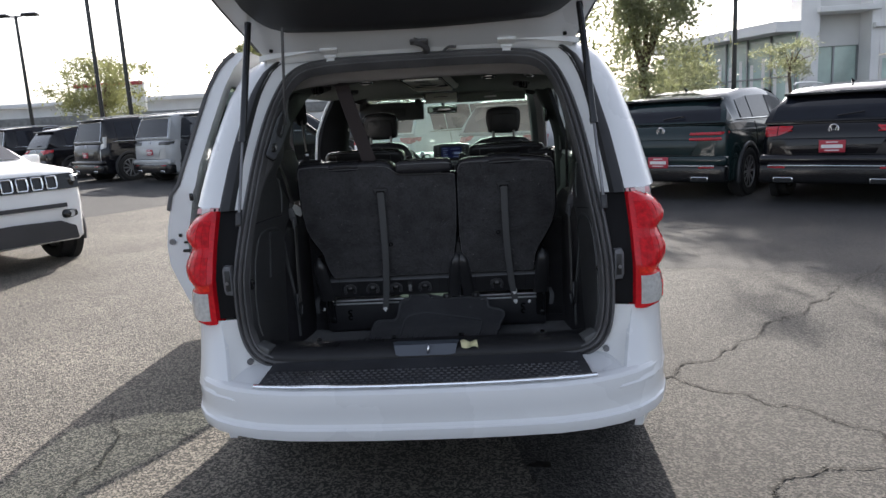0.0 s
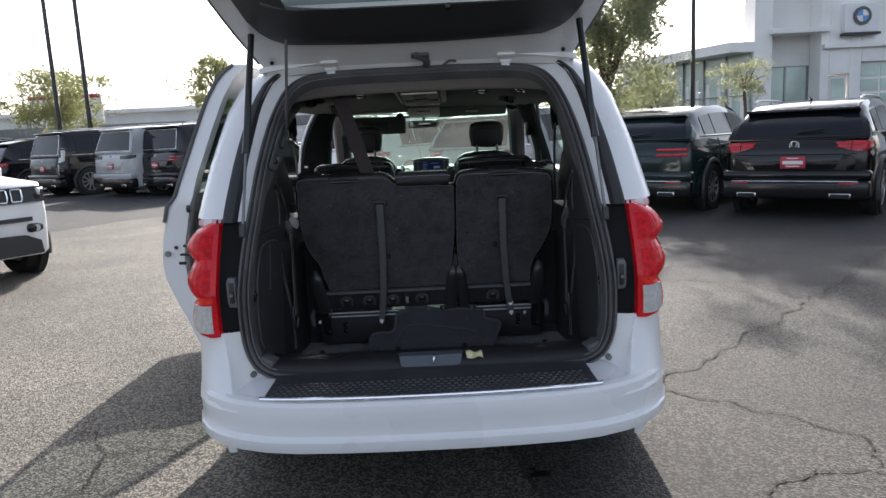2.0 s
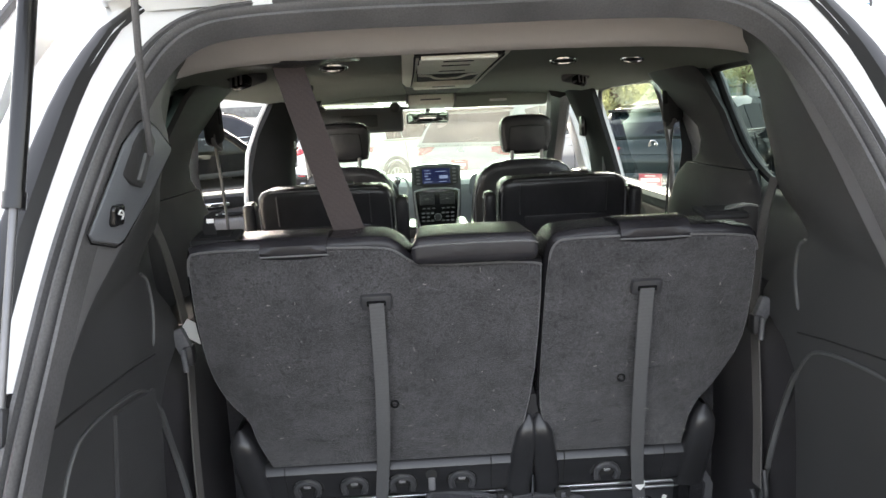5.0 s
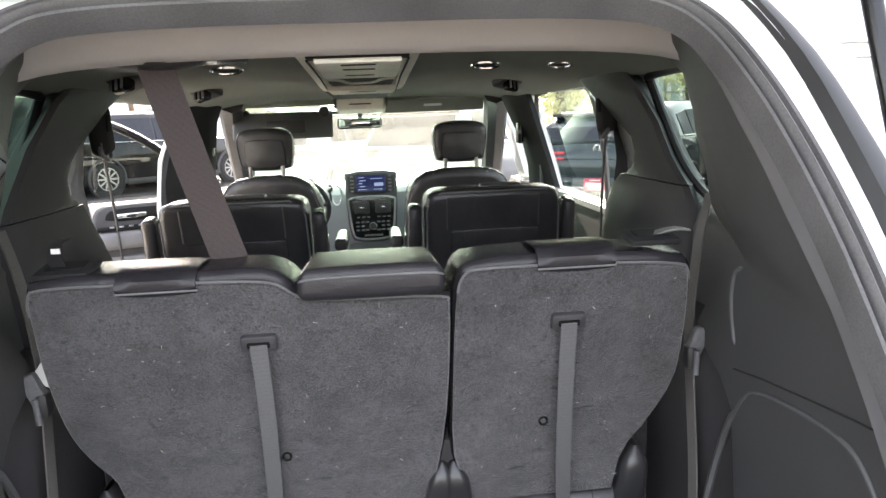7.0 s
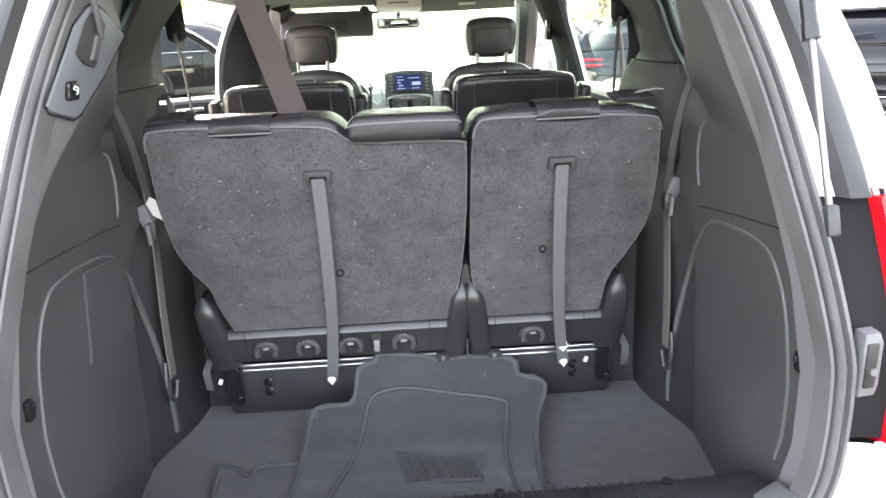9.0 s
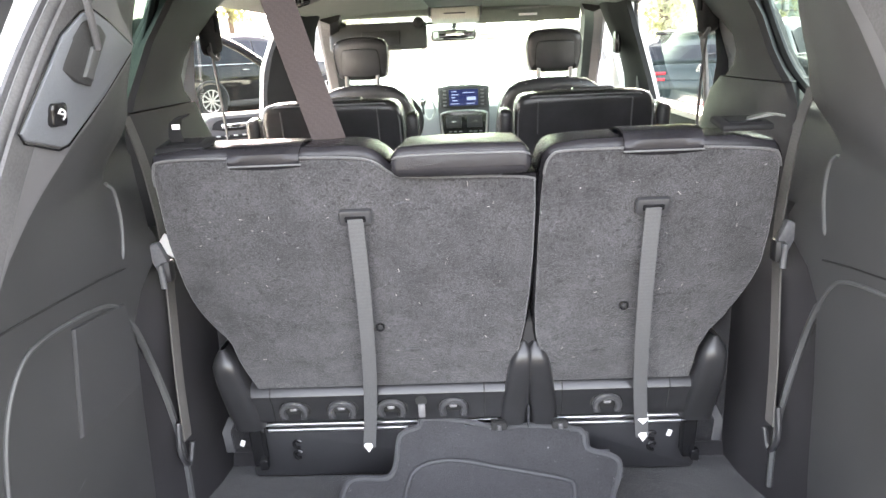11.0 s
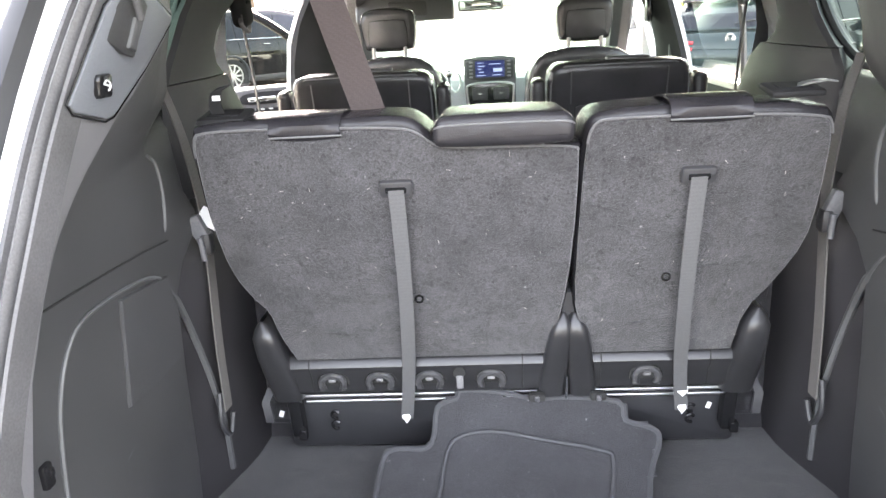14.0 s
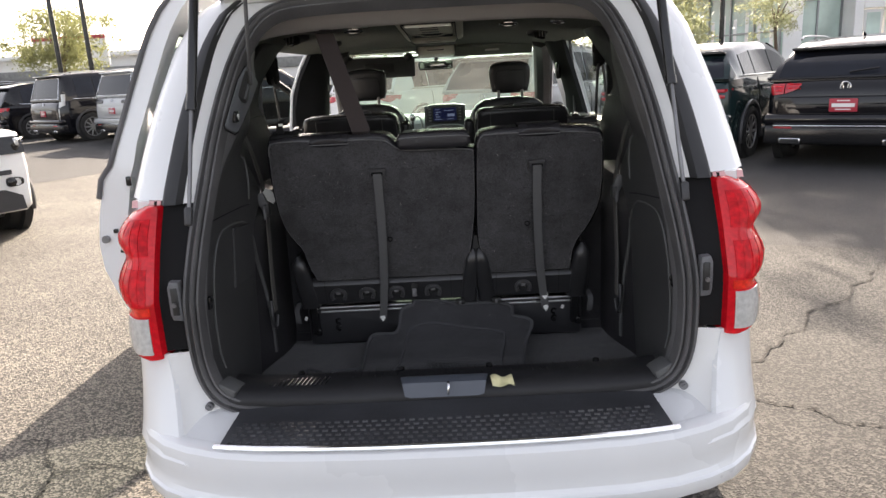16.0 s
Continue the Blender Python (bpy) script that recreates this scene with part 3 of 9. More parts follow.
part("windscreen", bm, M_WINDSCREEN, van, "sunlit windscreen")
bm = bm_new()
sheet(bm, [[(x * (0.84 - 0.13 * k * k), 3.93 + 0.92 * k + 0.10 * (1 - x * x), 1.08 - 0.16 * k - 0.05 * x * x + 0.02 * (1 - abs(2 * k - 1))) for x in span(-1, 1, 11)] for k in span(0, 1, 7)])
part("bonnet", backed(bm, (0, 0, -0.02)), M_WHITE, van, "white bonnet")
bm = bm_new()
sheet(bm, [[(x * 0.79, 4.80 + 0.14 * (1 - x * x) + dy, z) for x in span(-1, 1, 11)] for z, dy in ((0.28, 0.03), (0.4, 0.06), (0.55, 0.07), (0.7, 0.05), (0.82, 0.02), (0.90, -0.02))])
part("front_bumper", backed(bm, (0, -0.03, 0)), M_WHITE, van, "white front bumper")
bm = bm_new()
rbox(bm, (0, 4.965, 0.66), (0.9, 0.06, 0.2), 0.02)
part("grille", bm, M_GLOSSBLACK, van, "black grille")
for s in (-1, 1):
    bm = bm_new()
    rbox(bm, (s * 0.66, 4.86, 0.80), (0.26, 0.14, 0.13), 0.04, 3, (0, 0, -s * 25))
    part("headlight", bm, M_CLEARLENS, van, "clear headlight")


def wheel(parent, x, y, r, w, s, spokes=9, name="wheel"):
    """Tyre on an alloy rim; s the outward side."""
    bm = bm_new()
    lathe(bm, [(r * 0.66, -w * 0.42), (r * 0.80, -w * 0.5), (r * 0.95, -w * 0.46), (r, -w * 0.3), (r, w * 0.3), (r * 0.95, w * 0.46), (r * 0.80, w * 0.5), (r * 0.66, w * 0.42), (r * 0.66, -w * 0.42)], (x, y, r), 'X', 36)
    tyre = part(name, bm, M_TYRE, parent, "black tyre on an alloy rim")
    bm = bm_new()
    o = s * w * 0.34
    lathe(bm, [(r * 0.67, -s * w * 0.4), (r * 0.67, s * w * 0.44), (r * 0.62, s * w * 0.44), (r * 0.60, o * 0.6), (r * 0.60, -s * w * 0.4)], (x, y, r), 'X', 36)
    for k in range(spokes):
        a = 2 * math.pi * k / spokes
        c, q = math.cos(a), math.sin(a)
        rbox(bm, (x + o, y + c * r * 0.36, r + q * r * 0.36), (w * 0.12, r * 0.56, r * 0.11), 0.008, 1, (math.degrees(a), 0, 0))
    cyl(bm, (x + o - s * 0.03, y, r), (x + o + s * 0.02, y, r), r * 0.16, 16)
    part("rim", bm, M_ALLOY, tyre, "silver alloy rim")
    bm = bm_new()
    cyl(bm, (x - s * w * 0.2, y, r), (x - s * w * 0.1, y, r), r * 0.6, 24)
    part("brake_disc", bm, M_STEEL, tyre)


for s in (-1, 1):
    wheel(van, s * 0.81, 0.95, 0.34, 0.22, s)
    wheel(van, s * 0.80, 4.03, 0.34, 0.22, s)
    for yy in (0.95, 4.03):
        bm = bm_new()
        P = [(s * (half_w(0.5, yy) - 0.01), yy + 0.40 * math.cos(a), 0.34 + 0.40 * math.sin(a)) for a in span(0, math.pi, 15)]
        Q = [(s * 0.67, p[1], p[2]) for p in P]
        sheet(bm, [P, Q])
        part("wheel_arch", bm, M_BLACKPLASTIC, van, "black wheel arch liner")

# underbody and floor
bm = bm_new()
rbox(bm, (0, 2.5, 0.36), (1.5, 4.4, 0.12), 0.02)
part("underbody", bm, M_BLACKPLASTIC, van, "dark underbody")
bm = bm_new()
cyl(bm, (0.60, 0.02, 0.375), (0.60, 0.5, 0.36), 0.026, 14)
part("exhaust_pipe", bm, M_STEEL, van, "steel exhaust pipe")

# ---- rear bumper ----
PLAN = [(0.0, -0.215), (0.15, -0.214), (0.3, -0.208), (0.45, -0.197), (0.56, -0.18), (0.65, -0.152), (0.72, -0.115), (0.78, -0.06), (0.825, 0.01), (0.855, 0.10), (0.875, 0.22), (0.89, 0.38), (0.90, 0.56)]
plan = [(-x, y) for x, y in PLAN[:0:-1]] + PLAN
bm = bm_new()
rows = []
for z, d in ((0.382, 0.06), (0.384, 0.010), (0.391, -0.004), (0.412, -0.011), (0.429, -0.011), (0.434, -0.003), (0.446, 0.004), (0.465, 0.006), (0.487, 0.004), (0.52, 0.004), (0.545, 0.009), (0.556, 0.018), (0.562, 0.034)):
    rows.append([(x * (1 - d * 0.25), y + d, z + 0.018 * max(0, abs(x) - 0.5) / 0.4) for x, y in plan])
sheet(bm, rows)
bump = part("rear_bumper", backed(bm, (0, 0.02, 0)), M_WHITE, van, "white rear bumper with a moulded lower lip", angle=22.0)
# upper corners under the lamps
for s in (-1, 1):
    bm = bm_new()
    rows = []
    low = [(x + 0.002, y + 0.001, 0.515 + 0.018 * max(0, x - 0.5) / 0.4) for x, y in PLAN[5:]]
    top = [(0.722, 0.004), (0.75, 0.006), (0.785, 0.022), (0.818, 0.06), (0.845, 0.13), (0.862, 0.24), (0.88, 0.39), (0.892, 0.56)]
    for k in span(0, 1, 6):
        e = k ** 0.6
        rows.append([(s * (a[0] + (b[0] - a[0]) * e), a[1] + (b[1] - a[1]) * (1 - (1 - k) ** 1.8), a[2] + (0.757 - a[2]) * k) for a, b in zip(low, top)])
    sheet(bm, rows)
    part("bumper_corner", backed(bm, (-s * 0.008, 0.012, 0)), M_WHITE, van, "white bumper corner below the tail lamp")
    bm = bm_new()
    rows = []
    for k in [i / 14 for i in range(15)]:
        e = k ** 0.6
        a, b = low[0], (0.722, 0.004, 0.757)
        xo, yo, zo = a[0] + (b[0] - a[0]) * e, a[1] + (b[1] - a[1]) * (1 - (1 - k) ** 1.8), a[2] + (b[2] - a[2]) * k
        xi = lerp([(0.565, 0.575), (0.594, 0.592), (0.632, 0.630), (0.70, 0.652), (0.757, 0.657)], zo)
        yi = a[1] + (0.020 - a[1]) * min(1.0, k / 0.22) ** 0.6
        rows.append([(s * (xo + (xi - xo) * q), yo + (yi - yo) * (1 - (1 - q) ** 2.2), zo - 0.006 * math.sin(math.pi * q) * (1 - k)) for q in span(0, 1, 9)])
    sheet(bm, rows)
    part("lower_jamb", bm, M_JAMB, van, "white painted lower door jamb")
    bm = bm_new()
    cyl(bm, (s * 0.63, 0.012, 0.603), (s * 0.63, 0.0, 0.603), 0.011, 14)
    cyl(bm, (s * 0.63, 0.004, 0.603), (s * 0.63, -0.006, 0.603), 0.006, 10)
    part("jamb_bolt", bm, M_STEEL, van, "dark bolt in the jamb")
# shelf and step pad
bm = bm_new()
sheet(bm, [[(x, lerp(PLAN, abs(x)) + 0.034 + (0.02 - lerp(PLAN, abs(x)) - 0.034) * k, 0.560 + 0.03 * k) for x in span(-0.70, 0.70, 25)] for k in span(0, 1, 4)])
part("bumper_shelf", bm, M_WHITE, van, "white bumper top")


def pad_at(u, v, w):
    """u across, v from the front edge to the back, w up."""
    f = lerp(PLAN, abs(u))
    y = f + 0.028 + v * (0.0 - f - 0.028)
    return (u * (1 - 0.035 * v), y, 0.5635 + 0.027 * v + w)


bm = bm_new()
rows = [[pad_at(u, v, w) for u in span(-0.56, 0.56, 33)] for v, w in ((0.0, 0.0), (0.004, 0.006), (0.02, 0.008), (0.55, 0.008), (0.62, 0.009), (0.66, 0.007), (0.97, 0.009), (1.0, 0.0))]
sheet(bm, rows)
pad = part("step_pad", bm, M_PAD, bump, "black plastic bumper step pad with raised tread")
bm = bm_new()
for i in range(6):
    for j in range(44):
        u = -0.535 + (j + (0.5 if i % 2 else 0.0)) * 1.07 / 44
        c = Vector(pad_at(u, 0.07 + i * 0.092, 0.009))
        rbox(bm, c, (0.013, 0.0055, 0.005), 0.0, 1)
part("tread", bm, M_TREAD, bump, "raised tread dashes", smooth=False)
bm = bm_new()
tube(bm, [pad_at(u, -0.014, 0.006) for u in span(-0.572, 0.572, 33)], 0.0075, 8)
part("trim_strip", bm, M_CHROME, bump, "thin chrome trim strip")

# ---- tail lamps, pillar jambs ----
LAMP = [(0.748, 0.805), (0.753, 0.827), (0.77, 0.838), (0.82, 0.839), (0.86, 0.831), (0.876, 0.82), (0.89, 0.829), (0.905, 0.84), (0.925, 0.848), (0.945, 0.851), (0.965, 0.847), (0.985, 0.839), (1.0, 0.832), (1.011, 0.829), (1.022, 0.84), (1.04, 0.853), (1.06, 0.856), (1.08, 0.849), (1.1, 0.835), (1.115, 0.82), (1.128, 0.799), (1.136, 0.774)]
LAMP_IN = [(0.748, 0.731), (0.88, 0.732), (1.02, 0.730), (1.14, 0.726)]


def lamp_sheet(bm, s, z0, z1, i0, i1, proud, n=14):
    """The lens between two heights; i0 to i1 is the share of its width from the opening outwards."""
    rows = []
    for z in span(z0, z1, n):
        xo, xi = lerp(LAMP, z), lerp(LAMP_IN, z)
        y = rear_y(z) - 0.014
        row = []
        for k in span(i0, i1, 11):
            x = xi + (xo - xi) * k
            yy = y + 0.060 * k ** 2.2 - proud - 0.016 * math.sin(math.pi * k) ** 0.8
            row.append((s * x, yy, z))
        rows.append(row)
    sheet(bm, rows)


for s in (-1, 1):
    bm = bm_new()
    lamp_sheet(bm, s, 0.748, 1.136, 0.0, 1.0, 0.0, 60)
    lamp = part("tail_lamp", backed(bm, (-s * 0.012, 0.06, 0)), M_REDLENS, van, "red two-lobed tail lamp with a clear lower lens")
    bm = bm_new()
    lamp_sheet(bm, s, 0.764, 0.862, 0.16, 0.92, 0.004, 10)
    part("reversing_lens", backed(bm, (0, 0.004, 0)), M_CLEARLENS, lamp, "clear reversing lens")
    for z0, z1, k0, k1 in ((0.895, 0.985, 0.16, 0.94), (1.018, 1.105, 0.14, 0.94)):
        bm = bm_new()
        lamp_sheet(bm, s, z0, z1, k0, k1, 0.003, 12)
        part("brake_lens", backed(bm, (0, 0.003, 0)), M_REDDEEP, lamp, "deep red ribbed lens")
    bm = bm_new()
    sheet(bm, [[(s * (lerp(LAMP_IN, z) + d), rear_y(z) + 0.004 + 0.02 * (d > 0.05), z) for d in (0.0, 0.03, 0.06, 0.085)] for z in (1.128, 1.136, 1.146)])
    part("lamp_top_lens", backed(bm, (0, 0.02, 0)), mat("pale_pink_lens", (0.75, 0.42, 0.42), 0.15, coat=0.5, stain=0.1), lamp, "pale upper edge of the lens")
    for k in (0.34, 0.54, 0.74):
        bm = bm_new()
        rows = []
        for z in span(0.90, 1.10, 9):
            xo, xi = lerp(LAMP, z), lerp(LAMP_IN, z)
            rows.append((s * (xi + (xo - xi) * k), rear_y(z) - 0.018 + 0.060 * k ** 2.2 - 0.016 * math.sin(math.pi * k) ** 0.8, z))
        tube(bm, rows, 0.0011, 5)
        part("lens_line", bm, M_REDDEEP, lamp, "fine dark line in the lens")
    bm = bm_new()
    lamp_sheet(bm, s, 0.869, 0.891, 0.10, 0.86, 0.004, 4)
    part("reflector", backed(bm, (0, 0.003, 0)), M_AMBER, lamp, "orange-red reflector band")
    # black panel between lamp and opening
    bm = bm_new()
    sheet(bm, [[(s * x, rear_y(z) + dy, z) for x, dy in ((0.742, 0.0), (0.722, 0.012), (0.69, 0.018), (0.665, 0.020), (0.638, 0.024))] for z in span(0.76, 1.145, 9)])
    part("lamp_side_panel", bm, M_LINING, van, "black plastic panel beside the lamp")
    bm = bm_new()
    slab(bm, [(s * 0.662, 0.850), (s * 0.688, 0.852), (s * 0.693, 0.870), (s * 0.693, 0.938), (s * 0.686, 0.955), (s * 0.662, 0.953)], lambda u, v, w: (u, 0.022 - w, v), 0.026, 0.004, 2)
    bk = part("striker_bracket", bm, M_BRACKET, van, "grey steel bracket on the jamb")
    bm = bm_new()
    rbox(bm, (s * 0.676, -0.004, 0.902), (0.018, 0.006, 0.074), 0.003)
    part("bracket_slot", bm, M_STRIP, bk, "dark slot in the bracket")
    bm = bm_new()
    cyl(bm, (s * 0.678, -0.004, 0.895), (s * 0.678, -0.012, 0.895), 0.006, 12)
    part("bolt_hole", bm, M_STEEL, bk)
    # white jamb, black strip, along the raked pillar
    bm = bm_new()
    rows_w, rows_b = [], []
    for z in span(1.135, 1.675, 14):
        k = (z - 1.135) / 0.54
        xo = half_w(z, rear_y(z)) * 0.865
        xs = xo - 0.050 * (1 - 0.45 * k * k)
        rows_b.append([(s * (xo + 0.001), rear_y(z) - 0.001, z), (s * (xo - 0.006), rear_y(z) - 0.008, z), (s * (xs + 0.012), rear_y(z) - 0.008, z), (s * (xs - 0.002), rear_y(z) + 0.009, z)])
        xi = max(0.30, lerp([(1.135, 0.612), (1.3, 0.59), (1.42, 0.568), (1.52, 0.54), (1.605, 0.495), (1.66, 0.40)], z))
        rows_w.append([(s * xs, rear_y(z) + 0.010, z), (s * (xs - 0.02), rear_y(z) + 0.018, z), (s * xi, rear_y(z) + 0.024, z)])
    sheet(bm, rows_w)
    part("pillar_jamb", bm, M_JAMB, van, "white painted rear pillar jamb")
    bm = bm_new()
    sheet(bm, rows_b)
    part("pillar_strip", backed(bm, (0, 0.005, 0)), M_STRIP, van, "black strip along the pillar")
bm = bm_new()
sheet(bm, [[(x, y, z - 0.012 * (abs(x) / 0.62) ** 4) for x in span(-0.60, 0.60, 21)] for y, z in ((0.494, 1.672), (0.475, 1.69), (0.462, 1.712), (0.46, 1.74))])
part("roof_header", bm, M_JAMB, van, "white painted roof edge above the opening")

# ---- weatherstrip round the opening ----
OPEN = [(0.0, 0.562), (0.25, 0.566), (0.50, 0.578), (0.575, 0.594), (0.622, 0.632), (0.648, 0.70), (0.656, 0.80), (0.652, 0.92), (0.640, 1.04), (0.622, 1.17), (0.605, 1.30), (0.583, 1.42), (0.556, 1.52), (0.518, 1.60), (0.46, 1.645), (0.37, 1.662), (0.2, 1.668), (0.0, 1.668)]
ring2 = [Vector((x, 0, z)) for x, z in OPEN] + [Vector((-x, 0, z)) for x, z in OPEN[-2:0:-1]]
ring = smooth_path(ring2, 5, closed=True)
for p in ring:
    p.y = rear_y(p.z) - 0.002


def face_normal(p):
    d = max(0.0, p.z - 0.9)
    return Vector((0, -1, 0.35 + 0.7 * d if p.z > 0.9 else 0)).normalized()


bm = bm_new()
sweep(bm, ring, [(0.008, -0.03), (0.008, 0.003), (0.004, 0.010), (-0.002, 0.010), (-0.005, 0.002), (-0.008, -0.002), (-0.010, 0.003), (-0.013, 0.013), (-0.018, 0.017), (-0.022, 0.013), (-0.024, 0.004), (-0.026, -0.001), (-0.028, 0.006), (-0.031, 0.011), (-0.035, 0.009), (-0.037, -0.004), (-0.038, -0.03), (-0.03, -0.035)], face_normal)
seal = part("weatherstrip", bm, M_RUBBER, van, "black double-lipped rubber weatherstrip")

# ---- liftgate, raised ----
GA = radians(25)
HY, HZ = 0.485, 1.685


def gate(u, sdist, w):
    """u across, sdist from the hinge along the gate, w towards its outer face."""
    w = w + 0.05 * math.sin(math.pi * min(1.0, max(0.0, sdist / 1.15)))
    return (u, HY - sdist * math.cos(GA) + w * math.sin(GA), HZ + sdist * math.sin(GA) + w * math.cos(GA))


GW = [(0.0, 0.605), (0.1, 0.625), (0.25, 0.665), (0.45, 0.70), (0.7, 0.735), (1.0, 0.735), (1.15, 0.69)]
GLASS = (0.33, 0.80)
bm = bm_new()
ss = [0.0, 0.03, 0.1, 0.17, 0.25, 0.33, 0.45, 0.65, 0.80, 1.0, 1.1, 1.15]
us = [-1.0, -0.94, -0.72, -0.45, -0.2, 0.0, 0.2, 0.45, 0.72, 0.94, 1.0]
hole = lambda i, j: GLASS[0] - 0.01 < (ss[i] + ss[i + 1]) / 2 < GLASS[1] + 0.01 and abs(us[j] + us[j + 1]) / 2 < 0.72
sheet(bm, [[gate(u * lerp(GW, s), s, 0.0) for u in us] for s in ss], skip=hole)
lg = part("liftgate", backed(bm, (0, 0.07 * math.sin(GA), 0.07 * math.cos(GA))), M_WHITE, van, "raised white liftgate seen from inside")
bm = bm_new()
rows = []
for s in [0.165, 0.178, 0.195, 0.215] + span(0.24, 1.10, 14):
    row = []
    for u in us:
        x = u * (lerp(GW, s) - lerp([(0.165, 0.17), (0.19, 0.125), (0.225, 0.10), (0.29, 0.078)], s))
        row.append(gate(x, s + 0.02 * (1 - u * u) * (-1 if s < 0.2 else 0), -0.012 - 0.02 * min(1, (s - 0.165) / 0.05) * (1 - abs(u) ** 6)))
    rows.append(row)
sl = [0.165, 0.178, 0.195, 0.215] + span(0.24, 1.10, 14)
sheet(bm, rows, skip=lambda i, j: GLASS[0] + 0.02 < (sl[i] + sl[i + 1]) / 2 < GLASS[1] - 0.02 and abs(us[j] + us[j + 1]) / 2 < 0.72)
part("liftgate_trim", backed(bm, (0, 0.006 * math.sin(GA), 0.006 * math.cos(GA))), M_BLACKPLASTIC, lg, "black plastic liftgate inner trim")
bm = bm_new()
sheet(bm, [[gate(u * 0.54, s, 0.025) for u in span(-1, 1, 9)] for s in span(GLASS[0] - 0.03, GLASS[1] + 0.03, 6)])
g = part("rear_window", bm, M_REARGLASS, lg, "tinted rear window")
bm = bm_new()
tube(bm, [gate(u * 0.52, 0.352 + 0.06 * abs(u) ** 5, -0.022) for u in span(-1, 1, 25)], 0.008, 6)
part("window_gasket", bm, M_RUBBER, lg, "dark window gasket")
bm = bm_new()
rbox(bm, gate(0.12, 0.36, -0.03), (0.02, 0.03, 0.02), 0.004)
part("wiper_motor_stub", bm, M_GLOSSBLACK, lg)
for s in (-1, 1):
    bm = bm_new()
    rbox(bm, gate(s * 0.345, 0.035, -0.004), (0.07, 0.03, 0.012), 0.003, 1, (-25, 0, 0))
    rbox(bm, (s * 0.345, HY + 0.0, HZ - 0.018), (0.035, 0.03, 0.03), 0.004)
    rbox(bm, (s * 0.345, HY - 0.01, HZ - 0.004), (0.045, 0.02, 0.012), 0.003)
    part("gate_hinge", bm, M_JAMB, van, "white painted gate hinge")
    bm = bm_new()
    cyl(bm, gate(s * 0.565, 0.06, -0.004), gate(s * 0.565, 0.06, -0.012), 0.008, 12)
    part("plug", bm, M_GLOSSBLACK, lg)
    # gas strut
    a, b = Vector((s * 0.643, 0.085, 1.106)), Vector((s * 0.60, 0.285, 1.80))
    mid = a.lerp(b, 0.40)
    bm = bm_new()
    cyl(bm, mid, b, 0.0125, 14)
    cyl(bm, mid - (b - a).normalized() * 0.01, mid + (b - a).normalized() * 0.012, 0.0145, 14)
    strut = part("gas_strut", bm, M_GLOSSBLACK, van, "black gas strut holding the gate up")
    bm = bm_new()
    cyl(bm, a, mid, 0.0055, 10)
    part("strut_rod", bm, M_STEEL, strut, "thin steel strut rod")
    bm = bm_new()
    rbox(bm, a, (0.022, 0.022, 0.05), 0.006, 2, (-18, 0, 0))
    part("strut_foot", bm, M_BLACKPLASTIC, strut)
# wiring boots above the opening
for s in (-1, 1):
    bm = bm_new()
    tube(bm, [gate(s * (lerp(GW, k) + 0.004), k, 0.01) for k in span(0.04, 1.12, 14)], 0.011, 6)
    part("gate_edge_seal", bm, M_RUBBER, lg, "black rubber edge seal")
bm = bm_new()
tube(bm, smooth_path([(0.02, 0.50, 1.668), (0.035, 0.47, 1.685), (0.02, 0.44, 1.705), (-0.01, 0.42, 1.715)], 5), [0.014] * 16, 8)
rbox(bm, (0.01, 0.43, 1.712), (0.07, 0.03, 0.012), 0.004, 2, (-25, 0, 0))
part("wiring_boot", bm, M_RUBBER, van, "black rubber wiring boot")
bm = bm_new()
tube(bm, smooth_path([(0.09, 0.50, 1.67), (0.12, 0.47, 1.69), (0.15, 0.46, 1.688)], 5), 0.005, 6)
part("washer_hose", bm, M_RUBBER, van, "thin washer hose")

# ---- sliding door on the driver side, slid back ----
SD = [(0.50, -0.935), (0.60, -0.968), (0.70, -1.005), (0.77, -1.036), (0.82, -1.056), (0.88, -1.078), (0.96, -1.082), (1.04, -1.069), (1.11, -1.052), (1.17, -1.036), (1.21, -1.002), (1.28, -0.977), (1.335, -0.956), (1.44, -0.917), (1.555, -0.872), (1.60, -0.852), (1.663, -0.815), (1.70, -0.782), (1.725, -0.745)]
ys = [0.45, 0.47, 0.52, 0.60, 0.72, 0.95, 1.2, 1.42, 1.52]
bm = bm_new()
rows = []
for y in ys:
    bulge = 0.022 * min(1.0, (y - 0.45) / 0.12)
    rows.append([(x - bulge, y + max(0, z - 1.2) * 0.18 * (1.55 - y), z) for z, x in SD])
zs = [z for z, x in SD]
sheet(bm, rows, skip=lambda i, j: 0.59 < (ys[i] + ys[i + 1]) / 2 < 1.42 and 1.20 < (zs[j] + zs[j + 1]) / 2 < 1.62)
before = set(bm.verts)
backed(bm, (0.09, 0, 0))
for v in bm.verts:
    if v not in before:
        v.co.x -= 0.030 * max(0.0, min(1.0, (v.co.z - 1.16) / 0.07))
sd = part("sliding_door", bm, M_WHITE, van, "white sliding door standing open along the side")
bm = bm_new()
sheet(bm, [[(x - 0.0, y + max(0, z - 1.2) * 0.18 * (1.55 - y), z) for z, x in SD if 1.19 < z < 1.66] for y in (0.57, 0.8, 1.1, 1.44)])
g = part("door_window", bm, M_PRIVACY, sd, "tinted sliding door window")
bm = bm_new()
sheet(bm, [[(x + 0.094, y + max(0, z - 1.2) * 0.18 * (1.55 - y), z) for z, x in SD if z < 1.66] for y in (0.56, 0.60, 0.95, 1.42, 1.52)], skip=lambda i, j: 0 < i < 3 and SD[j][0] > 1.19 and SD[j + 1][0] < 1.61)
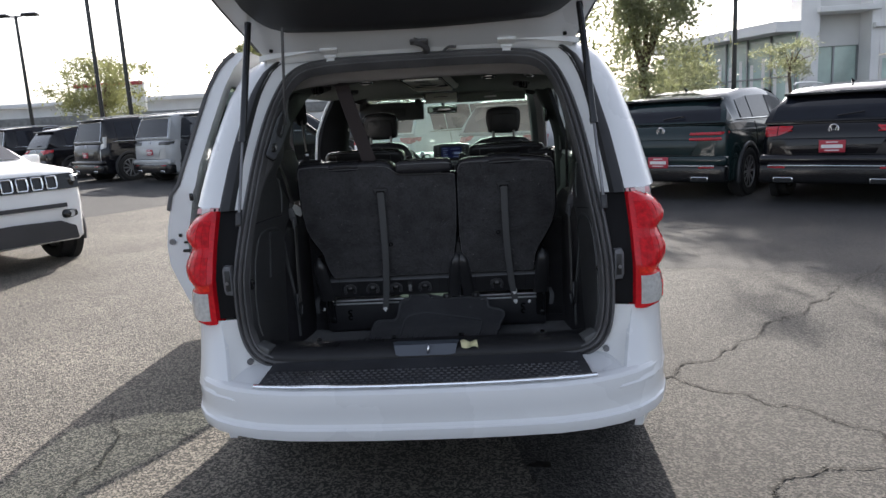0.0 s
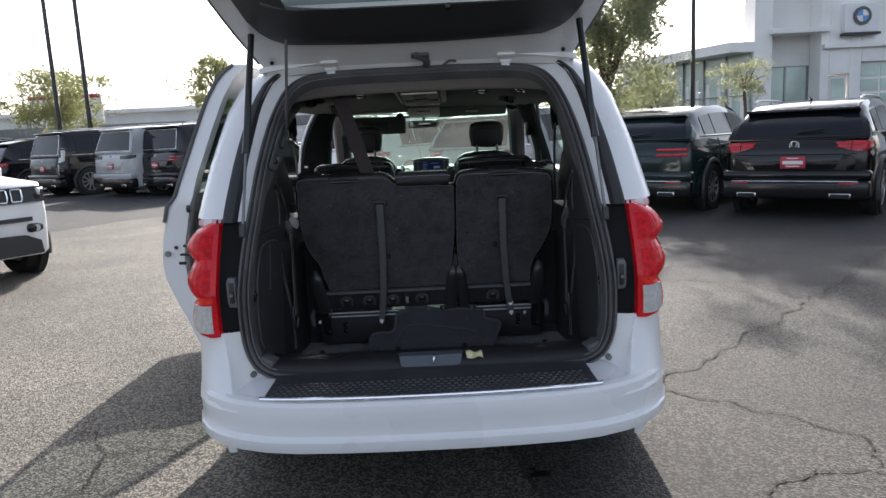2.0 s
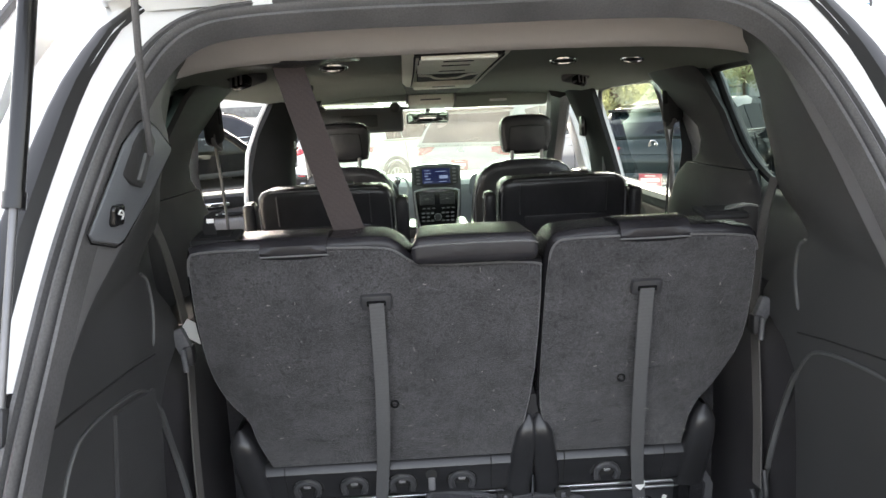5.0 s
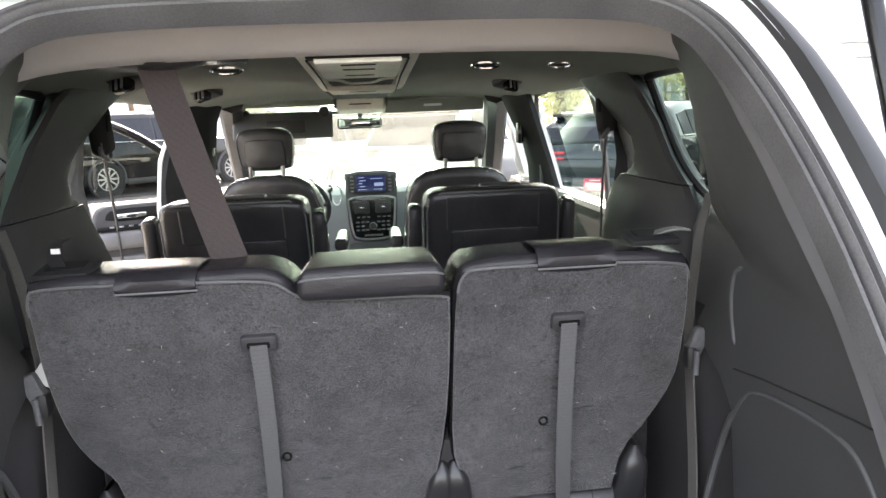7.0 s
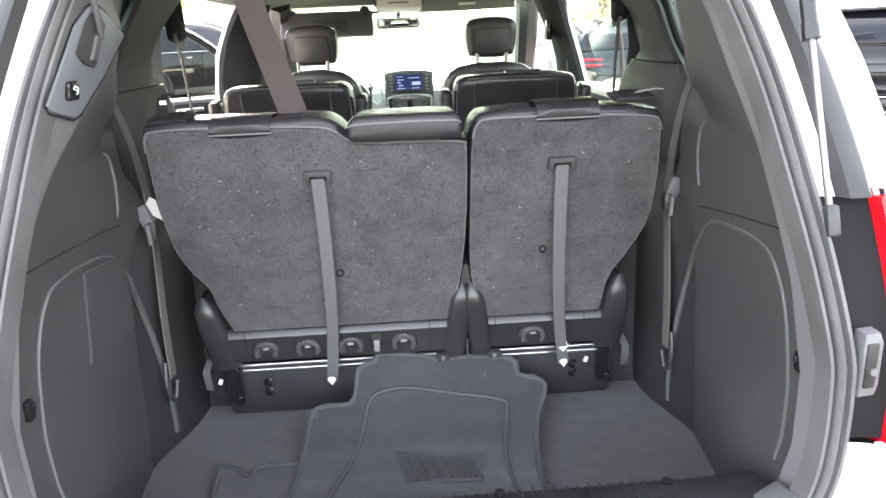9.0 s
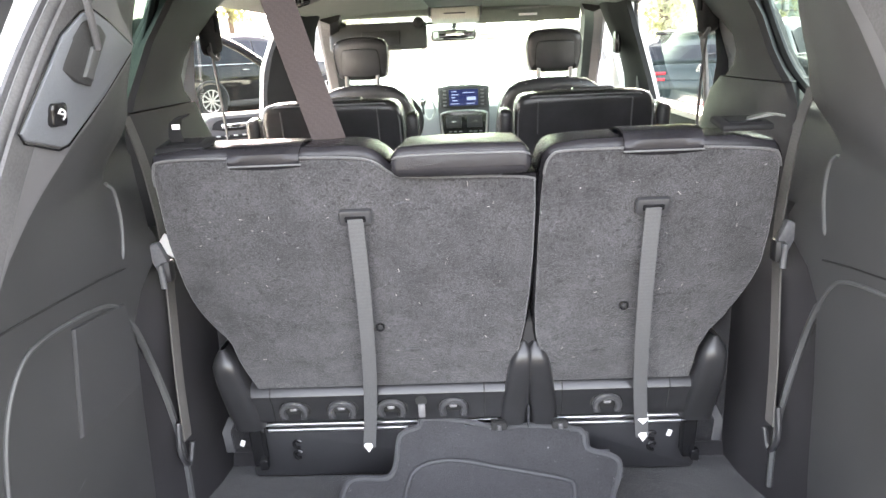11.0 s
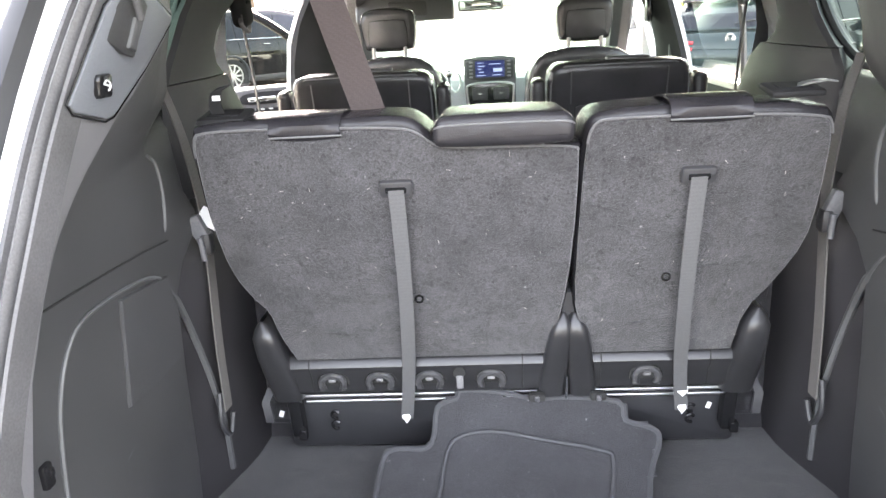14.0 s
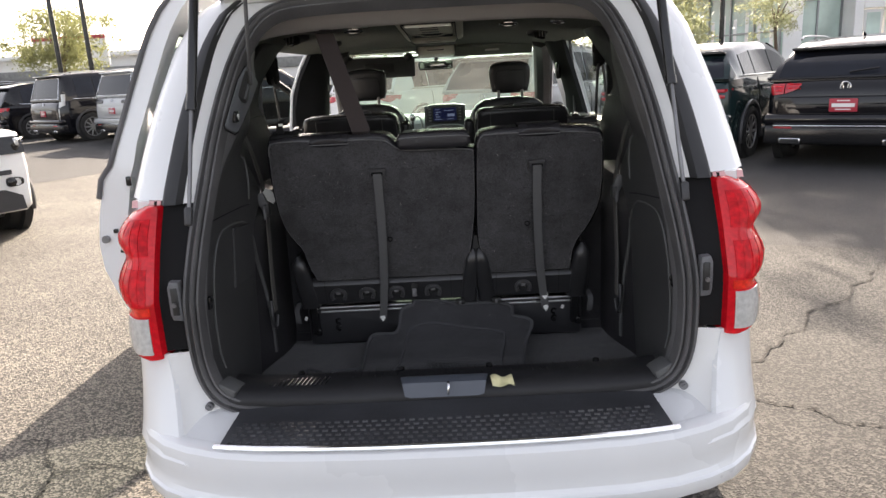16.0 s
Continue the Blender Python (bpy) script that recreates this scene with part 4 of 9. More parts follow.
part("door_lining", backed(bm, (0.02, 0, 0)), M_TRIM, sd, "charcoal inner lining of the sliding door")
bm = bm_new()
tube(bm, [(x - 0.004, 0.447 + max(0, z - 1.2) * 0.18 * 1.1, z) for z, x in SD if z > 1.1], 0.009, 6)
part("door_seal", bm, M_RUBBER, sd, "black door edge seal")
bm = bm_new()
rbox(bm, (-0.955, 0.447, 1.16), (0.016, 0.010, 0.030), 0.004)
part("door_latch", bm, M_GLOSSBLACK, sd, "black latch in the door edge")
for x, z, w, h in ((-1.02, 1.005, 0.014, 0.014), (-0.985, 0.975, 0.045, 0.010), (-1.0, 0.94, 0.03, 0.012), (-0.985, 1.01, 0.012, 0.012)):
    bm = bm_new()
    rbox(bm, (x, 0.446, z), (w, 0.010, h), 0.003)
    part("latch_slot", bm, M_GLOSSBLACK, sd, "dark latch slot")
bm = bm_new()
cyl(bm, (-1.055, 0.45, 0.98), (-1.055, 0.438, 0.98), 0.012, 12)
part("door_bumper", bm, M_STEEL, sd)

# ---- driver door, swung open ----
fd = new("driver_door")
fd.parent = van
fd.matrix_basis = pose(-0.90, 3.42, 0, 0, 0, -62)
tagged(fd, "white driver door standing open")


def door_x(z):
    return -(lerp(HALF, z) - 0.90)


bm = bm_new()
ysd, zsd = [-1.02, -0.95, -0.85, -0.5, -0.2, -0.08, 0.0], [0.40, 0.5, 0.65, 0.8, 0.95, 1.06, 1.122]
sheet(bm, [[(door_x(z) , y, z) for z in zsd] for y in ysd])
ob = part("door_skin", backed(bm, (0.03, 0, 0)), M_WHITE, fd, "white outer door skin")
bm = bm_new()
tube(bm, smooth_path([(door_x(1.147), -1.0, 1.14), (door_x(1.4) , -0.98, 1.4), (door_x(1.55) , -0.90, 1.56), (door_x(1.58), -0.70, 1.585), (door_x(1.45) , -0.35, 1.45), (door_x(1.15), 0.02, 1.15)], 5), 0.022, 8)
part("window_frame", bm, M_GLOSSBLACK, fd, "black window frame")
bm = bm_new()
sheet(bm, [[(door_x(z), y0 + (y1 - y0) * k, z) for k in span(0, 1, 5)] for z, y0, y1 in ((1.14, -1.0, 0.0), (1.3, -0.99, -0.14), (1.45, -0.96, -0.36), (1.57, -0.90, -0.66))])
part("door_window", bm, M_DOORGLASS, fd, "lightly tinted door window")
bm = bm_new()
slab(bm, soften([(-0.605, 0.47), (-0.06, 0.47), (-0.06, 1.116), (-0.50, 1.118), (-0.57, 1.105), (-0.60, 1.06), (-0.612, 0.95)], 1, 0.0), lambda u, v, w: (0.065 + w, u, v), 0.07, 0.012, 3)
dp = part("door_panel", bm, M_DOORTRIM, fd, "charcoal inner door panel")
bm = bm_new()
slab(bm, soften([(-0.555, 1.035), (-0.28, 1.035), (-0.22, 1.06), (-0.25, 1.098), (-0.48, 1.100), (-0.54, 1.085)], 1), lambda u, v, w: (0.132 + w, u, v), 0.008, 0.003, 2)
hb = part("handle_bezel", bm, M_LINING, dp, "dark handle surround")
bm = bm_new()
rbox(bm, (0.150, -0.43, 1.062), (0.018, 0.15, 0.026), 0.008, 3)
part("inner_handle", bm, M_CHROME, hb, "chrome inner handle")
bm = bm_new()
rbox(bm, (0.155, -0.40, 1.006), (0.06, 0.40, 0.016), 0.006, 2)
sw = part("switch_strip", bm, M_LINING, dp, "black switch strip on the armrest")
for k in range(4):
    bm = bm_new()
    rbox(bm, (0.178, -0.53 + k * 0.045, 1.013), (0.016, 0.022, 0.008), 0.003, 2)
    part("window_switch", bm, M_ALLOY, sw, "small bright-edged switch")
bm = bm_new()
rbox(bm, (0.150, -0.40, 0.945), (0.085, 0.39, 0.095), 0.03, 3)
part("armrest", bm, M_BAND, dp, "grey padded door armrest")
bm = bm_new()
rbox(bm, (0.145, -0.35, 0.74), (0.04, 0.46, 0.24), 0.02, 3)
part("door_pocket", bm, M_BAND, dp, "grey moulded door pocket")
bm = bm_new()
rbox(bm, (-0.20, -0.06, 1.15), (0.22, 0.10, 0.15), 0.04, 3)
part("door_mirror", bm, M_WHITE, fd, "white door mirror")


# ---- cabin and cargo trim ----
def trim(name, rows, material, label, disp=None, skip=None, parent=None):
    bm = bm_new()
    sheet(bm, rows, skip=skip)
    if disp:
        backed(bm, disp)
    return part(name, bm, material, parent or van, label)


def open_x(z):
    return lerp([(0.56, 0.56), (0.60, 0.590), (0.64, 0.612), (0.70, 0.627), (0.80, 0.630), (0.92, 0.626), (1.04, 0.614), (1.17, 0.596), (1.30, 0.579), (1.42, 0.557), (1.52, 0.530), (1.58, 0.498), (1.625, 0.45)], z)


# the pillar's inner edge: height, x, y
EDGE = [(0.45, 0.640, 0.53), (0.6, 0.628, 0.525), (0.8, 0.618, 0.52), (0.95, 0.613, 0.53), (1.0, 0.611, 0.57), (1.05, 0.608, 0.655), (1.08, 0.608, 0.655), (1.12, 0.609, 0.625), (1.16, 0.610, 0.58), (1.19, 0.611, 0.54), (1.215, 0.612, 0.50), (1.23, 0.611, 0.505), (1.257, 0.606, 0.53), (1.285, 0.602, 0.575), (1.31, 0.604, 0.61), (1.36, 0.606, 0.63), (1.43, 0.594, 0.65), (1.475, 0.588, 0.655), (1.54, 0.575, 0.67), (1.585, 0.54, 0.69), (1.63, 0.45, 0.70)]
E_X = [(z, x) for z, x, y in EDGE]
E_Y = [(z, y) for z, x, y in EDGE]
O_X = [(0.45, 0.74), (1.25, 0.735), (1.4, 0.71), (1.5, 0.68), (1.6, 0.62)]


def side_row(z):
    """Plan of the cargo side at a height, from the seal forwards: (x, y) pairs."""
    y0, x0 = rear_y(z) + 0.015, open_x(max(0.62, z))
    cx, cy, ox = lerp(E_X, z), lerp(E_Y, z), lerp(O_X, z)
    b = 0.022 * max(0.0, min(1.0, (z - 1.20) / 0.12)) * max(0.0, min(1.0, (1.58 - z) / 0.14))
    return [(x0, y0), (x0 - 0.2 * b, y0 + 0.03), (x0 + (cx - x0) * 0.35 - b, y0 + (cy - y0) * 0.35), (x0 + (cx - x0) * 0.7 - b, y0 + (cy - y0) * 0.7), (cx - 0.5 * b, cy - 0.03), (cx, cy - 0.008), (cx + 0.012, cy), (cx + 0.05, cy + 0.02), (ox, cy + 0.06), (ox + 0.03, max(0.86, cy + 0.14))]


# back and front edges of the middle pillars: height, y
PILLAR_BACK = {-1: [(0.45, 1.0), (1.2, 0.84), (1.296, 0.866), (1.573, 1.054), (1.6, 1.06)],
               1: [(0.45, 1.0), (1.2, 0.92), (1.28, 0.94), (1.345, 1.037), (1.56, 1.152), (1.6, 1.16)]}
PILLAR_FRONT = {-1: [(0.45, 1.55), (1.116, 1.434), (1.2, 1.38), (1.299, 1.30), (1.303, 1.275), (1.34, 1.21), (1.38, 1.196), (1.43, 1.23), (1.47, 1.30), (1.574, 1.43), (1.6, 1.44)],
                1: [(0.45, 1.66), (1.1, 1.59), (1.2, 1.55), (1.276, 1.50), (1.299, 1.43), (1.303, 1.39), (1.34, 1.31), (1.40, 1.285), (1.44, 1.36), (1.47, 1.44), (1.55, 1.545), (1.6, 1.56)]}


# front door pillars: outer and inner edges by height
B_OUT = {-1: [(0.45, 0.90), (1.262, 0.893), (1.415, 0.85), (1.57, 0.766), (1.62, 0.73)], 1: [(0.45, 0.875), (1.16, 0.862), (1.56, 0.74), (1.62, 0.71)]}
B_IN = {-1: [(0.45, 0.73), (1.24, 0.708), (1.53, 0.673), (1.62, 0.62)], 1: [(0.45, 0.78), (1.15, 0.770), (1.30, 0.760), (1.47, 0.68), (1.62, 0.62)]}


def side_at(s, y, z, w=0.0):
    """A point on the cargo side, w towards the middle of the van."""
    r = side_row(z)[:6]
    return (s * (lerp([(q, x) for x, q in r], y) - w), y, z)


for s in (-1, 1):
    zs = (0.45, 0.52, 0.6, 0.7, 0.8, 0.9, 0.95, 1.0, 1.05, 1.08, 1.12, 1.16, 1.19, 1.205, 1.215, 1.23, 1.245, 1.257, 1.27, 1.285, 1.30, 1.32, 1.36, 1.40, 1.44, 1.475, 1.51, 1.54, 1.57, 1.60, 1.63)
    trim("cargo_side_trim", [[(s * x, y, z) for x, y in side_row(z)] for z in zs], M_TRIM, "charcoal moulded plastic cargo side trim")
    # lighter band of trim beside the seal; the driver's side widens to hold a switch panel
    def band_w(z):
        if s > 0:
            return 0.058
        return lerp([(1.10, 0.03), (1.16, 0.035), (1.23, 0.075), (1.30, 0.115), (1.36, 0.19), (1.425, 0.265), (1.44, 0.262), (1.47, 0.19), (1.50, 0.12), (1.56, 0.08), (1.62, 0.06)], z)
    rows = []
    for z in [0.62, 0.72, 0.85, 1.0] + span(1.1, 1.62, 24):
        y0 = rear_y(z) + 0.016
        n = 8
        row = [side_at(s, y0 + band_w(z) * k, z, 0.007) for k in span(0, 1, n)]
        row.append(side_at(s, y0 + band_w(z) + 0.002, z, -0.002))
        rows.append(row)
    trim("opening_trim_band", rows, M_BAND, "slate-grey trim band beside the weatherstrip")
    trim("quarter_trim", [[(s * x, y, z) for z, x in ((0.45, 0.73), (0.8, 0.732), (1.1, 0.728), (1.21, 0.73), (1.245, 0.745), (1.256, 0.765), (1.258, 0.82))] for y in span(0.70, 1.28, 7)], M_TRIM, "charcoal quarter trim below the window")
    bm = bm_new()
    rbox(bm, (s * 0.727, 0.88, 0.86), (0.03, 0.36, 0.12), 0.012, 2)
    part("belt_pocket", bm, M_BLACKPLASTIC, van, "black moulded pocket in the quarter trim")
    trim("roof_side_trim", [[(s * x, y, z) for z, x in ((1.565, 0.76), (1.57, 0.72), (1.585, 0.68), (1.60, 0.60))] for y in span(0.66, 3.2, 9)], M_HEADLINER, "grey roof side lining")
    rows = []
    for z in (0.45, 0.47, 0.52, 0.65, 0.8, 0.92, 0.98, 1.02, 1.04):
        k = max(0.0, (z - 0.92) / 0.12)
        rows.append([(s * (x + 0.06 * k * k), y + 0.02 * k, z) for x, y in ((0.655, 0.47), (0.645, 0.52), (0.632, 0.575), (0.614, 0.63), (0.598, 0.68), (0.585, 0.73), (0.578, 0.80), (0.575, 0.95), (0.575, 1.20))])
    rows.append([(s * 0.74, y, 1.045) for x, y in ((0.655, 0.50), (0.645, 0.54), (0.632, 0.595), (0.614, 0.65), (0.598, 0.70), (0.585, 0.75), (0.578, 0.82), (0.575, 0.97), (0.575, 1.20))])
    trim("wheelhouse_trim", rows, M_TRIMSHADE, "dark grey wheelhouse trim beside the seat")
    bm = bm_new()
    rbox(bm, (s * 0.535, 0.83, 0.70), (0.11, 0.03, 0.50), 0.008, 1)
    part("carpet_return", bm, M_FLOORCARPET, van, "dark carpet return beside the seat")
    # quarter window rim
    bm = bm_new()
    dy = 0.03 if s > 0 else -0.06
    tube(bm, smooth_path([(s * 0.765, 0.74, 1.262), (s * 0.785, 0.88 + dy, 1.262), (s * 0.785, 0.98 + dy, 1.285), (s * 0.765, 1.06 + dy, 1.36), (s * 0.735, 1.16 + dy, 1.53), (s * 0.72, 1.13 + dy, 1.565), (s * 0.69, 0.74, 1.568)], 5), 0.011, 7)
    part("quarter_window_rim", bm, M_STRIP, van, "black quarter window rim")
    # pillar between the quarter window and the side door
    rows = []
    for z in (0.45, 0.8, 1.0, 1.12, 1.20, 1.26, 1.299, 1.301, 1.303, 1.33, 1.37, 1.41, 1.45, 1.50, 1.54, 1.58, 1.60):
        up = z > 1.3015
        x = lerp([(0.45, 0.725), (1.1, 0.715), (1.30, 0.73), (1.45, 0.70), (1.54, 0.665), (1.60, 0.62)], z)
        x -= 0.004 if z in (1.299, 1.303) else (-0.002 if z == 1.301 else 0)
        ya = lerp(PILLAR_BACK[s], z)
        yb = lerp(PILLAR_FRONT[s], z)
        rows.append([(s * (x + 0.12), ya + 0.16, z), (s * (x + 0.06), ya + 0.085, z), (s * (x + 0.012), ya + 0.008, z), (s * (x + 0.001), ya + 0.022, z), (s * (x - 0.004), (ya + yb) / 2, z), (s * x, yb - 0.05, z), (s * (x + 0.006), yb - 0.015, z), (s * (x + 0.03), yb, z), (s * (x + 0.10), yb + 0.01, z)])
    trim("middle_pillar_trim", rows, M_TRIMSHADE, "charcoal middle pillar trim")
    bm = bm_new()
    yb = 1.33 if s < 0 else 1.49
    sheet(bm, [[(s * x, y, z) for x, y in ((0.745, yb + d - 0.02), (0.76, yb + d + 0.02), (0.80, yb + d + 0.06), (0.86, yb + d + 0.10))] for z, d in ((0.45, 0.25), (0.9, 0.2), (1.1, 0.12), (1.22, 0.06), (1.34, 0.02), (1.45, 0.06), (1.55, 0.10), (1.60, 0.10))])
    part("door_jamb_trim", bm, M_JAMB if s < 0 else M_TRIM, van, "door jamb behind the pillar trim")
    rows = []
    for z in (0.45, 0.8, 1.0, 1.15, 1.25, 1.34, 1.42, 1.50, 1.57, 1.62):
        xo, xi = lerp(B_OUT[s], z), lerp(B_IN[s], z)
        y0 = 2.50 if s < 0 else 2.55
        rows.append([(s * xo, y0 + 0.03, z), (s * (xo - 0.006), y0, z), (s * (xo - 0.03), y0 - 0.006, z), (s * (xo + xi) / 2, y0 + 0.05, z), (s * (xi + 0.012), y0 + 0.12, z), (s * xi, y0 + 0.17, z), (s * xi, y0 + 0.25, z), (s * (xi + 0.05), y0 + 0.27, z), (s * xo, y0 + 0.29, z)])
    trim("front_pillar_trim", rows, M_BPILLAR, "charcoal front pillar trim")
trim("sliding_door_panel", [[(x, y, z) for z, x in ((0.42, 0.84), (0.5, 0.80), (0.75, 0.79), (0.8, 0.76), (0.86, 0.76), (0.9, 0.79), (1.08, 0.79), (1.13, 0.81), (1.135, 0.86))] for y in span(1.70, 2.66, 5)], M_BPILLAR, "charcoal inner sliding door panel")
trim("window_sill", [[(x, y, z) for x, z in ((0.80, 1.13), (0.805, 1.15), (0.83, 1.155), (0.85, 1.14))] for y in span(1.70, 2.66, 3)], M_BAND, "grey window sill strip")
trim("front_door_panel", [[(x, y, z) for z, x in ((0.42, 0.84), (0.5, 0.80), (0.78, 0.78), (0.85, 0.74), (0.92, 0.76), (1.08, 0.79), (1.13, 0.82), (1.135, 0.86))] for y in span(2.85, 3.5, 4)], M_TRIMSHADE, "charcoal inner front door panel")
# frames of the open door aperture
bm = bm_new()
tube(bm, [(-(lerp(B_OUT[-1], z) + 0.006), 2.505, z) for z in (0.40, 0.7, 0.9, 1.15, 1.35, 1.5, 1.6)], 0.010, 8)
part("door_aperture_frame", bm, M_JAMB, van, "white painted door aperture frame")
bm = bm_new()
tube(bm, [(-0.72, y, 1.615) for y in span(1.62, 2.6, 5)], 0.02, 8)
part("door_aperture_top", bm, M_JAMB, van, "white painted door aperture top")
bm = bm_new()
tube(bm, smooth_path([(0.795, 2.64, 1.15), (0.79, 2.64, 1.35), (0.765, 2.60, 1.53), (0.752, 2.45, 1.57), (0.755, 1.95, 1.57), (0.765, 1.80, 1.54), (0.79, 1.74, 1.35), (0.80, 1.72, 1.15)], 4), 0.010, 6)
part("window_gasket", bm, M_RUBBER, van, "dark window channel")

# header, headliner
xs = span(-1, 1, 17)
rows = []
for y, z, w in ((0.482, 1.648, 0.47), (0.52, 1.632, 0.51), (0.56, 1.615, 0.545), (0.60, 1.598, 0.575), (0.625, 1.587, 0.585), (0.632, 1.588, 0.588), (0.638, 1.606, 0.59)):
    rows.append([(x * w, y - 0.02 * abs(x) ** 4, z - 0.020 * abs(x) ** 3 - 0.022 * abs(x) ** 10) for x in span(-1, 1, 31)])
trim("rear_header_trim", rows, M_HEADER, "grey plastic header trim above the opening")
trim("headliner", [[(x * 0.68, y, 1.612 - 0.045 * abs(x) ** 4 - (0.10 * max(0, y - 2.6) ** 2)) for x in xs] for y in (0.60, 0.7, 0.9, 1.2, 1.6, 2.0, 2.4, 2.7, 2.9, 3.05)], M_HEADLINER, "grey cloth headliner")
for x, y, turn in ((-0.293, 1.005, 10), (0.285, 1.09, -10), (0.481, 1.15, -55)):
    m = Matrix.Translation((x, y, 1.598)) @ pose(0, 0, 0, -16, 0, turn)
    bm = bm_new()
    ball(bm, (0, 0, 0), (0.027, 0.013, 0.006), 16)
    bm.transform(m)
    la = part("reading_lamp", bm, M_BLACKPLASTIC, van, "oval dome lamp in the headliner")
    bm = bm_new()
    tube(bm, [(0.032 * math.cos(a), 0.019 * math.sin(a), -0.001) for a in span(0, 2 * math.pi, 25)[:-1]], 0.0038, 6, closed=True)
    bm.transform(m)
    part("lamp_bezel", bm, M_CHROME, la, "bright lamp bezel")
for x, y in ((-0.51, 1.812), (0.488, 1.87), (-0.528, 1.11)):
    sx = 1 if x > 0 else -1
    m = Matrix.Translation((x, y, 1.594)) @ pose(0, 0, 0, -20, 12 * sx, 28 * sx)
    bm = bm_new()
    rbox(bm, (0, 0, 0), (0.085, 0.075, 0.03), 0.012, 3)
    bm.transform(m)
    hk = part("coat_hook", bm, M_BLACKPLASTIC, van, "black ceiling coat hook")
    bm = bm_new()
    rbox(bm, (0, -0.02, -0.025), (0.055, 0.03, 0.03), 0.008, 2)
    bm.transform(m)
    part("hook", bm, M_GLOSSBLACK, hk)
    for k in (-1, 0, 1):
        bm = bm_new()
        rbox(bm, (k * 0.017, -0.037, -0.028), (0.007, 0.006, 0.028), 0.002, 1)
        bm.transform(m)
        part("hook_prong", bm, M_STEEL, hk, "grey hook prong")
# belt outlet in the ceiling
bm = bm_new()
sheet(bm, [[(x, y, z) for x in span(-0.375 - w, -0.375 + w, 7)] for y, z, w in ((0.63, 1.600, 0.07), (0.645, 1.582, 0.066), (0.70, 1.578, 0.058), (0.76, 1.582, 0.046), (0.79, 1.60, 0.036))])
bo = part("belt_outlet", backed(bm, (0, 0, 0.012)), M_BLACKPLASTIC, van, "black belt outlet cover in the ceiling")
bm = bm_new()
rbox(bm, (-0.275, 0.735, 1.598), (0.10, 0.12, 0.012), 0.005, 2, (0, 0, -18))
part("buckle_slot", bm, M_GLOSSBLACK, bo, "dark storage slot beside the belt outlet")
# overhead console
CX = -0.008
bm = bm_new()
sheet(bm, [[(CX - w - 0.012, y, z + 0.012), (CX - w, y, z), (CX - w + 0.022, y, z - 0.004), (CX - w + 0.026, y, z + 0.004), (CX + w - 0.026, y, z + 0.004), (CX + w - 0.022, y, z - 0.004), (CX + w, y, z), (CX + w + 0.012, y, z + 0.012)] for y, w, z in ((0.64, 0.098, 1.598), (0.70, 0.102, 1.588), (1.0, 0.108, 1.585), (1.4, 0.116, 1.582), (1.72, 0.122, 1.578), (1.78, 0.118, 1.600))])
con = part("overhead_console", bm, M_CONSOLE, van, "light grey overhead console with panels")
bm = bm_new()
rbox(bm, (CX, 0.90, 1.5875), (0.178, 0.50, 0.004), 0.001, 1)
part("console_gap", bm, M_BPILLAR, con, "dark gaps between the bins")
for y0, y1, w in ((0.655, 0.735, 0.076), (0.745, 0.865, 0.079), (0.878, 1.085, 0.083)):
    bm = bm_new()
    rbox(bm, (CX, (y0 + y1) / 2, 1.5815), (w * 2, y1 - y0, 0.010), 0.0035, 2)
    cb = part("console_bin", bm, M_CONSOLE, con, "light grey console bin door")
    bm = bm_new()
    rbox(bm, (CX, y0 + 0.45 * (y1 - y0), 1.5762), (0.062, 0.016, 0.0024), 0.001, 1)
    part("finger_slot", bm, M_BPILLAR, cb, "dark finger slot")
bm = bm_new()
rbox(bm, (CX, 1.275, 1.5815), (0.168, 0.36, 0.006), 0.003, 2)
vent = part("console_vent", bm, M_BPILLAR, con, "dark recessed console vent")
bm = bm_new()
tube(bm, smooth_path([(CX - 0.080, 1.12, 1.578), (CX - 0.052, 1.15, 1.578), (CX - 0.036, 1.25, 1.578), (CX - 0.018, 1.29, 1.578), (CX + 0.018, 1.29, 1.578), (CX + 0.036, 1.25, 1.578), (CX + 0.052, 1.15, 1.578), (CX + 0.080, 1.12, 1.578)], 4), 0.0045, 6)
part("vent_lip", bm, M_CONSOLE, vent, "curved pale lip")
bm = bm_new()
rbox(bm, (CX, 1.60, 1.573), (0.196, 0.24, 0.016), 0.006, 2)
cl = part("console_lamp", bm, M_CONSOLE, con, "pale console lamp panel")
bm = bm_new()
rbox(bm, (CX, 1.52, 1.5650), (0.075, 0.012, 0.004), 0.0015, 1)
part("lamp_switch", bm, M_BLACKPLASTIC, cl)
for k in (-1, 1):
    bm = bm_new()
    tube(bm, [(CX + k * 0.088, 0.66, 1.583), (CX + k * 0.093, 1.1, 1.580), (CX + k * 0.105, 1.70, 1.574)], 0.0022, 5)
    part("console_seam", bm, M_BPILLAR, con, "dark seam along the console rail")
# dark sheet painting in the shaded recess ahead of the rear console
bm = bm_new()
rbox(bm, (CX - 0.014, 2.24, 1.5885), (0.235, 0.90, 0.012), 0.004, 1)
part("console_bridge", bm, M_BPILLAR, con, "dark sheet standing in for the shaded recess between the two consoles")
bm = bm_new()
rbox(bm, (-0.025, 2.80, 1.553), (0.225, 0.12, 0.056), 0.012, 3, (-8, 0, 0))
fc = part("forward_console", bm, M_CONSOLE, con, "pale forward console")
bm = bm_new()
rbox(bm, (-0.027, 2.741, 1.560), (0.100, 0.006, 0.006), 0.002, 1)
part("sunglass_slot", bm, M_BLACKPLASTIC, fc, "dark slot in the forward console")
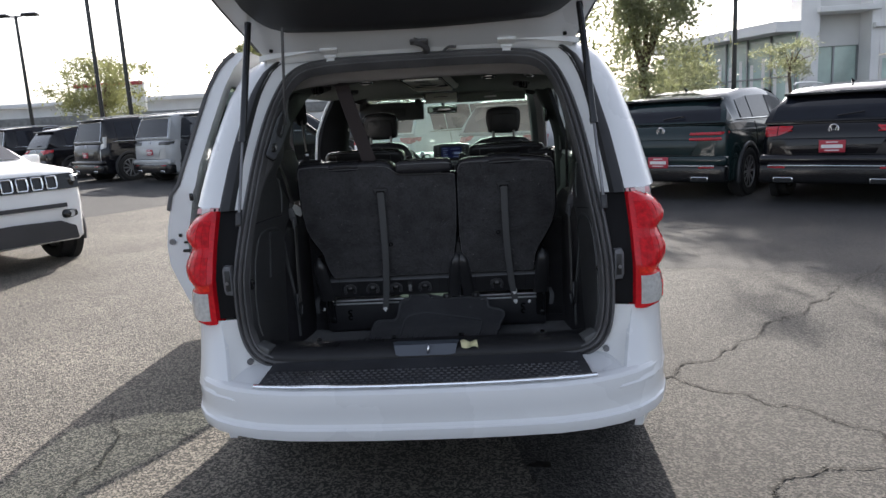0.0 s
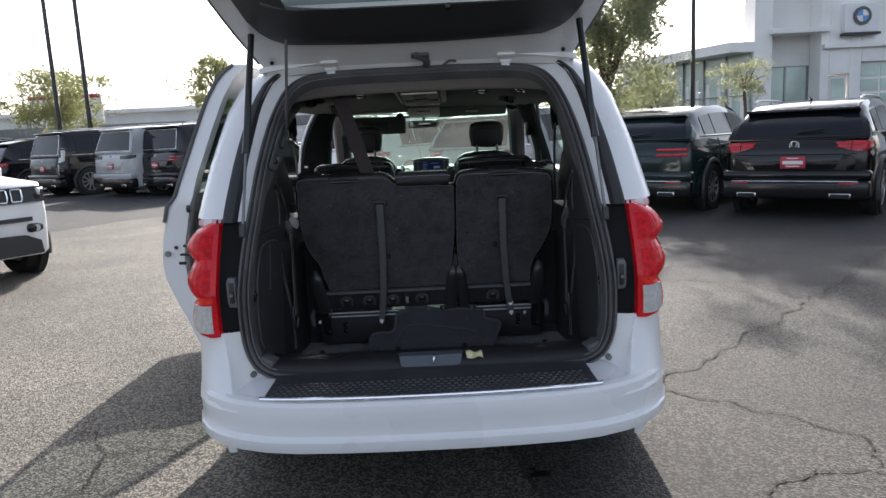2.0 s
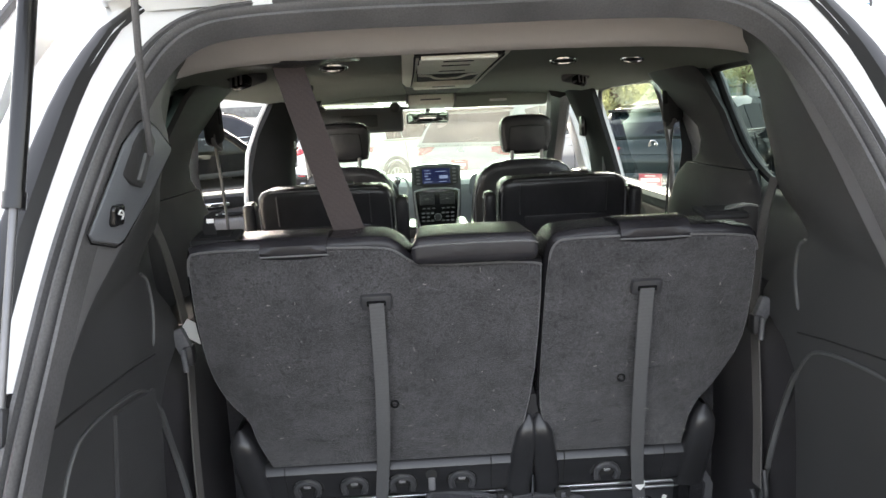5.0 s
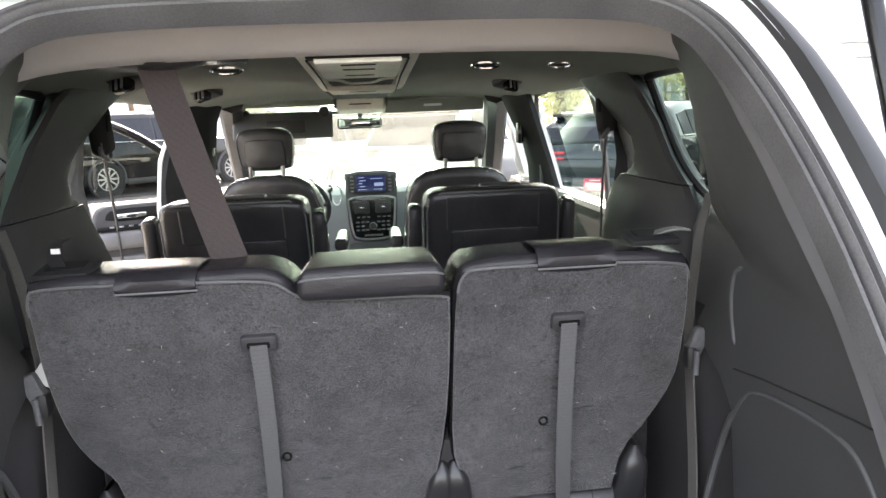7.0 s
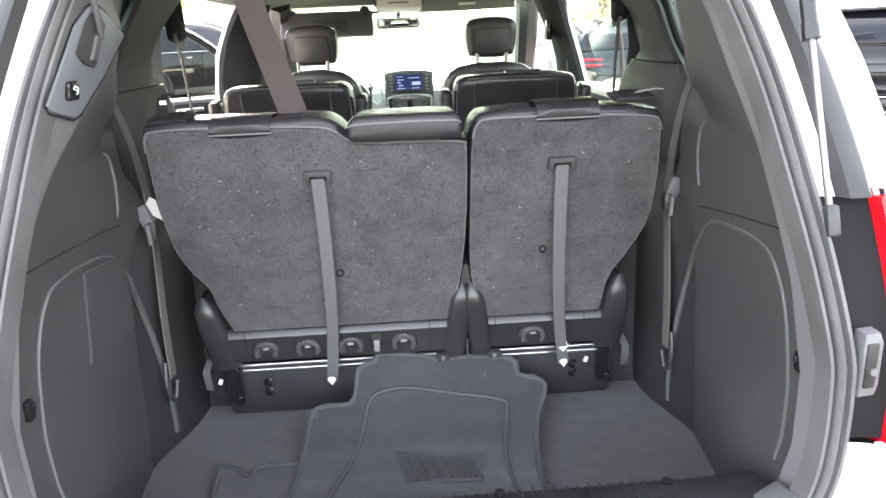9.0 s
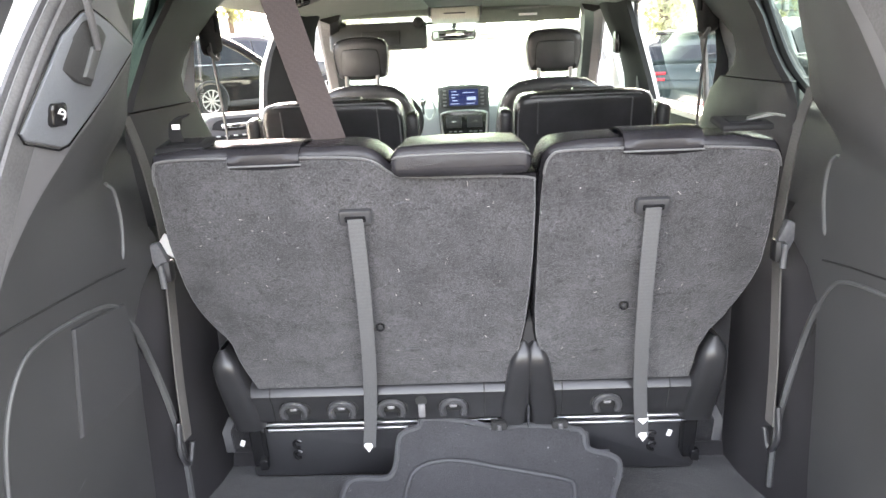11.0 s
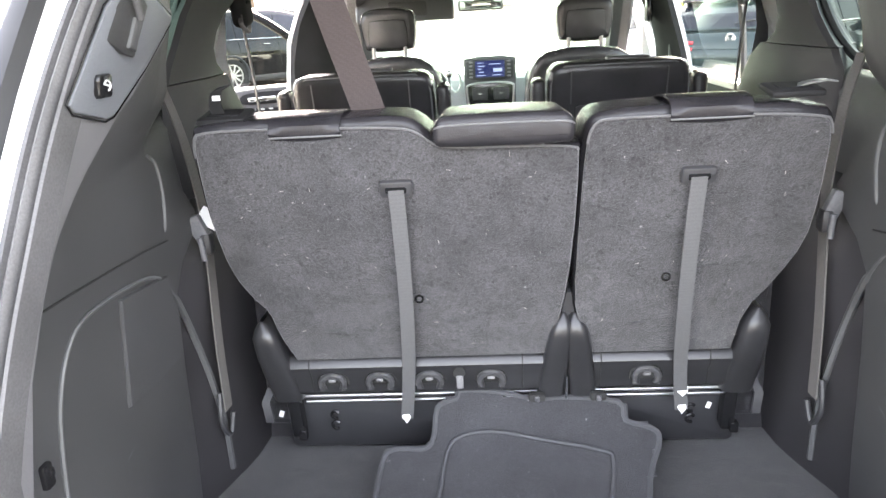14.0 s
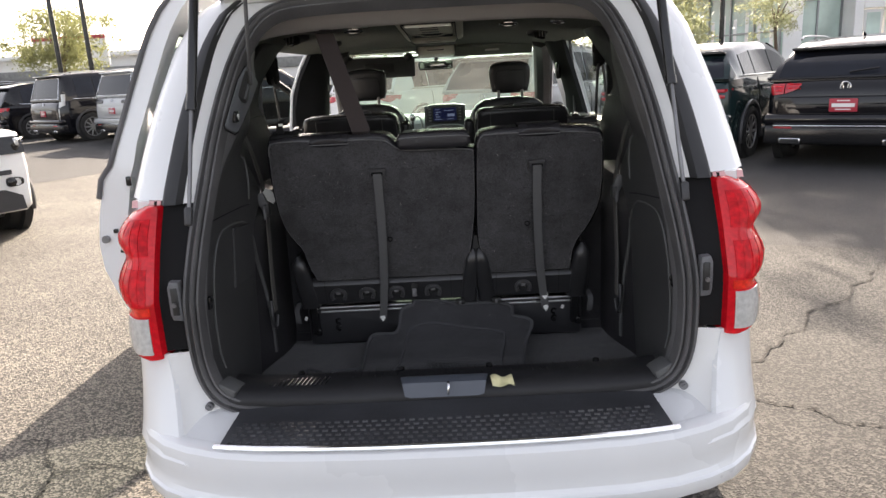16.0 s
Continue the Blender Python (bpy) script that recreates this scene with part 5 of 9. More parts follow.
for k in (-1, 1):
    bm = bm_new()
    rbox(bm, (-0.025 + k * 0.118, 2.79, 1.568), (0.010, 0.14, 0.045), 0.003, 1)
    part("console_cheek", bm, M_TRIM2, fc, "grey cheek beside the forward console")
bm = bm_new()
rbox(bm, (0.33, 3.02, 1.552), (0.52, 0.03, 0.07), 0.012, 2, (20, 0, 0))
sv = part("passenger_visor", bm, M_HEADLINER, van, "folded grey sun visor")
bm = bm_new()
rbox(bm, (0.33, 2.995, 1.55), (0.09, 0.01, 0.012), 0.002)
part("visor_label", bm, M_WHITETAG, sv, "small white label")
bm = bm_new()
rbox(bm, (-0.415, 3.02, 1.475), (0.49, 0.03, 0.135), 0.03, 4, (-14, 0, 0))
sv = part("driver_visor", bm, M_TRIM2, van, "grey sun visor turned down")
bm = bm_new()
rbox(bm, (-0.40, 2.998, 1.468), (0.19, 0.012, 0.07), 0.008, 2, (-14, 0, 0))
part("vanity_mirror_cover", bm, M_TRIM, sv, "dark vanity mirror cover")
bm = bm_new()
tube(bm, [(-0.13, 3.04, 1.53), (-0.62, 3.04, 1.53)], 0.008, 8)
ball(bm, (-0.21, 3.01, 1.535), (0.028, 0.02, 0.028), 12)
ball(bm, (-0.60, 3.01, 1.54), (0.03, 0.02, 0.016), 12)
part("visor_rod", bm, M_BLACKPLASTIC, sv)
bm = bm_new()
rbox(bm, (-0.04, 3.22, 1.475), (0.235, 0.035, 0.062), 0.02, 3)
mi = part("inside_mirror", bm, M_BLACKPLASTIC, van, "black inside rear-view mirror")
bm = bm_new()
rbox(bm, (-0.04, 3.200, 1.475), (0.215, 0.004, 0.046), 0.012, 2)
part("mirror_glass", bm, M_MIRROR, mi, "mirror glass")
bm = bm_new()
cyl(bm, (-0.04, 3.24, 1.48), (-0.03, 3.22, 1.56), 0.012)
part("mirror_stem", bm, M_BLACKPLASTIC, mi)

bm = bm_new()
rbox(bm, (0, 3.06, 1.592), (1.30, 0.10, 0.05), 0.02, 2)
part("windscreen_header", bm, M_HEADLINER, van, "grey windscreen header")

# cargo well, floors, sill
trim("cargo_floor", [[(x, y, z) for x in span(-0.66, 0.66, 13)] for y, z in ((0.10, 0.60), (0.125, 0.50), (0.16, 0.465), (0.30, 0.46), (0.5, 0.462), (0.80, 0.47), (0.82, 0.52))], M_FLOORCARPET, "black carpeted cargo well floor")
trim("cabin_floor", [[(x, y, 0.50) for x in span(-0.80, 0.80, 7)] for y in span(0.81, 3.75, 7)], M_FLOORCARPET, "black carpeted cabin floor")
sill = trim("scuff_plate", [[(x, y, z + 0.012 * (abs(x) / 0.57) ** 6) for x in span(-0.575, 0.575, 25)] for y, z in ((0.0, 0.575), (-0.004, 0.604), (0.006, 0.622), (0.03, 0.634), (0.10, 0.638), (0.125, 0.630), (0.132, 0.60), (0.134, 0.48))], M_SILL, "black plastic loading sill plate")
for k in range(13):
    bm = bm_new()
    rbox(bm, (-0.47 + k * 0.0125, 0.06, 0.637), (0.004, 0.05, 0.004), 0.001, 1, (0, 0, -10))
    part("sill_slot", bm, M_GLOSSBLACK, sill, "", smooth=False)
bm = bm_new()
for k in range(40):
    rbox(bm, (-0.25 + k * 0.0197, 0.095, 0.639), (0.003, 0.05, 0.003), 0.0, 1)
part("sill_ribs", bm, M_SILL, sill, smooth=False)
for x in (-0.40, -0.12, 0.125, 0.42):
    bm = bm_new()
    cyl(bm, (x, 0.11, 0.634), (x, 0.108, 0.644), 0.009, 12)
    part("sill_clip", bm, M_GLOSSBLACK, sill, smooth=False)
bm = bm_new()
P = [[(-0.118, 0.045, 0.642), (-0.10, 0.04, 0.646), (0.10, 0.04, 0.646), (0.118, 0.045, 0.642)], [(-0.112, 0.012, 0.640), (-0.095, 0.012, 0.640), (0.095, 0.012, 0.640), (0.112, 0.012, 0.640)], [(-0.105, -0.004, 0.610), (-0.09, -0.006, 0.606), (0.09, -0.006, 0.606), (0.105, -0.004, 0.610)]]
sheet(bm, P)
lc = part("latch_cover", backed(bm, (0, 0.012, -0.004)), mat("slate_latch_cover", (0.075, 0.085, 0.105), 0.3, stain=0.15), sill, "slate-grey glossy latch cover")
bm = bm_new()
tube(bm, smooth_path([(0.008, 0.0, 0.612), (0.010, -0.014, 0.62), (0.012, -0.010, 0.64), (0.011, 0.006, 0.642)], 4), 0.0035, 8)
part("striker_loop", bm, M_CHROME, lc, "bright striker loop")
bm = bm_new()
sheet(bm, [[(0.122 + 0.058 * u + 0.006 * v, 0.035 - 0.035 * v + 0.004 * math.sin(9 * u), 0.641 - 0.014 * v * v + 0.004 * math.sin(7 * u + 3 * v)) for u in span(0, 1, 9)] for v in span(0, 1, 6)])
tagged(part("foil_label", bm, mat("pale_foil", (0.75, 0.70, 0.42), 0.25, metal=0.3, stain=0.3, stain_scale=40), sill, "crumpled pale yellow foil label"))
for s in (-1, 1):
    bm = bm_new()
    rbox(bm, (s * 0.575, 0.03, 0.645), (0.055, 0.06, 0.028), 0.008, 2, (0, -s * 25, s * 12))
    part("sill_end_cap", bm, M_TRIM2, sill, "grey sill end cap")

# details of the cargo sides
for s in (-1, 1):
    def on_wall(u, v, w, s=s):
        """u along the van, v height, w towards the middle."""
        return side_at(s, u, v, w)

    bm = bm_new()
    arch = smooth_path([(0.127, 0.66, 0), (0.124, 0.80, 0), (0.148, 0.94, 0), (0.190, 1.012, 0), (0.25, 1.032, 0), (0.38, 1.026, 0), (0.46, 1.005, 0), (0.505, 0.955, 0)], 5)
    rim = [Vector(on_wall(p.x, p.y, 0.002)) for p in arch]
    front = smooth_path([rim[-1], (s * 0.626, 0.575, 0.862), (s * 0.617, 0.612, 0.725), (s * 0.612, 0.630, 0.60), (s * 0.612, 0.632, 0.50)], 5)
    tube(bm, rim + front[1:], [0.0035] * len(rim) + [0.0075] * (len(front) - 1), 6)
    part("storage_rim", bm, M_TRIM2, van, "moulded storage bin rim")
    if s < 0:
        bm = bm_new()
        slab(bm, [(0.305, 0.842), (0.40, 0.836), (0.500, 0.835), (0.508, 0.90), (0.488, 1.0), (0.40, 1.012), (0.325, 1.018)], on_wall, 0.006, 0.003, 1)
        part("speaker_grille", bm, M_MESH, van, "fine-meshed grey speaker grille")
    bm = bm_new()
    tube(bm, [on_wall(u, v if s < 0 else v - 0.07 * max(0.0, u - 0.12), 0.0012) for u, v in ((0.10, 1.078), (0.2, 1.076), (0.3, 1.072), (0.42, 1.066), (0.51, 1.058))], 0.0018, 5)
    part("trim_seam", bm, M_TYRE, van, "dark seam in the side trim")
    bm = bm_new()
    rbox(bm, on_wall(0.095, 0.865, 0.002), (0.012, 0.02, 0.036), 0.004)
    rbox(bm, on_wall(0.095, 0.871, 0.008), (0.010, 0.009, 0.012), 0.002)
    part("cargo_hook", bm, M_GLOSSBLACK, van, "black cargo tie-down")
    bm = bm_new()
    tube(bm, smooth_path([side_at(s, 0.500, 1.212, 0.001), side_at(s, 0.520, 1.195, 0.002), side_at(s, 0.522, 1.14, 0.002), side_at(s, 0.508, 1.075, 0.001)], 6), [0.0035] * 18 + [0.001], 6)
    part("trim_edge", bm, M_TRIM2, van, "moulded edge of the storage pod")
    # scuffs on the lower trim
    rnd = random.Random(31 + s)
    for k in range(3):
        u, v, l = rnd.uniform(0.18, 0.46), rnd.uniform(0.60, 0.86), rnd.uniform(0.004, 0.012)
        bm = bm_new()
        tube(bm, [on_wall(u + l * q, v + 0.35 * l * q, 0.0) for q in (-1, -0.4, 0.3, 1)], 0.0010, 4)
        part("scuff", bm, M_BRACKET, van, "pale scuff on the plastic")
# switch panel on the driver-side pillar
bm = bm_new()
def on_pillar(u, v, w):
    return side_at(-1, u, v, 0.013 + w)


slab(bm, [(0.215, 1.328), (0.225, 1.318), (0.295, 1.300), (0.315, 1.304), (0.42, 1.362), (0.525, 1.425), (0.527, 1.436), (0.43, 1.468), (0.375, 1.483), (0.355, 1.478), (0.31, 1.447)], on_pillar, 0.004, 0.0025, 2)
sp = part("switch_panel", bm, mat("slate_switch_panel", (0.19, 0.20, 0.22), 0.42, grain=0.08, bump=0.15, bump_scale=900, stain=0.08), van, "slate-grey switch panel on the rear pillar")
bm = bm_new()
tube(bm, [on_pillar(u, v, 0.0) for u, v in ((0.212, 1.328), (0.225, 1.314), (0.295, 1.296), (0.318, 1.300), (0.42, 1.358), (0.530, 1.422), (0.532, 1.438), (0.43, 1.472), (0.375, 1.487), (0.351, 1.480), (0.306, 1.448))], 0.0016, 5, closed=True)
part("panel_gap", bm, M_GLOSSBLACK, sp, "dark gap round the panel")
bm = bm_new()
slab(bm, [(0.315, 1.437), (0.30, 1.405), (0.34, 1.385), (0.372, 1.378), (0.415, 1.448), (0.40, 1.462), (0.365, 1.470), (0.35, 1.466)], on_pillar, 0.0055, 0.002, 2)
part("strap_recess", bm, M_TRIM, sp, "dark recess for the pull strap")
bm = bm_new()
slab(bm, [(0.350, 1.392), (0.37, 1.385), (0.388, 1.425), (0.370, 1.433)], on_pillar, 0.011, 0.004, 2)
part("strap_clip", bm, M_TRIM2, sp, "grey strap clip")
bm = bm_new()
rad = lambda k: 0.0175 * (1 - 0.14 * math.cos(4 * k))
slab(bm, [(0.288 + rad(a) * math.cos(a), 1.345 + rad(a) * math.sin(a)) for a in span(0, 2 * math.pi, 21)[:-1]], on_pillar, 0.009, 0.003, 2)
part("gate_switch", bm, M_GLOSSBLACK, sp, "black gate switch")
bm = bm_new()
tube(bm, [on_pillar(0.288 + 0.008 * math.cos(a), 1.345 + 0.007 * math.sin(a), 0.0095) for a in span(-1.2, 1.9, 9)] + [on_pillar(0.281, 1.348, 0.0095), on_pillar(0.292, 1.345, 0.0095)], 0.0015, 5)
part("switch_symbol", bm, M_WHITETAG, sp, "white switch symbol")
bm = bm_new()
tube(bm, [(-0.467, 0.25, 1.772), (-0.49, 0.29, 1.58), on_pillar(0.375, 1.43, 0.014)], 0.0055, 8)
cord = part("gate_cord", bm, M_RUBBER, van, "thin black cord from the gate to the pillar")

# ---- dashboard ----
dash = new("dashboard")
dash.parent = van
tagged(dash, "grey dashboard with a centre stack and touch screen")
bm = bm_new()
sheet(bm, [[(x * 0.80, 3.62 + dy + 0.06 * abs(x) ** 2, z - 0.02 * abs(x) ** 3) for x in span(-1, 1, 15)] for dy, z in ((0.10, 0.62), (0.02, 0.80), (0.0, 0.98), (0.02, 1.06), (0.10, 1.11), (0.30, 1.12), (0.45, 1.10))])
part("dash_top", backed(bm, (0, 0.02, -0.01)), mat("grey_dash", (0.27, 0.29, 0.305), 0.5, grain=0.1, bump=0.2, stain=0.1), dash, "slate-grey dash moulding")


def stack(u, v, w):
    return (u, 3.600 + 0.25 * (1.0 - v) * 0.3 - w, v)


M_STACK = mat("slate_stack_plastic", (0.075, 0.078, 0.085), 0.45, grain=0.1, stain=0.1)
bm = bm_new()
slab(bm, soften([(-0.11, 0.77), (0.11, 0.77), (0.14, 0.83), (0.152, 1.03), (0.150, 1.15), (0.148, 1.20), (-0.148, 1.20), (-0.150, 1.15), (-0.152, 1.03), (-0.14, 0.83)], 1), stack, 0.028, 0.010)
part("stack_surround", bm, M_STACK, dash, "slate-grey centre stack surround")
PANEL = soften([(-0.100, 0.792), (0.100, 0.792), (0.122, 0.835), (0.136, 1.0), (0.137, 1.048), (-0.137, 1.048), (-0.136, 1.0), (-0.122, 0.835)])
bm = bm_new()
slab(bm, PANEL, stack, 0.034, 0.004)
part("stack_panel", bm, M_GLOSSBLACK, dash, "black control panel")
bm = bm_new()
tube(bm, [stack(u, v, 0.034) for u, v in PANEL], 0.006, 8, closed=True)
part("stack_ring", bm, M_ALLOY, dash, "silver ring round the control panel")
bm = bm_new()
slab(bm, soften([(-0.134, 1.058), (0.134, 1.058), (0.139, 1.12), (0.138, 1.188), (-0.138, 1.188), (-0.139, 1.12)], 1), stack, 0.038, 0.006)
part("radio", bm, M_BLACKPLASTIC, dash, "black radio housing")
bm = bm_new()
slab(bm, [(-0.085, 1.078), (0.085, 1.078), (0.085, 1.172), (-0.085, 1.172)], stack, 0.040)
part("screen", bm, M_SCREEN, dash, "lit navy touch screen")
bm = bm_new()
for u, v, w, h in ((-0.055, 1.160, 0.035, 0.004), (-0.05, 1.142, 0.04, 0.005), (-0.06, 1.126, 0.022, 0.006), (-0.05, 1.108, 0.03, 0.006), (0.045, 1.118, 0.052, 0.020), (0.03, 1.152, 0.07, 0.004), (-0.05, 1.090, 0.05, 0.004), (0.04, 1.090, 0.05, 0.004)):
    rbox(bm, stack(u, v, 0.041), (w, 0.002, h), 0)
part("screen_bars", bm, M_SCREENTXT, dash, "bright bars on the screen", smooth=False)
for x in (-0.110, 0.110):
    for k in range(5):
        bm = bm_new()
        rbox(bm, stack(x, 1.082 + k * 0.021, 0.040), (0.020, 0.006, 0.010), 0.002)
        part("radio_key", bm, M_STEEL, dash, "grey radio key")
for x in (-0.062, 0.062):
    bm = bm_new()
    rbox(bm, stack(x, 0.985, 0.036), (0.09, 0.01, 0.07), 0.006)
    for k in range(4):
        rbox(bm, stack(x, 0.962 + k * 0.015, 0.043), (0.08, 0.006, 0.004), 0)
    part("air_vent", bm, M_BLACKPLASTIC, dash, "dark air vent")
    bm = bm_new()
    rbox(bm, stack(x, 0.986, 0.047), (0.025, 0.004, 0.005), 0.001)
    part("vent_tab", bm, M_CHROME, dash)
bm = bm_new()
cyl(bm, stack(0, 0.872, 0.033), stack(0, 0.872, 0.052), 0.020, 18)
kn = part("climate_knob", bm, M_BLACKPLASTIC, dash, "black climate knob")
bm = bm_new()
tube(bm, [stack(0.020 * math.cos(a), 0.872 + 0.020 * math.sin(a), 0.048) for a in span(0, 2 * math.pi, 19)[:-1]], 0.0028, 6, closed=True)
part("knob_ring", bm, M_ALLOY, kn, "silver knob ring")
for k in (-3, -2, -1.1, 1.1, 2, 3):
    for v in (0.848, 0.872, 0.896):
        if abs(k) > 1.5 or v != 0.872:
            bm = bm_new()
            rbox(bm, stack(k * 0.030, v, 0.036), (0.020, 0.006, 0.010), 0.002)
            part("climate_key", bm, M_STEEL, dash, "grey climate key")
for k in (-3, -2, -1, 1, 2, 3):
    bm = bm_new()
    rbox(bm, stack(k * 0.030 + 0.006, 0.926, 0.036), (0.018, 0.006, 0.007), 0.002)
    part("vent_key", bm, M_STEEL, dash, "grey key under the vents")
bm = bm_new()
rbox(bm, stack(0, 0.815, 0.036), (0.11, 0.006, 0.012), 0.003)
part("lower_tray", bm, M_STEEL, dash, "grey tray lip")
bm = bm_new()
tube(bm, [(-0.205 + 0.032 * math.cos(a), 3.585, 1.06 + 0.058 * math.sin(a)) for a in span(0, 2 * math.pi, 21)[:-1]], 0.006, 6, closed=True)
part("shift_bezel", bm, M_ALLOY, dash, "silver shifter bezel")
bm = bm_new()
slab(bm, soften([(0.20, 0.98), (0.30, 0.98), (0.30, 1.12), (0.24, 1.13), (0.205, 1.09)], 2), lambda u, v, w: (u, 3.625 - w, v), 0.012, 0.004)
part("glove_bin", bm, mat("pale_bin_plastic", (0.20, 0.215, 0.23), 0.5, grain=0.1, stain=0.1), dash, "grey glove bin lid")
bm = bm_new()
rbox(bm, (-0.03, 3.40, 0.70), (0.24, 0.35, 0.16), 0.03)
rbox(bm, (0.03, 2.9, 0.66), (0.22, 0.6, 0.3), 0.04)
part("floor_console", bm, M_BLACKPLASTIC, dash, "black floor console")
bm = bm_new()
tube(bm, [(-0.235, 3.52, 1.04), (-0.235, 3.46, 1.10)], 0.008)
ball(bm, (-0.235, 3.455, 1.12), (0.022, 0.02, 0.03))
part("gear_lever", bm, M_CHROME, dash, "chrome gear lever")
bm = bm_new()
pts = [(-0.42 + 0.185 * math.cos(a), 3.28 - 0.06 * math.sin(a), 1.03 + 0.17 * math.sin(a)) for a in span(0, 2 * math.pi, 33)[:-1]]
tube(bm, pts, 0.014, 8, closed=True)
ball(bm, (-0.42, 3.30, 1.02), (0.07, 0.04, 0.06))
for a in (0.1, math.pi - 0.1, -math.pi / 2):
    tube(bm, [(-0.42, 3.30, 1.02), (-0.42 + 0.18 * math.cos(a), 3.28, 1.03 + 0.16 * math.sin(a))], 0.012, 6)
part("steering_wheel", bm, M_LEATHER, dash, "black leather steering wheel")


# ---- seats ----
def rounded(x0, x1, z0, z1, r, n=4):
    out = []
    for cx, cz, a0 in ((x1 - r, z1 - r, 0), (x0 + r, z1 - r, 90), (x0 + r, z0 + r, 180), (x1 - r, z0 + r, 270)):
        for k in range(n + 1):
            a = radians(a0 + 90 * k / n)
            out.append((cx + r * math.cos(a), cz + r * math.sin(a)))
    return out


M_POST = mat("satin_steel", (0.34, 0.34, 0.35), 0.28, metal=1.0, stain=0.1)


def front_seat(x0, x1, arm, label):
    t = thing("bucket_seat", label, "seat", "front seats")
    xc = (x0 + x1) / 2 + (0.0075 if x0 > 0 else -0.0025)

    def pl(u, v, w):
        return (u, 2.66 + (1.0 - v) * 0.30 - w, v)

    bm = bm_new()
    slab(bm, soften([(x0 + 0.03, 0.60), (x1 - 0.03, 0.60), (x1, 0.85), (x1 - 0.006, 1.10), (x1 - 0.035, 1.215), (x1 - 0.12, 1.268), (x0 + 0.12, 1.268), (x0 + 0.035, 1.215), (x0 + 0.006, 1.10), (x0, 0.85)], 1), pl, 0.13, 0.045, 3)
    part("backrest", bm, M_LEATHER, t, "black leather backrest")
    bm = bm_new()
    slab(bm, [(x0 + 0.07, 0.70), (x1 - 0.07, 0.70), (x1 - 0.06, 1.05), (x1 - 0.10, 1.11), (x0 + 0.10, 1.11), (x0 + 0.06, 1.05)], pl, 0.138, 0.006, 2)
    part("back_panel", bm, M_LEATHER, t, "black map pocket panel")
    bm = bm_new()
    rbox(bm, (xc, 2.95, 0.70), (x1 - x0 - 0.03, 0.5, 0.16), 0.05, 3)
    part("cushion", bm, M_LEATHER, t, "black leather cushion")
    def hp(u, v, w):
        return (xc + u, 2.575 - w - 0.14 * (v - 1.375), v)

    bm = bm_new()
    slab(bm, soften([(-0.098, 1.288), (0.098, 1.288), (0.112, 1.33), (0.120, 1.40), (0.112, 1.45), (0.06, 1.468), (-0.06, 1.468), (-0.112, 1.45), (-0.120, 1.40), (-0.112, 1.33)], 1), hp, 0.10, 0.030, 3)
    hr = part("headrest", bm, M_LEATHER, t, "black leather headrest")
    bm = bm_new()
    slab(bm, soften([(-0.080, 1.300), (0.080, 1.300), (0.086, 1.34), (0.080, 1.405), (0.070, 1.42), (-0.070, 1.42), (-0.080, 1.405), (-0.086, 1.34)], 1), hp, 0.108, 0.008, 2)
    part("headrest_back", bm, M_LEATHER, hr)
    bm = bm_new()
    rbox(bm, (arm, 2.76, 0.93), (0.06, 0.30, 0.06), 0.02, 3)
    part("armrest", bm, M_LEATHER, t, "black leather fold-down armrest")
    for k in (-1, 1):
        bm = bm_new()
        cyl(bm, (xc + k * 0.068, 2.500, 1.20), (xc + k * 0.068, 2.490, 1.31), 0.0085, 12)
        part("headrest_post", bm, M_POST, t, "chrome headrest post")
        bm = bm_new()
        rbox(bm, (xc + k * 0.068, 2.502, 1.252), (0.036, 0.034, 0.018), 0.006, 2)
        part("post_guide", bm, M_BLACKPLASTIC, t, "black post guide")
    bm = bm_new()
    tube(bm, [pl(u, v, 0.115) for u, v in ((x0 + 0.012, 0.85), (x0 + 0.018, 1.10), (x0 + 0.05, 1.195), (x0 + 0.13, 1.244), (x1 - 0.13, 1.244), (x1 - 0.05, 1.195), (x1 - 0.018, 1.10), (x1 - 0.012, 0.85))], 0.003, 5)
    part("piping", bm, M_STITCH, t, "grey piping")


front_seat(-0.665, -0.205, -0.15, "black leather driver seat with adjustable headrest")
front_seat(0.14, 0.64, 0.105, "black leather front passenger seat with headrest")

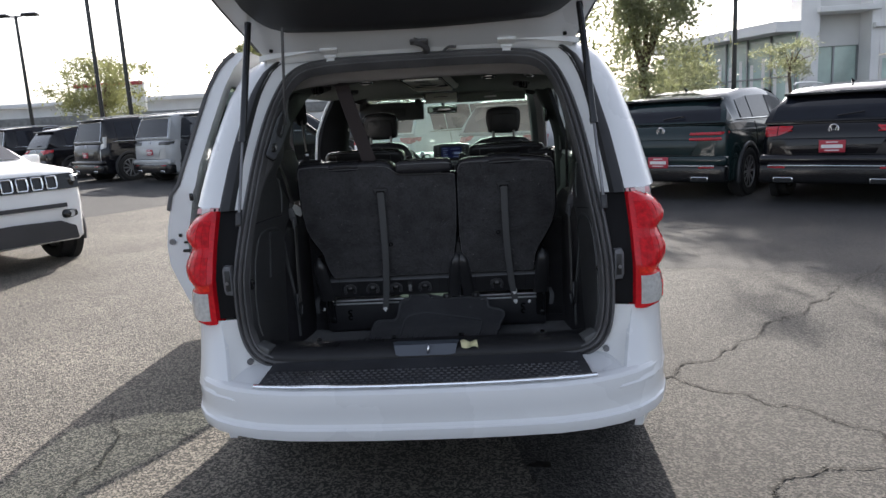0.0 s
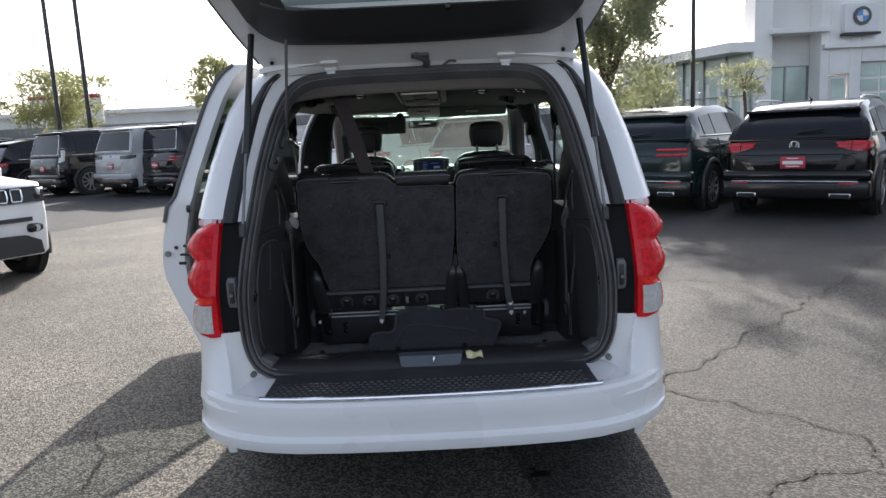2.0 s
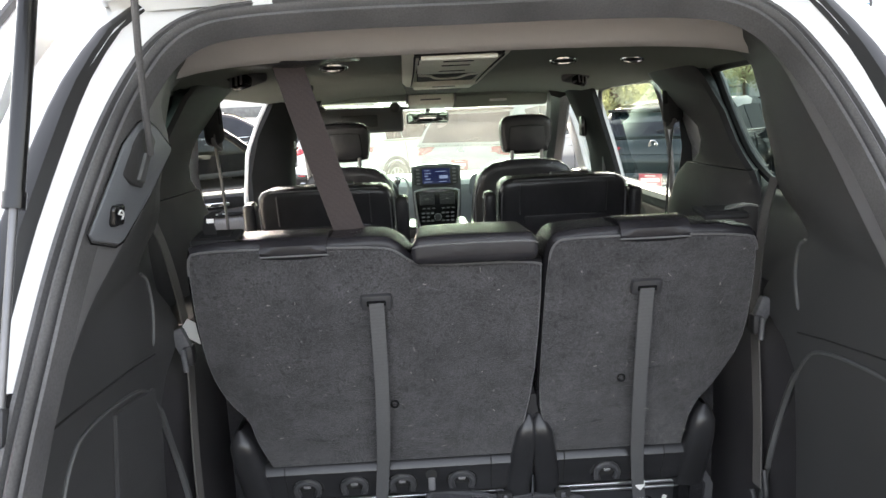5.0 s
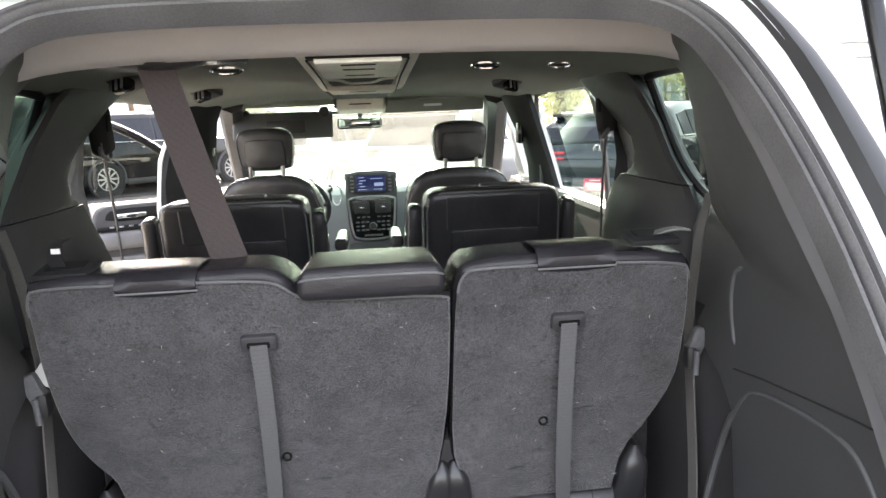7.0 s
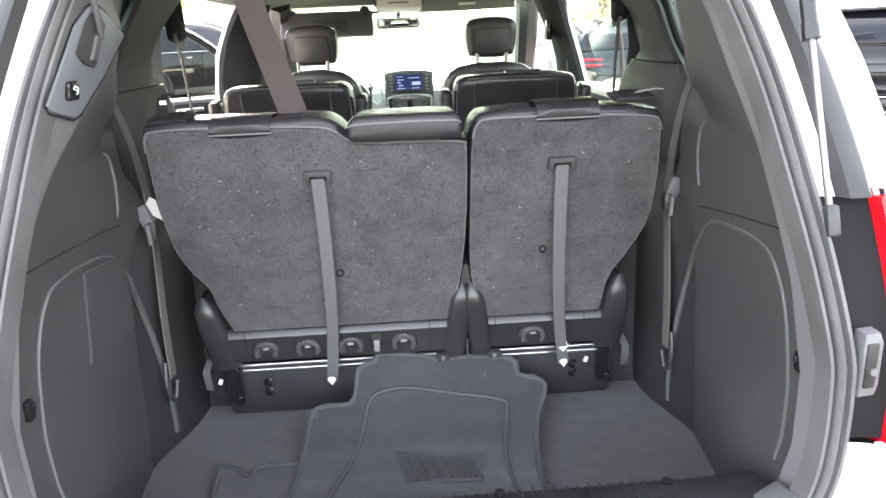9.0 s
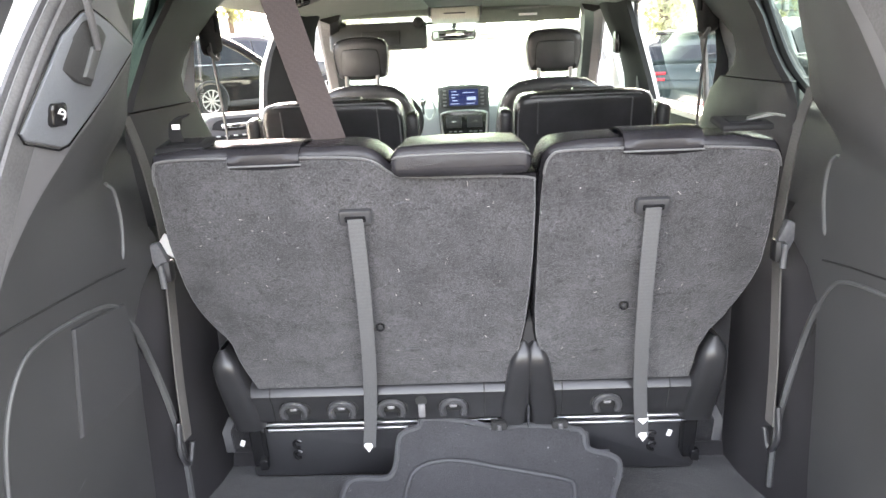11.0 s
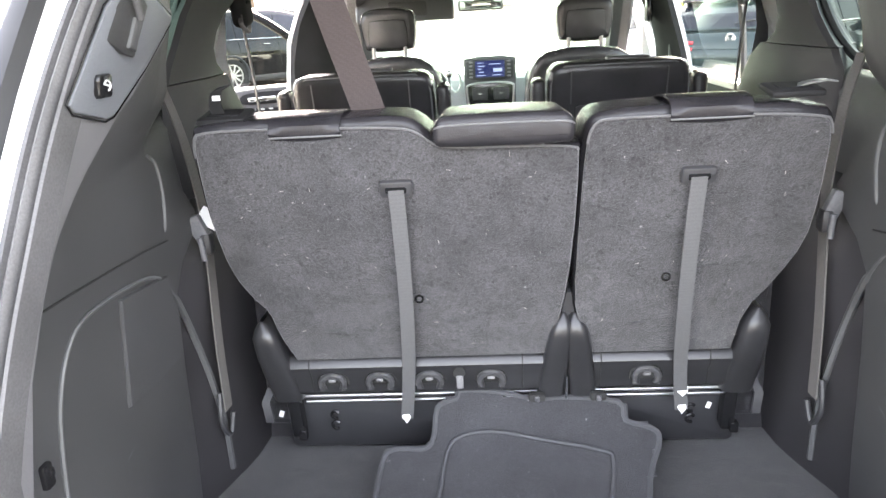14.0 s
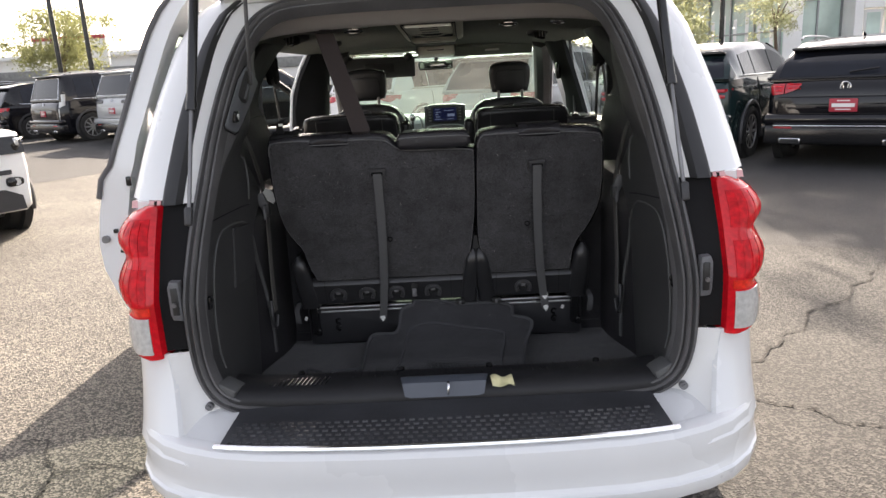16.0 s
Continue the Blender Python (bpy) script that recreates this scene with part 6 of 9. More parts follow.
def middle_seat(x0, x1, label):
    t = thing("middle_row_seat", label, "seat", "middle row seats")

    def pl(u, v, w):
        return (u, 1.66 + (1.26 - v) * 0.22 - w, v)

    bm = bm_new()
    slab(bm, soften([(x0 + 0.02, 0.58), (x1 - 0.02, 0.58), (x1 - 0.004, 0.9), (x1, 1.20), (x1 - 0.010, 1.25), (x1 - 0.05, 1.265), (x0 + 0.05, 1.265), (x0 + 0.010, 1.25), (x0, 1.20), (x0 + 0.004, 0.9)], 1), pl, 0.13, 0.028, 3)
    part("backrest", bm, M_LEATHER, t, "black leather backrest")
    bm = bm_new()
    slab(bm, rounded(x0 + 0.082, x1 - 0.072, 0.90, 1.135, 0.012), pl, 0.138, 0.004, 2)
    part("map_pocket", bm, M_LEATHER, t, "black map pocket")
    for u in (x0 + 0.07, x1 - 0.075):
        bm = bm_new()
        tube(bm, [pl(u, v, 0.1295) for v in (1.14, 1.19, 1.238)], 0.0026, 5)
        part("seam", bm, M_BLACKPLASTIC, t, "dark sewn seam")
    bm = bm_new()
    tube(bm, [pl(u, v, 0.122) for u, v in ((x0 + 0.008, 0.75), (x0 + 0.006, 1.0), (x0 + 0.01, 1.20), (x0 + 0.024, 1.237), (x0 + 0.055, 1.254), (x1 - 0.055, 1.254), (x1 - 0.024, 1.237), (x1 - 0.01, 1.20), (x1 - 0.006, 1.0), (x1 - 0.008, 0.75))], 0.0028, 5)
    part("piping", bm, M_STITCH, t, "thin grey piping")
    bm = bm_new()
    rbox(bm, ((x0 + x1) / 2 + 0.03, 1.60, 1.264), (0.13, 0.05, 0.018), 0.008, 2)
    part("release_handle", bm, M_BLACKPLASTIC, t, "black release handle")
    bm = bm_new()
    rbox(bm, ((x0 + x1) / 2, 1.92, 0.86), (x1 - x0 - 0.02, 0.5, 0.15), 0.05, 3)
    part("cushion", bm, M_LEATHER, t, "black leather cushion")
    for u in (x0 - 0.028, x1 + 0.028):
        bm = bm_new()
        rbox(bm, (u, 1.60, 1.09), (0.042, 0.075, 0.26), 0.016, 3, (8, 0, 0))
        part("armrest", bm, M_LEATHER, t, "folded black armrest")
    bm = bm_new()
    rbox(bm, ((x0 + x1) / 2, 1.9, 0.64), (x1 - x0 - 0.08, 0.45, 0.28), 0.02)
    part("seat_base", bm, M_BLACKPLASTIC, t, "black seat base")


middle_seat(-0.637, -0.190, "black leather second-row seat with a map pocket")
middle_seat(0.158, 0.590, "black leather second-row seat with a map pocket")


def rear_plane(z):
    return 0.516 + 0.33 * (1.14 - z)


def rp(u, v, w):
    """On the reclined back: u across, v height, w out towards the tailgate."""
    return (u, rear_plane(v) - 0.95 * w, v - 0.31 * w)


def rear_seat(sideways, carpet, leather, label):
    t = thing("third_row_seat", label, "seat", "third row seats")
    bm = bm_new()
    slab(bm, soften([(u, v - 0.012 if v > 1.2 else v) for u, v in leather], 1), lambda u, v, w: (u, rear_plane(v) + 0.125 - w, v), 0.125, 0.022, 3)
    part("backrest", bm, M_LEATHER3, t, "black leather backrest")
    bm = bm_new()
    slab(bm, soften(carpet, 1, 0.80), lambda u, v, w: rp(u, v, w + 0.0005 + 0.004 * noise.noise(Vector((u * 9, v * 9, 1.0)))), 0.006, 0.003, 1)
    part("carpet_back", bm, M_CARPET, t, "worn charcoal carpet backing")
    return t


L_CARPET = [(-0.505, 1.252), (-0.518, 1.235), (-0.522, 1.206), (-0.529, 1.11), (-0.527, 1.02), (-0.518, 0.962), (-0.495, 0.915), (-0.470, 0.88), (-0.463, 0.82), (-0.44, 0.752), (0.072, 0.756), (0.10, 0.858), (0.116, 1.012), (0.119, 1.185), (0.112, 1.200), (-0.10, 1.203), (-0.125, 1.214), (-0.148, 1.235), (-0.18, 1.243), (-0.30, 1.247)]
L_LEATHER = [(-0.515, 1.278), (-0.528, 1.25), (-0.534, 1.206), (-0.540, 1.11), (-0.536, 1.02), (-0.526, 0.958), (-0.503, 0.905), (-0.478, 0.87), (-0.470, 0.80), (-0.445, 0.742), (0.080, 0.746), (0.108, 0.858), (0.123, 1.012), (0.126, 1.195), (0.118, 1.216), (-0.09, 1.219), (-0.118, 1.232), (-0.145, 1.265), (-0.18, 1.276), (-0.25, 1.273), (-0.30, 1.278)]
R_CARPET = [(0.128, 1.205), (0.140, 1.235), (0.16, 1.241), (0.30, 1.241), (0.50, 1.232), (0.512, 1.215), (0.518, 1.19), (0.524, 1.09), (0.522, 0.996), (0.488, 0.917), (0.445, 0.85), (0.434, 0.755), (0.165, 0.752), (0.136, 0.82), (0.122, 0.885), (0.124, 1.05)]
R_LEATHER = [(0.120, 1.21), (0.130, 1.252), (0.155, 1.268), (0.30, 1.272), (0.50, 1.262), (0.522, 1.24), (0.528, 1.19), (0.534, 1.09), (0.532, 0.99), (0.497, 0.907), (0.453, 0.842), (0.442, 0.745), (0.158, 0.742), (0.130, 0.82), (0.116, 0.885), (0.118, 1.05)]
seat_l = rear_seat(-1, L_CARPET, L_LEATHER, "wide third-row seat back with worn charcoal carpet and leather top")
seat_r = rear_seat(1, R_CARPET, R_LEATHER, "narrow third-row seat back with worn charcoal carpet and leather top")

for t, x0, x1 in ((seat_l, -0.388, -0.268), (seat_r, 0.257, 0.385)):
    bm = bm_new()
    prof = [(1.238, 0.010), (1.247, 0.012), (1.256, 0.006), (1.266, -0.012), (1.270, -0.04), (1.268, -0.08), (1.262, -0.12)]
    sheet(bm, [[rp(x + 0.002 * math.sin(k * 2.1), v - (0.004 if i in (0, 1) else 0) * math.sin((x - x0) / (x1 - x0) * math.pi), w) if w > 0 else (x, 0.475 - w, v) for k, x in enumerate(span(x0, x1, 9))] for i, (v, w) in enumerate(prof)])
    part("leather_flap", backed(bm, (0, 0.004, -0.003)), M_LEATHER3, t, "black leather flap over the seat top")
    bm = bm_new()
    tube(bm, [rp(x, 1.240, 0.012) for x in span(x0, x1, 7)], 0.0018, 5)
    part("flap_hem", bm, M_STITCH, t)
for t, C in ((seat_l, L_CARPET), (seat_r, R_CARPET)):
    bm = bm_new()
    top = [p for p in soften(C, 2, 0.80) if p[1] > 1.19]
    top.sort()
    tube(bm, [rp(u, v + 0.003, 0.0055) for u, v in top], 0.0021, 6)
    part("stitching", bm, M_STITCH, t, "grey piping along the leather edge")
for t, u, v in ((seat_l, -0.172, 0.905), (seat_r, 0.286, 0.938)):
    bm = bm_new()
    cc = Vector(rp(u, v, 0.010))
    tube(bm, [cc + Vector((0.007 * math.cos(a), -0.001, 0.007 * math.sin(a))) for a in span(0, 2 * math.pi, 13)[:-1]], 0.0022, 6, closed=True)
    part("carpet_eyelet", bm, M_GLOSSBLACK, t, "small black eyelet in the carpet")
# folded centre headrest
bm = bm_new()
slab(bm, soften([(-0.118, 1.214), (-0.104, 1.208), (0.094, 1.208), (0.106, 1.214), (0.110, 1.232), (0.102, 1.255), (0.085, 1.262), (-0.097, 1.262), (-0.114, 1.255), (-0.121, 1.232)], 1), lambda u, v, w: (u * (1.0 if w > 0.1 else 0.96), 0.625 - w, v - 0.004 * (0.167 - w) / 0.167), 0.167, 0.014, 4)
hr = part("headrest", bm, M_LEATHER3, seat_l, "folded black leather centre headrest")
bm = bm_new()
tube(bm, smooth_path([(-0.118, 0.475, 1.236), (-0.112, 0.4605, 1.2425), (-0.09, 0.458, 1.2455), (-0.006, 0.457, 1.2465), (0.08, 0.458, 1.2455), (0.101, 0.4605, 1.2425), (0.107, 0.475, 1.236)], 4), 0.0018, 6)
part("headrest_piping", bm, M_STITCH, hr)
for k in (-1, 1):
    bm = bm_new()
    cyl(bm, (-0.005 + k * 0.055, 0.52, 1.185), (-0.005 + k * 0.055, 0.495, 1.213), 0.012, 12)
    part("headrest_guide", bm, M_BLACKPLASTIC, hr)
# release bezels and pull tabs
for t, x, sgn in ((seat_l, -0.475, -1), (seat_r, 0.462, 1)):
    bm = bm_new()
    rbox(bm, (x, 0.53, 1.268), (0.085, 0.07, 0.012), 0.006, 2, (8, 0, 0))
    part("release_bezel", bm, M_BPILLAR, t, "black release bezel")
    bm = bm_new()
    rbox(bm, (x, 0.53, 1.274), (0.055, 0.040, 0.004), 0.002, 1, (8, 0, 0))
    part("bezel_recess", bm, M_LINING, t)
    bm = bm_new()
    if sgn < 0:
        ribbon(bm, [(x - 0.01, 0.525, 1.272), (x - 0.012, 0.518, 1.29), (x - 0.004, 0.51, 1.312), (x + 0.012, 0.505, 1.320)], (1, 0, 0.2), 0.022)
    else:
        ribbon(bm, [(x, 0.53, 1.272), (x + 0.025, 0.525, 1.279), (x + 0.045, 0.52, 1.282), (x + 0.062, 0.52, 1.279)], (0, 1, 0), 0.024)
    tab = part("pull_tab", bm, M_BPILLAR if sgn < 0 else M_TRIM2, t, "dark webbing pull tab")
    if sgn < 0:
        bm = bm_new()
        rbox(bm, (x - 0.004, 0.5075, 1.302), (0.013, 0.002, 0.008), 0)
        part("tab_label", bm, M_WHITETAG, tab, "white arrow label")
# tether straps
for t, a, b in ((seat_l, (-0.19, 1.14), (-0.226, 0.60)), (seat_r, (0.315, 1.142), (0.353, 0.612))):
    bm = bm_new()
    slab(bm, rounded(a[0] - 0.029, a[0] + 0.029, a[1] - 0.015, a[1] + 0.014, 0.006), lambda u, v, w: rp(u, v, w + 0.005), 0.011, 0.004, 2)
    bz = part("strap_bezel", bm, M_BLACKPLASTIC, t, "black strap bezel")
    bm = bm_new()
    slab(bm, rounded(a[0] - 0.018, a[0] + 0.018, a[1] - 0.006, a[1] + 0.005, 0.003), lambda u, v, w: rp(u, v, w + 0.0165), 0.001)
    part("strap_slot", bm, M_GLOSSBLACK, bz)
    bm = bm_new()
    pts = [rp(a[0] + (b[0] - a[0]) * k * k * (0.6 + 0.4 * k), a[1] + (b[1] - a[1]) * k, 0.016 + 0.014 * math.sin(math.pi * k) + (0.012 if k > 0.8 else 0) * (k - 0.8) * 5) for k in span(0, 1, 15)]
    ribbon(bm, pts, (1, 0.0, 0.04), 0.027)
    st = part("tether_strap", bm, M_STRAP, t, "grey webbing tether strap")
    bm = bm_new()
    e = Vector(pts[-1])
    slab(bm, [(e.x - 0.010, e.z + 0.008), (e.x - 0.005, e.z + 0.018), (e.x + 0.006, e.z + 0.018), (e.x + 0.009, e.z + 0.006), (e.x, e.z - 0.008)], lambda u, v, w: (u, e.y - 0.004 - w, v), 0.002)
    part("strap_label", bm, M_WHITETAG, st, "white arrow tag")
bm = bm_new()
slab(bm, [(0.338, 0.655), (0.346, 0.672), (0.358, 0.670), (0.360, 0.655), (0.349, 0.643)], lambda u, v, w: (u, 0.648 - w, v), 0.002)
part("strap_label", bm, M_WHITETAG, seat_r, "white arrow tag")
# lower plastic, hooks, recliner covers
for t, x0, x1, rings in ((seat_l, -0.462, 0.098, (-0.372, -0.272, -0.169, -0.041)), (seat_r, 0.136, 0.452, (0.273,))):
    bm = bm_new()
    prof = [(0.752, 0.680), (0.757, 0.662), (0.755, 0.648), (0.746, 0.637), (0.734, 0.633), (0.722, 0.638), (0.712, 0.644), (0.690, 0.650), (0.668, 0.655), (0.660, 0.662), (0.657, 0.685)]
    sheet(bm, [[(x, y, z) for z, y in prof] for x in (x0, x0 + 0.004, (x0 + x1) / 2, x1 - 0.004, x1)])
    lp = part("hook_panel", bm, M_MOULDING, t, "glossy black moulded panel with bag hooks")
    for x in (x0 + 0.045, x1 - 0.075 if x0 < 0 else x1 - 0.055):
        bm = bm_new()
        tube(bm, [(x, y - 0.0005, z) for z, y in prof[1:9]], 0.0012, 5)
        part("panel_seam", bm, M_TYRE, lp, "dark seam across the panel")
    for x in rings:
        bm = bm_new()
        slab(bm, [(x + 0.034 * math.sin(a), 0.695 + 0.027 * math.cos(a)) for a in span(-1.9, 1.9, 15)], lambda u, v, w: (u, 0.655 + (0.70 - v) * 0.2 - w, v), 0.012, 0.002, 1)
        hk_ = part("bag_hook", bm, M_TYRE, lp, "black bag hook in a dark recess")
        bm = bm_new()
        arch = [(x + 0.0235 * math.sin(a), 0.634 + 0.006 * (abs(a) / 2.2), 0.696 + 0.020 * math.cos(a)) for a in span(-2.2, 2.2, 15)]
        arch = [(arch[0][0] - 0.008, 0.641, arch[0][2] - 0.003)] + arch + [(arch[-1][0] + 0.008, 0.641, arch[-1][2] - 0.003)]
        tube(bm, arch, [0.0045] + [0.0072] * 15 + [0.0045], 8)
        part("hook_arch", bm, M_HOOK, hk_, "horseshoe-shaped hook")
        bm = bm_new()
        rbox(bm, (x, 0.638, 0.703), (0.016, 0.008, 0.008), 0.003, 2)
        part("hook_peg", bm, M_BAND, hk_)
bm = bm_new()
cyl(bm, (-0.106, 0.652, 0.716), (-0.106, 0.634, 0.716), 0.013, 14)
rb_ = part("release_knob", bm, M_TYRE, seat_l, "black release knob")
bm = bm_new()
rbox(bm, (-0.106, 0.636, 0.695), (0.015, 0.010, 0.030), 0.003)
part("release_pull", bm, M_BAND, rb_, "grey release pull")
for t, x, w, lean in ((seat_l, -0.478, 0.064, -0.020), (seat_l, 0.082, 0.056, 0.022), (seat_r, 0.148, 0.056, -0.022), (seat_r, 0.464, 0.064, 0.012)):
    bm = bm_new()
    rows = []
    for z in (0.645, 0.670, 0.70, 0.74, 0.77, 0.795, 0.815, 0.830, 0.840, 0.846, 0.849):
        k = max(0.0, (z - 0.66) / 0.19)
        hw = w / 2 * (1 - 0.30 * k * k) * math.sqrt(max(0.04, min(1.0, (0.850 - z) / 0.030)))
        c = x + lean * k
        yf = lerp([(0.64, 0.655), (0.66, 0.650), (0.70, 0.632), (0.78, 0.604), (0.82, 0.600), (0.85, 0.618)], z)
        rows.append([(c - hw, 0.74, z)] + [(c + hw * math.sin(a), yf + 0.020 * (1 - math.cos(a)) ** 1.5, z) for a in span(-math.pi / 2, math.pi / 2, 11)] + [(c + hw, 0.74, z)])
    sheet(bm, rows)
    part("recliner_cover", bm, M_MOULDING, t, "glossy black moulded recliner cover")
for t, x in ((seat_l, 0.052), (seat_r, 0.178)):
    bm = bm_new()
    rbox(bm, (x, 0.648, 0.650), (0.034, 0.02, 0.018), 0.005, 2)
    br_ = part("latch_window", bm, M_TYRE, t, "dark latch window below the cover")
    bm = bm_new()
    rbox(bm, (x, 0.636, 0.650), (0.010, 0.006, 0.012), 0.002, 1)
    part("latch_pin", bm, M_STEEL, br_)
# wrinkles and lint on the carpet
for t, C, seed in ((seat_l, L_CARPET, 3), (seat_r, R_CARPET, 8)):
    rnd = random.Random(seed)
    lo, hi = min(p[0] for p in C) + 0.05, max(p[0] for p in C) - 0.05
    for k in range(11 if t is seat_l else 7):
        u, v = rnd.uniform(lo, hi), rnd.uniform(0.82, 1.18)
        if abs(u) > 0.43 and v < 0.97:
            u *= 0.8
        l, bend, tilt = rnd.uniform(0.012, 0.030), rnd.uniform(-0.004, 0.006), rnd.uniform(-0.25, 0.25)
        bm = bm_new()
        tube(bm, [rp(u + l * q, v + bend * (1 - q * q) + tilt * l * q, 0.0052) for q in span(-1, 1, 9)], [0.0004, 0.0020, 0.0034, 0.0043, 0.0047, 0.0043, 0.0034, 0.0020, 0.0004], 6)
        part("wrinkle", bm, M_CARPET, t)
    bm = bm_new()
    for k in range(46 if t is seat_l else 28):
        u, v = rnd.uniform(lo, hi), rnd.uniform(0.78, 1.2)
        a = rnd.uniform(0, 3.14)
        l = rnd.uniform(0.0012, 0.0040)
        tube(bm, [rp(u - l * math.cos(a), v - l * math.sin(a), 0.0075), rp(u + l * math.cos(a), v + l * math.sin(a), 0.0075)], rnd.uniform(0.0004, 0.0008), 4)
    tagged(part("lint", bm, M_LINT, t), "pale lint caught in the carpet", "", "", "stuff")
for t, x0, x1 in ((seat_l, -0.50, 0.10), (seat_r, 0.128, 0.48)):
    bm = bm_new()
    rbox(bm, ((x0 + x1) / 2, 1.01, 0.72), (x1 - x0, 0.44, 0.18), 0.05, 3)
    part("cushion", bm, M_LEATHER, t, "black leather cushion")
for t, x0, x1 in ((seat_l, -0.505, 0.10), (seat_r, 0.13, 0.49)):
    bm = bm_new()
    slab(bm, rounded(x0, x1, 0.478, 0.625, 0.012), lambda u, v, w: (u, 0.76 + (0.55 - v) * 0.15 - w, v), 0.03, 0.006, 2)
    part("seat_base", bm, M_BLACKPLASTIC, t, "black seat base cover")
    bm = bm_new()
    cyl(bm, (x0 + 0.05, 0.708, 0.630), (x1 - 0.03, 0.708, 0.630), 0.005, 10)
    part("base_bar", bm, M_ALLOY, t, "bright steel bar")
    bm = bm_new()
    cyl(bm, (x0 + 0.05, 0.716, 0.612), (x1 - 0.03, 0.716, 0.612), 0.0045, 10)
    part("base_bar", bm, M_ALLOY, t, "bright steel bar")
    for x in ((x0 + 0.03, x0 + 0.11) if x0 < 0 else (x1 - 0.03, x1 - 0.10)):
        bm = bm_new()
        if abs(x) > 0.42:
            rbox(bm, (x, 0.70, 0.60), (0.028, 0.035, 0.13), 0.006, 2, (8, 0, 0))
            rbox(bm, (x + 0.012, 0.69, 0.545), (0.018, 0.02, 0.025), 0.004, 2)
        else:
            for z in (0.572, 0.546):
                tube(bm, [(x + 0.009 * math.cos(a), 0.722, z + 0.009 * math.sin(a)) for a in span(0.6, 5.2, 10)], 0.004, 6)
        part("base_bracket", bm, M_GLOSSBLACK, t, "black bracket with bolts")
for t, x, z in ((seat_l, -0.462, 0.64), (seat_l, -0.505, 0.60), (seat_r, 0.415, 0.60)):
    bm = bm_new()
    rbox(bm, (x, 0.684, z), (0.010, 0.003, 0.015), 0.001, 1, (0, 20, 0))
    part("bracket_label", bm, M_WHITETAG, t, "small white tag")
# black box added to fill the gap between the two seat backs
bm = bm_new()
rbox(bm, (0.114, 0.70, 0.70), (0.05, 0.06, 0.42), 0.01, 2, (16, 0, 0))
part("gap_cover", bm, M_BLACKPLASTIC, seat_l, "black box filling the gap between the seat backs")
bm = bm_new()
cyl(bm, (0.113, 0.655, 0.64), (0.113, 0.64, 0.70), 0.003, 8)
part("gap_pin", bm, M_CHROME, seat_l, "bright cable end")
# end straps of the base
for x, sx in ((-0.525, -1), (0.505, 1)):
    bm = bm_new()
    ribbon(bm, [(x, 0.70, 0.655), (x + sx * 0.01, 0.68, 0.63), (x + sx * 0.004, 0.675, 0.585)], (1, 0, 0), 0.018, 0.003)
    part("base_loop", bm, M_BLACKPLASTIC, seat_l if sx < 0 else seat_r, "black webbing loop")

# ---- seat belts ----
def belt(name, pts, side, w, label, m=None, n=4):
    t = thing(name, label, "seat belt", "seat belts")
    bm = bm_new()
    ribbon(bm, smooth_path(pts, n), side, w)
    part("webbing", bm, m or M_BELT, t, "taupe belt webbing")
    return t


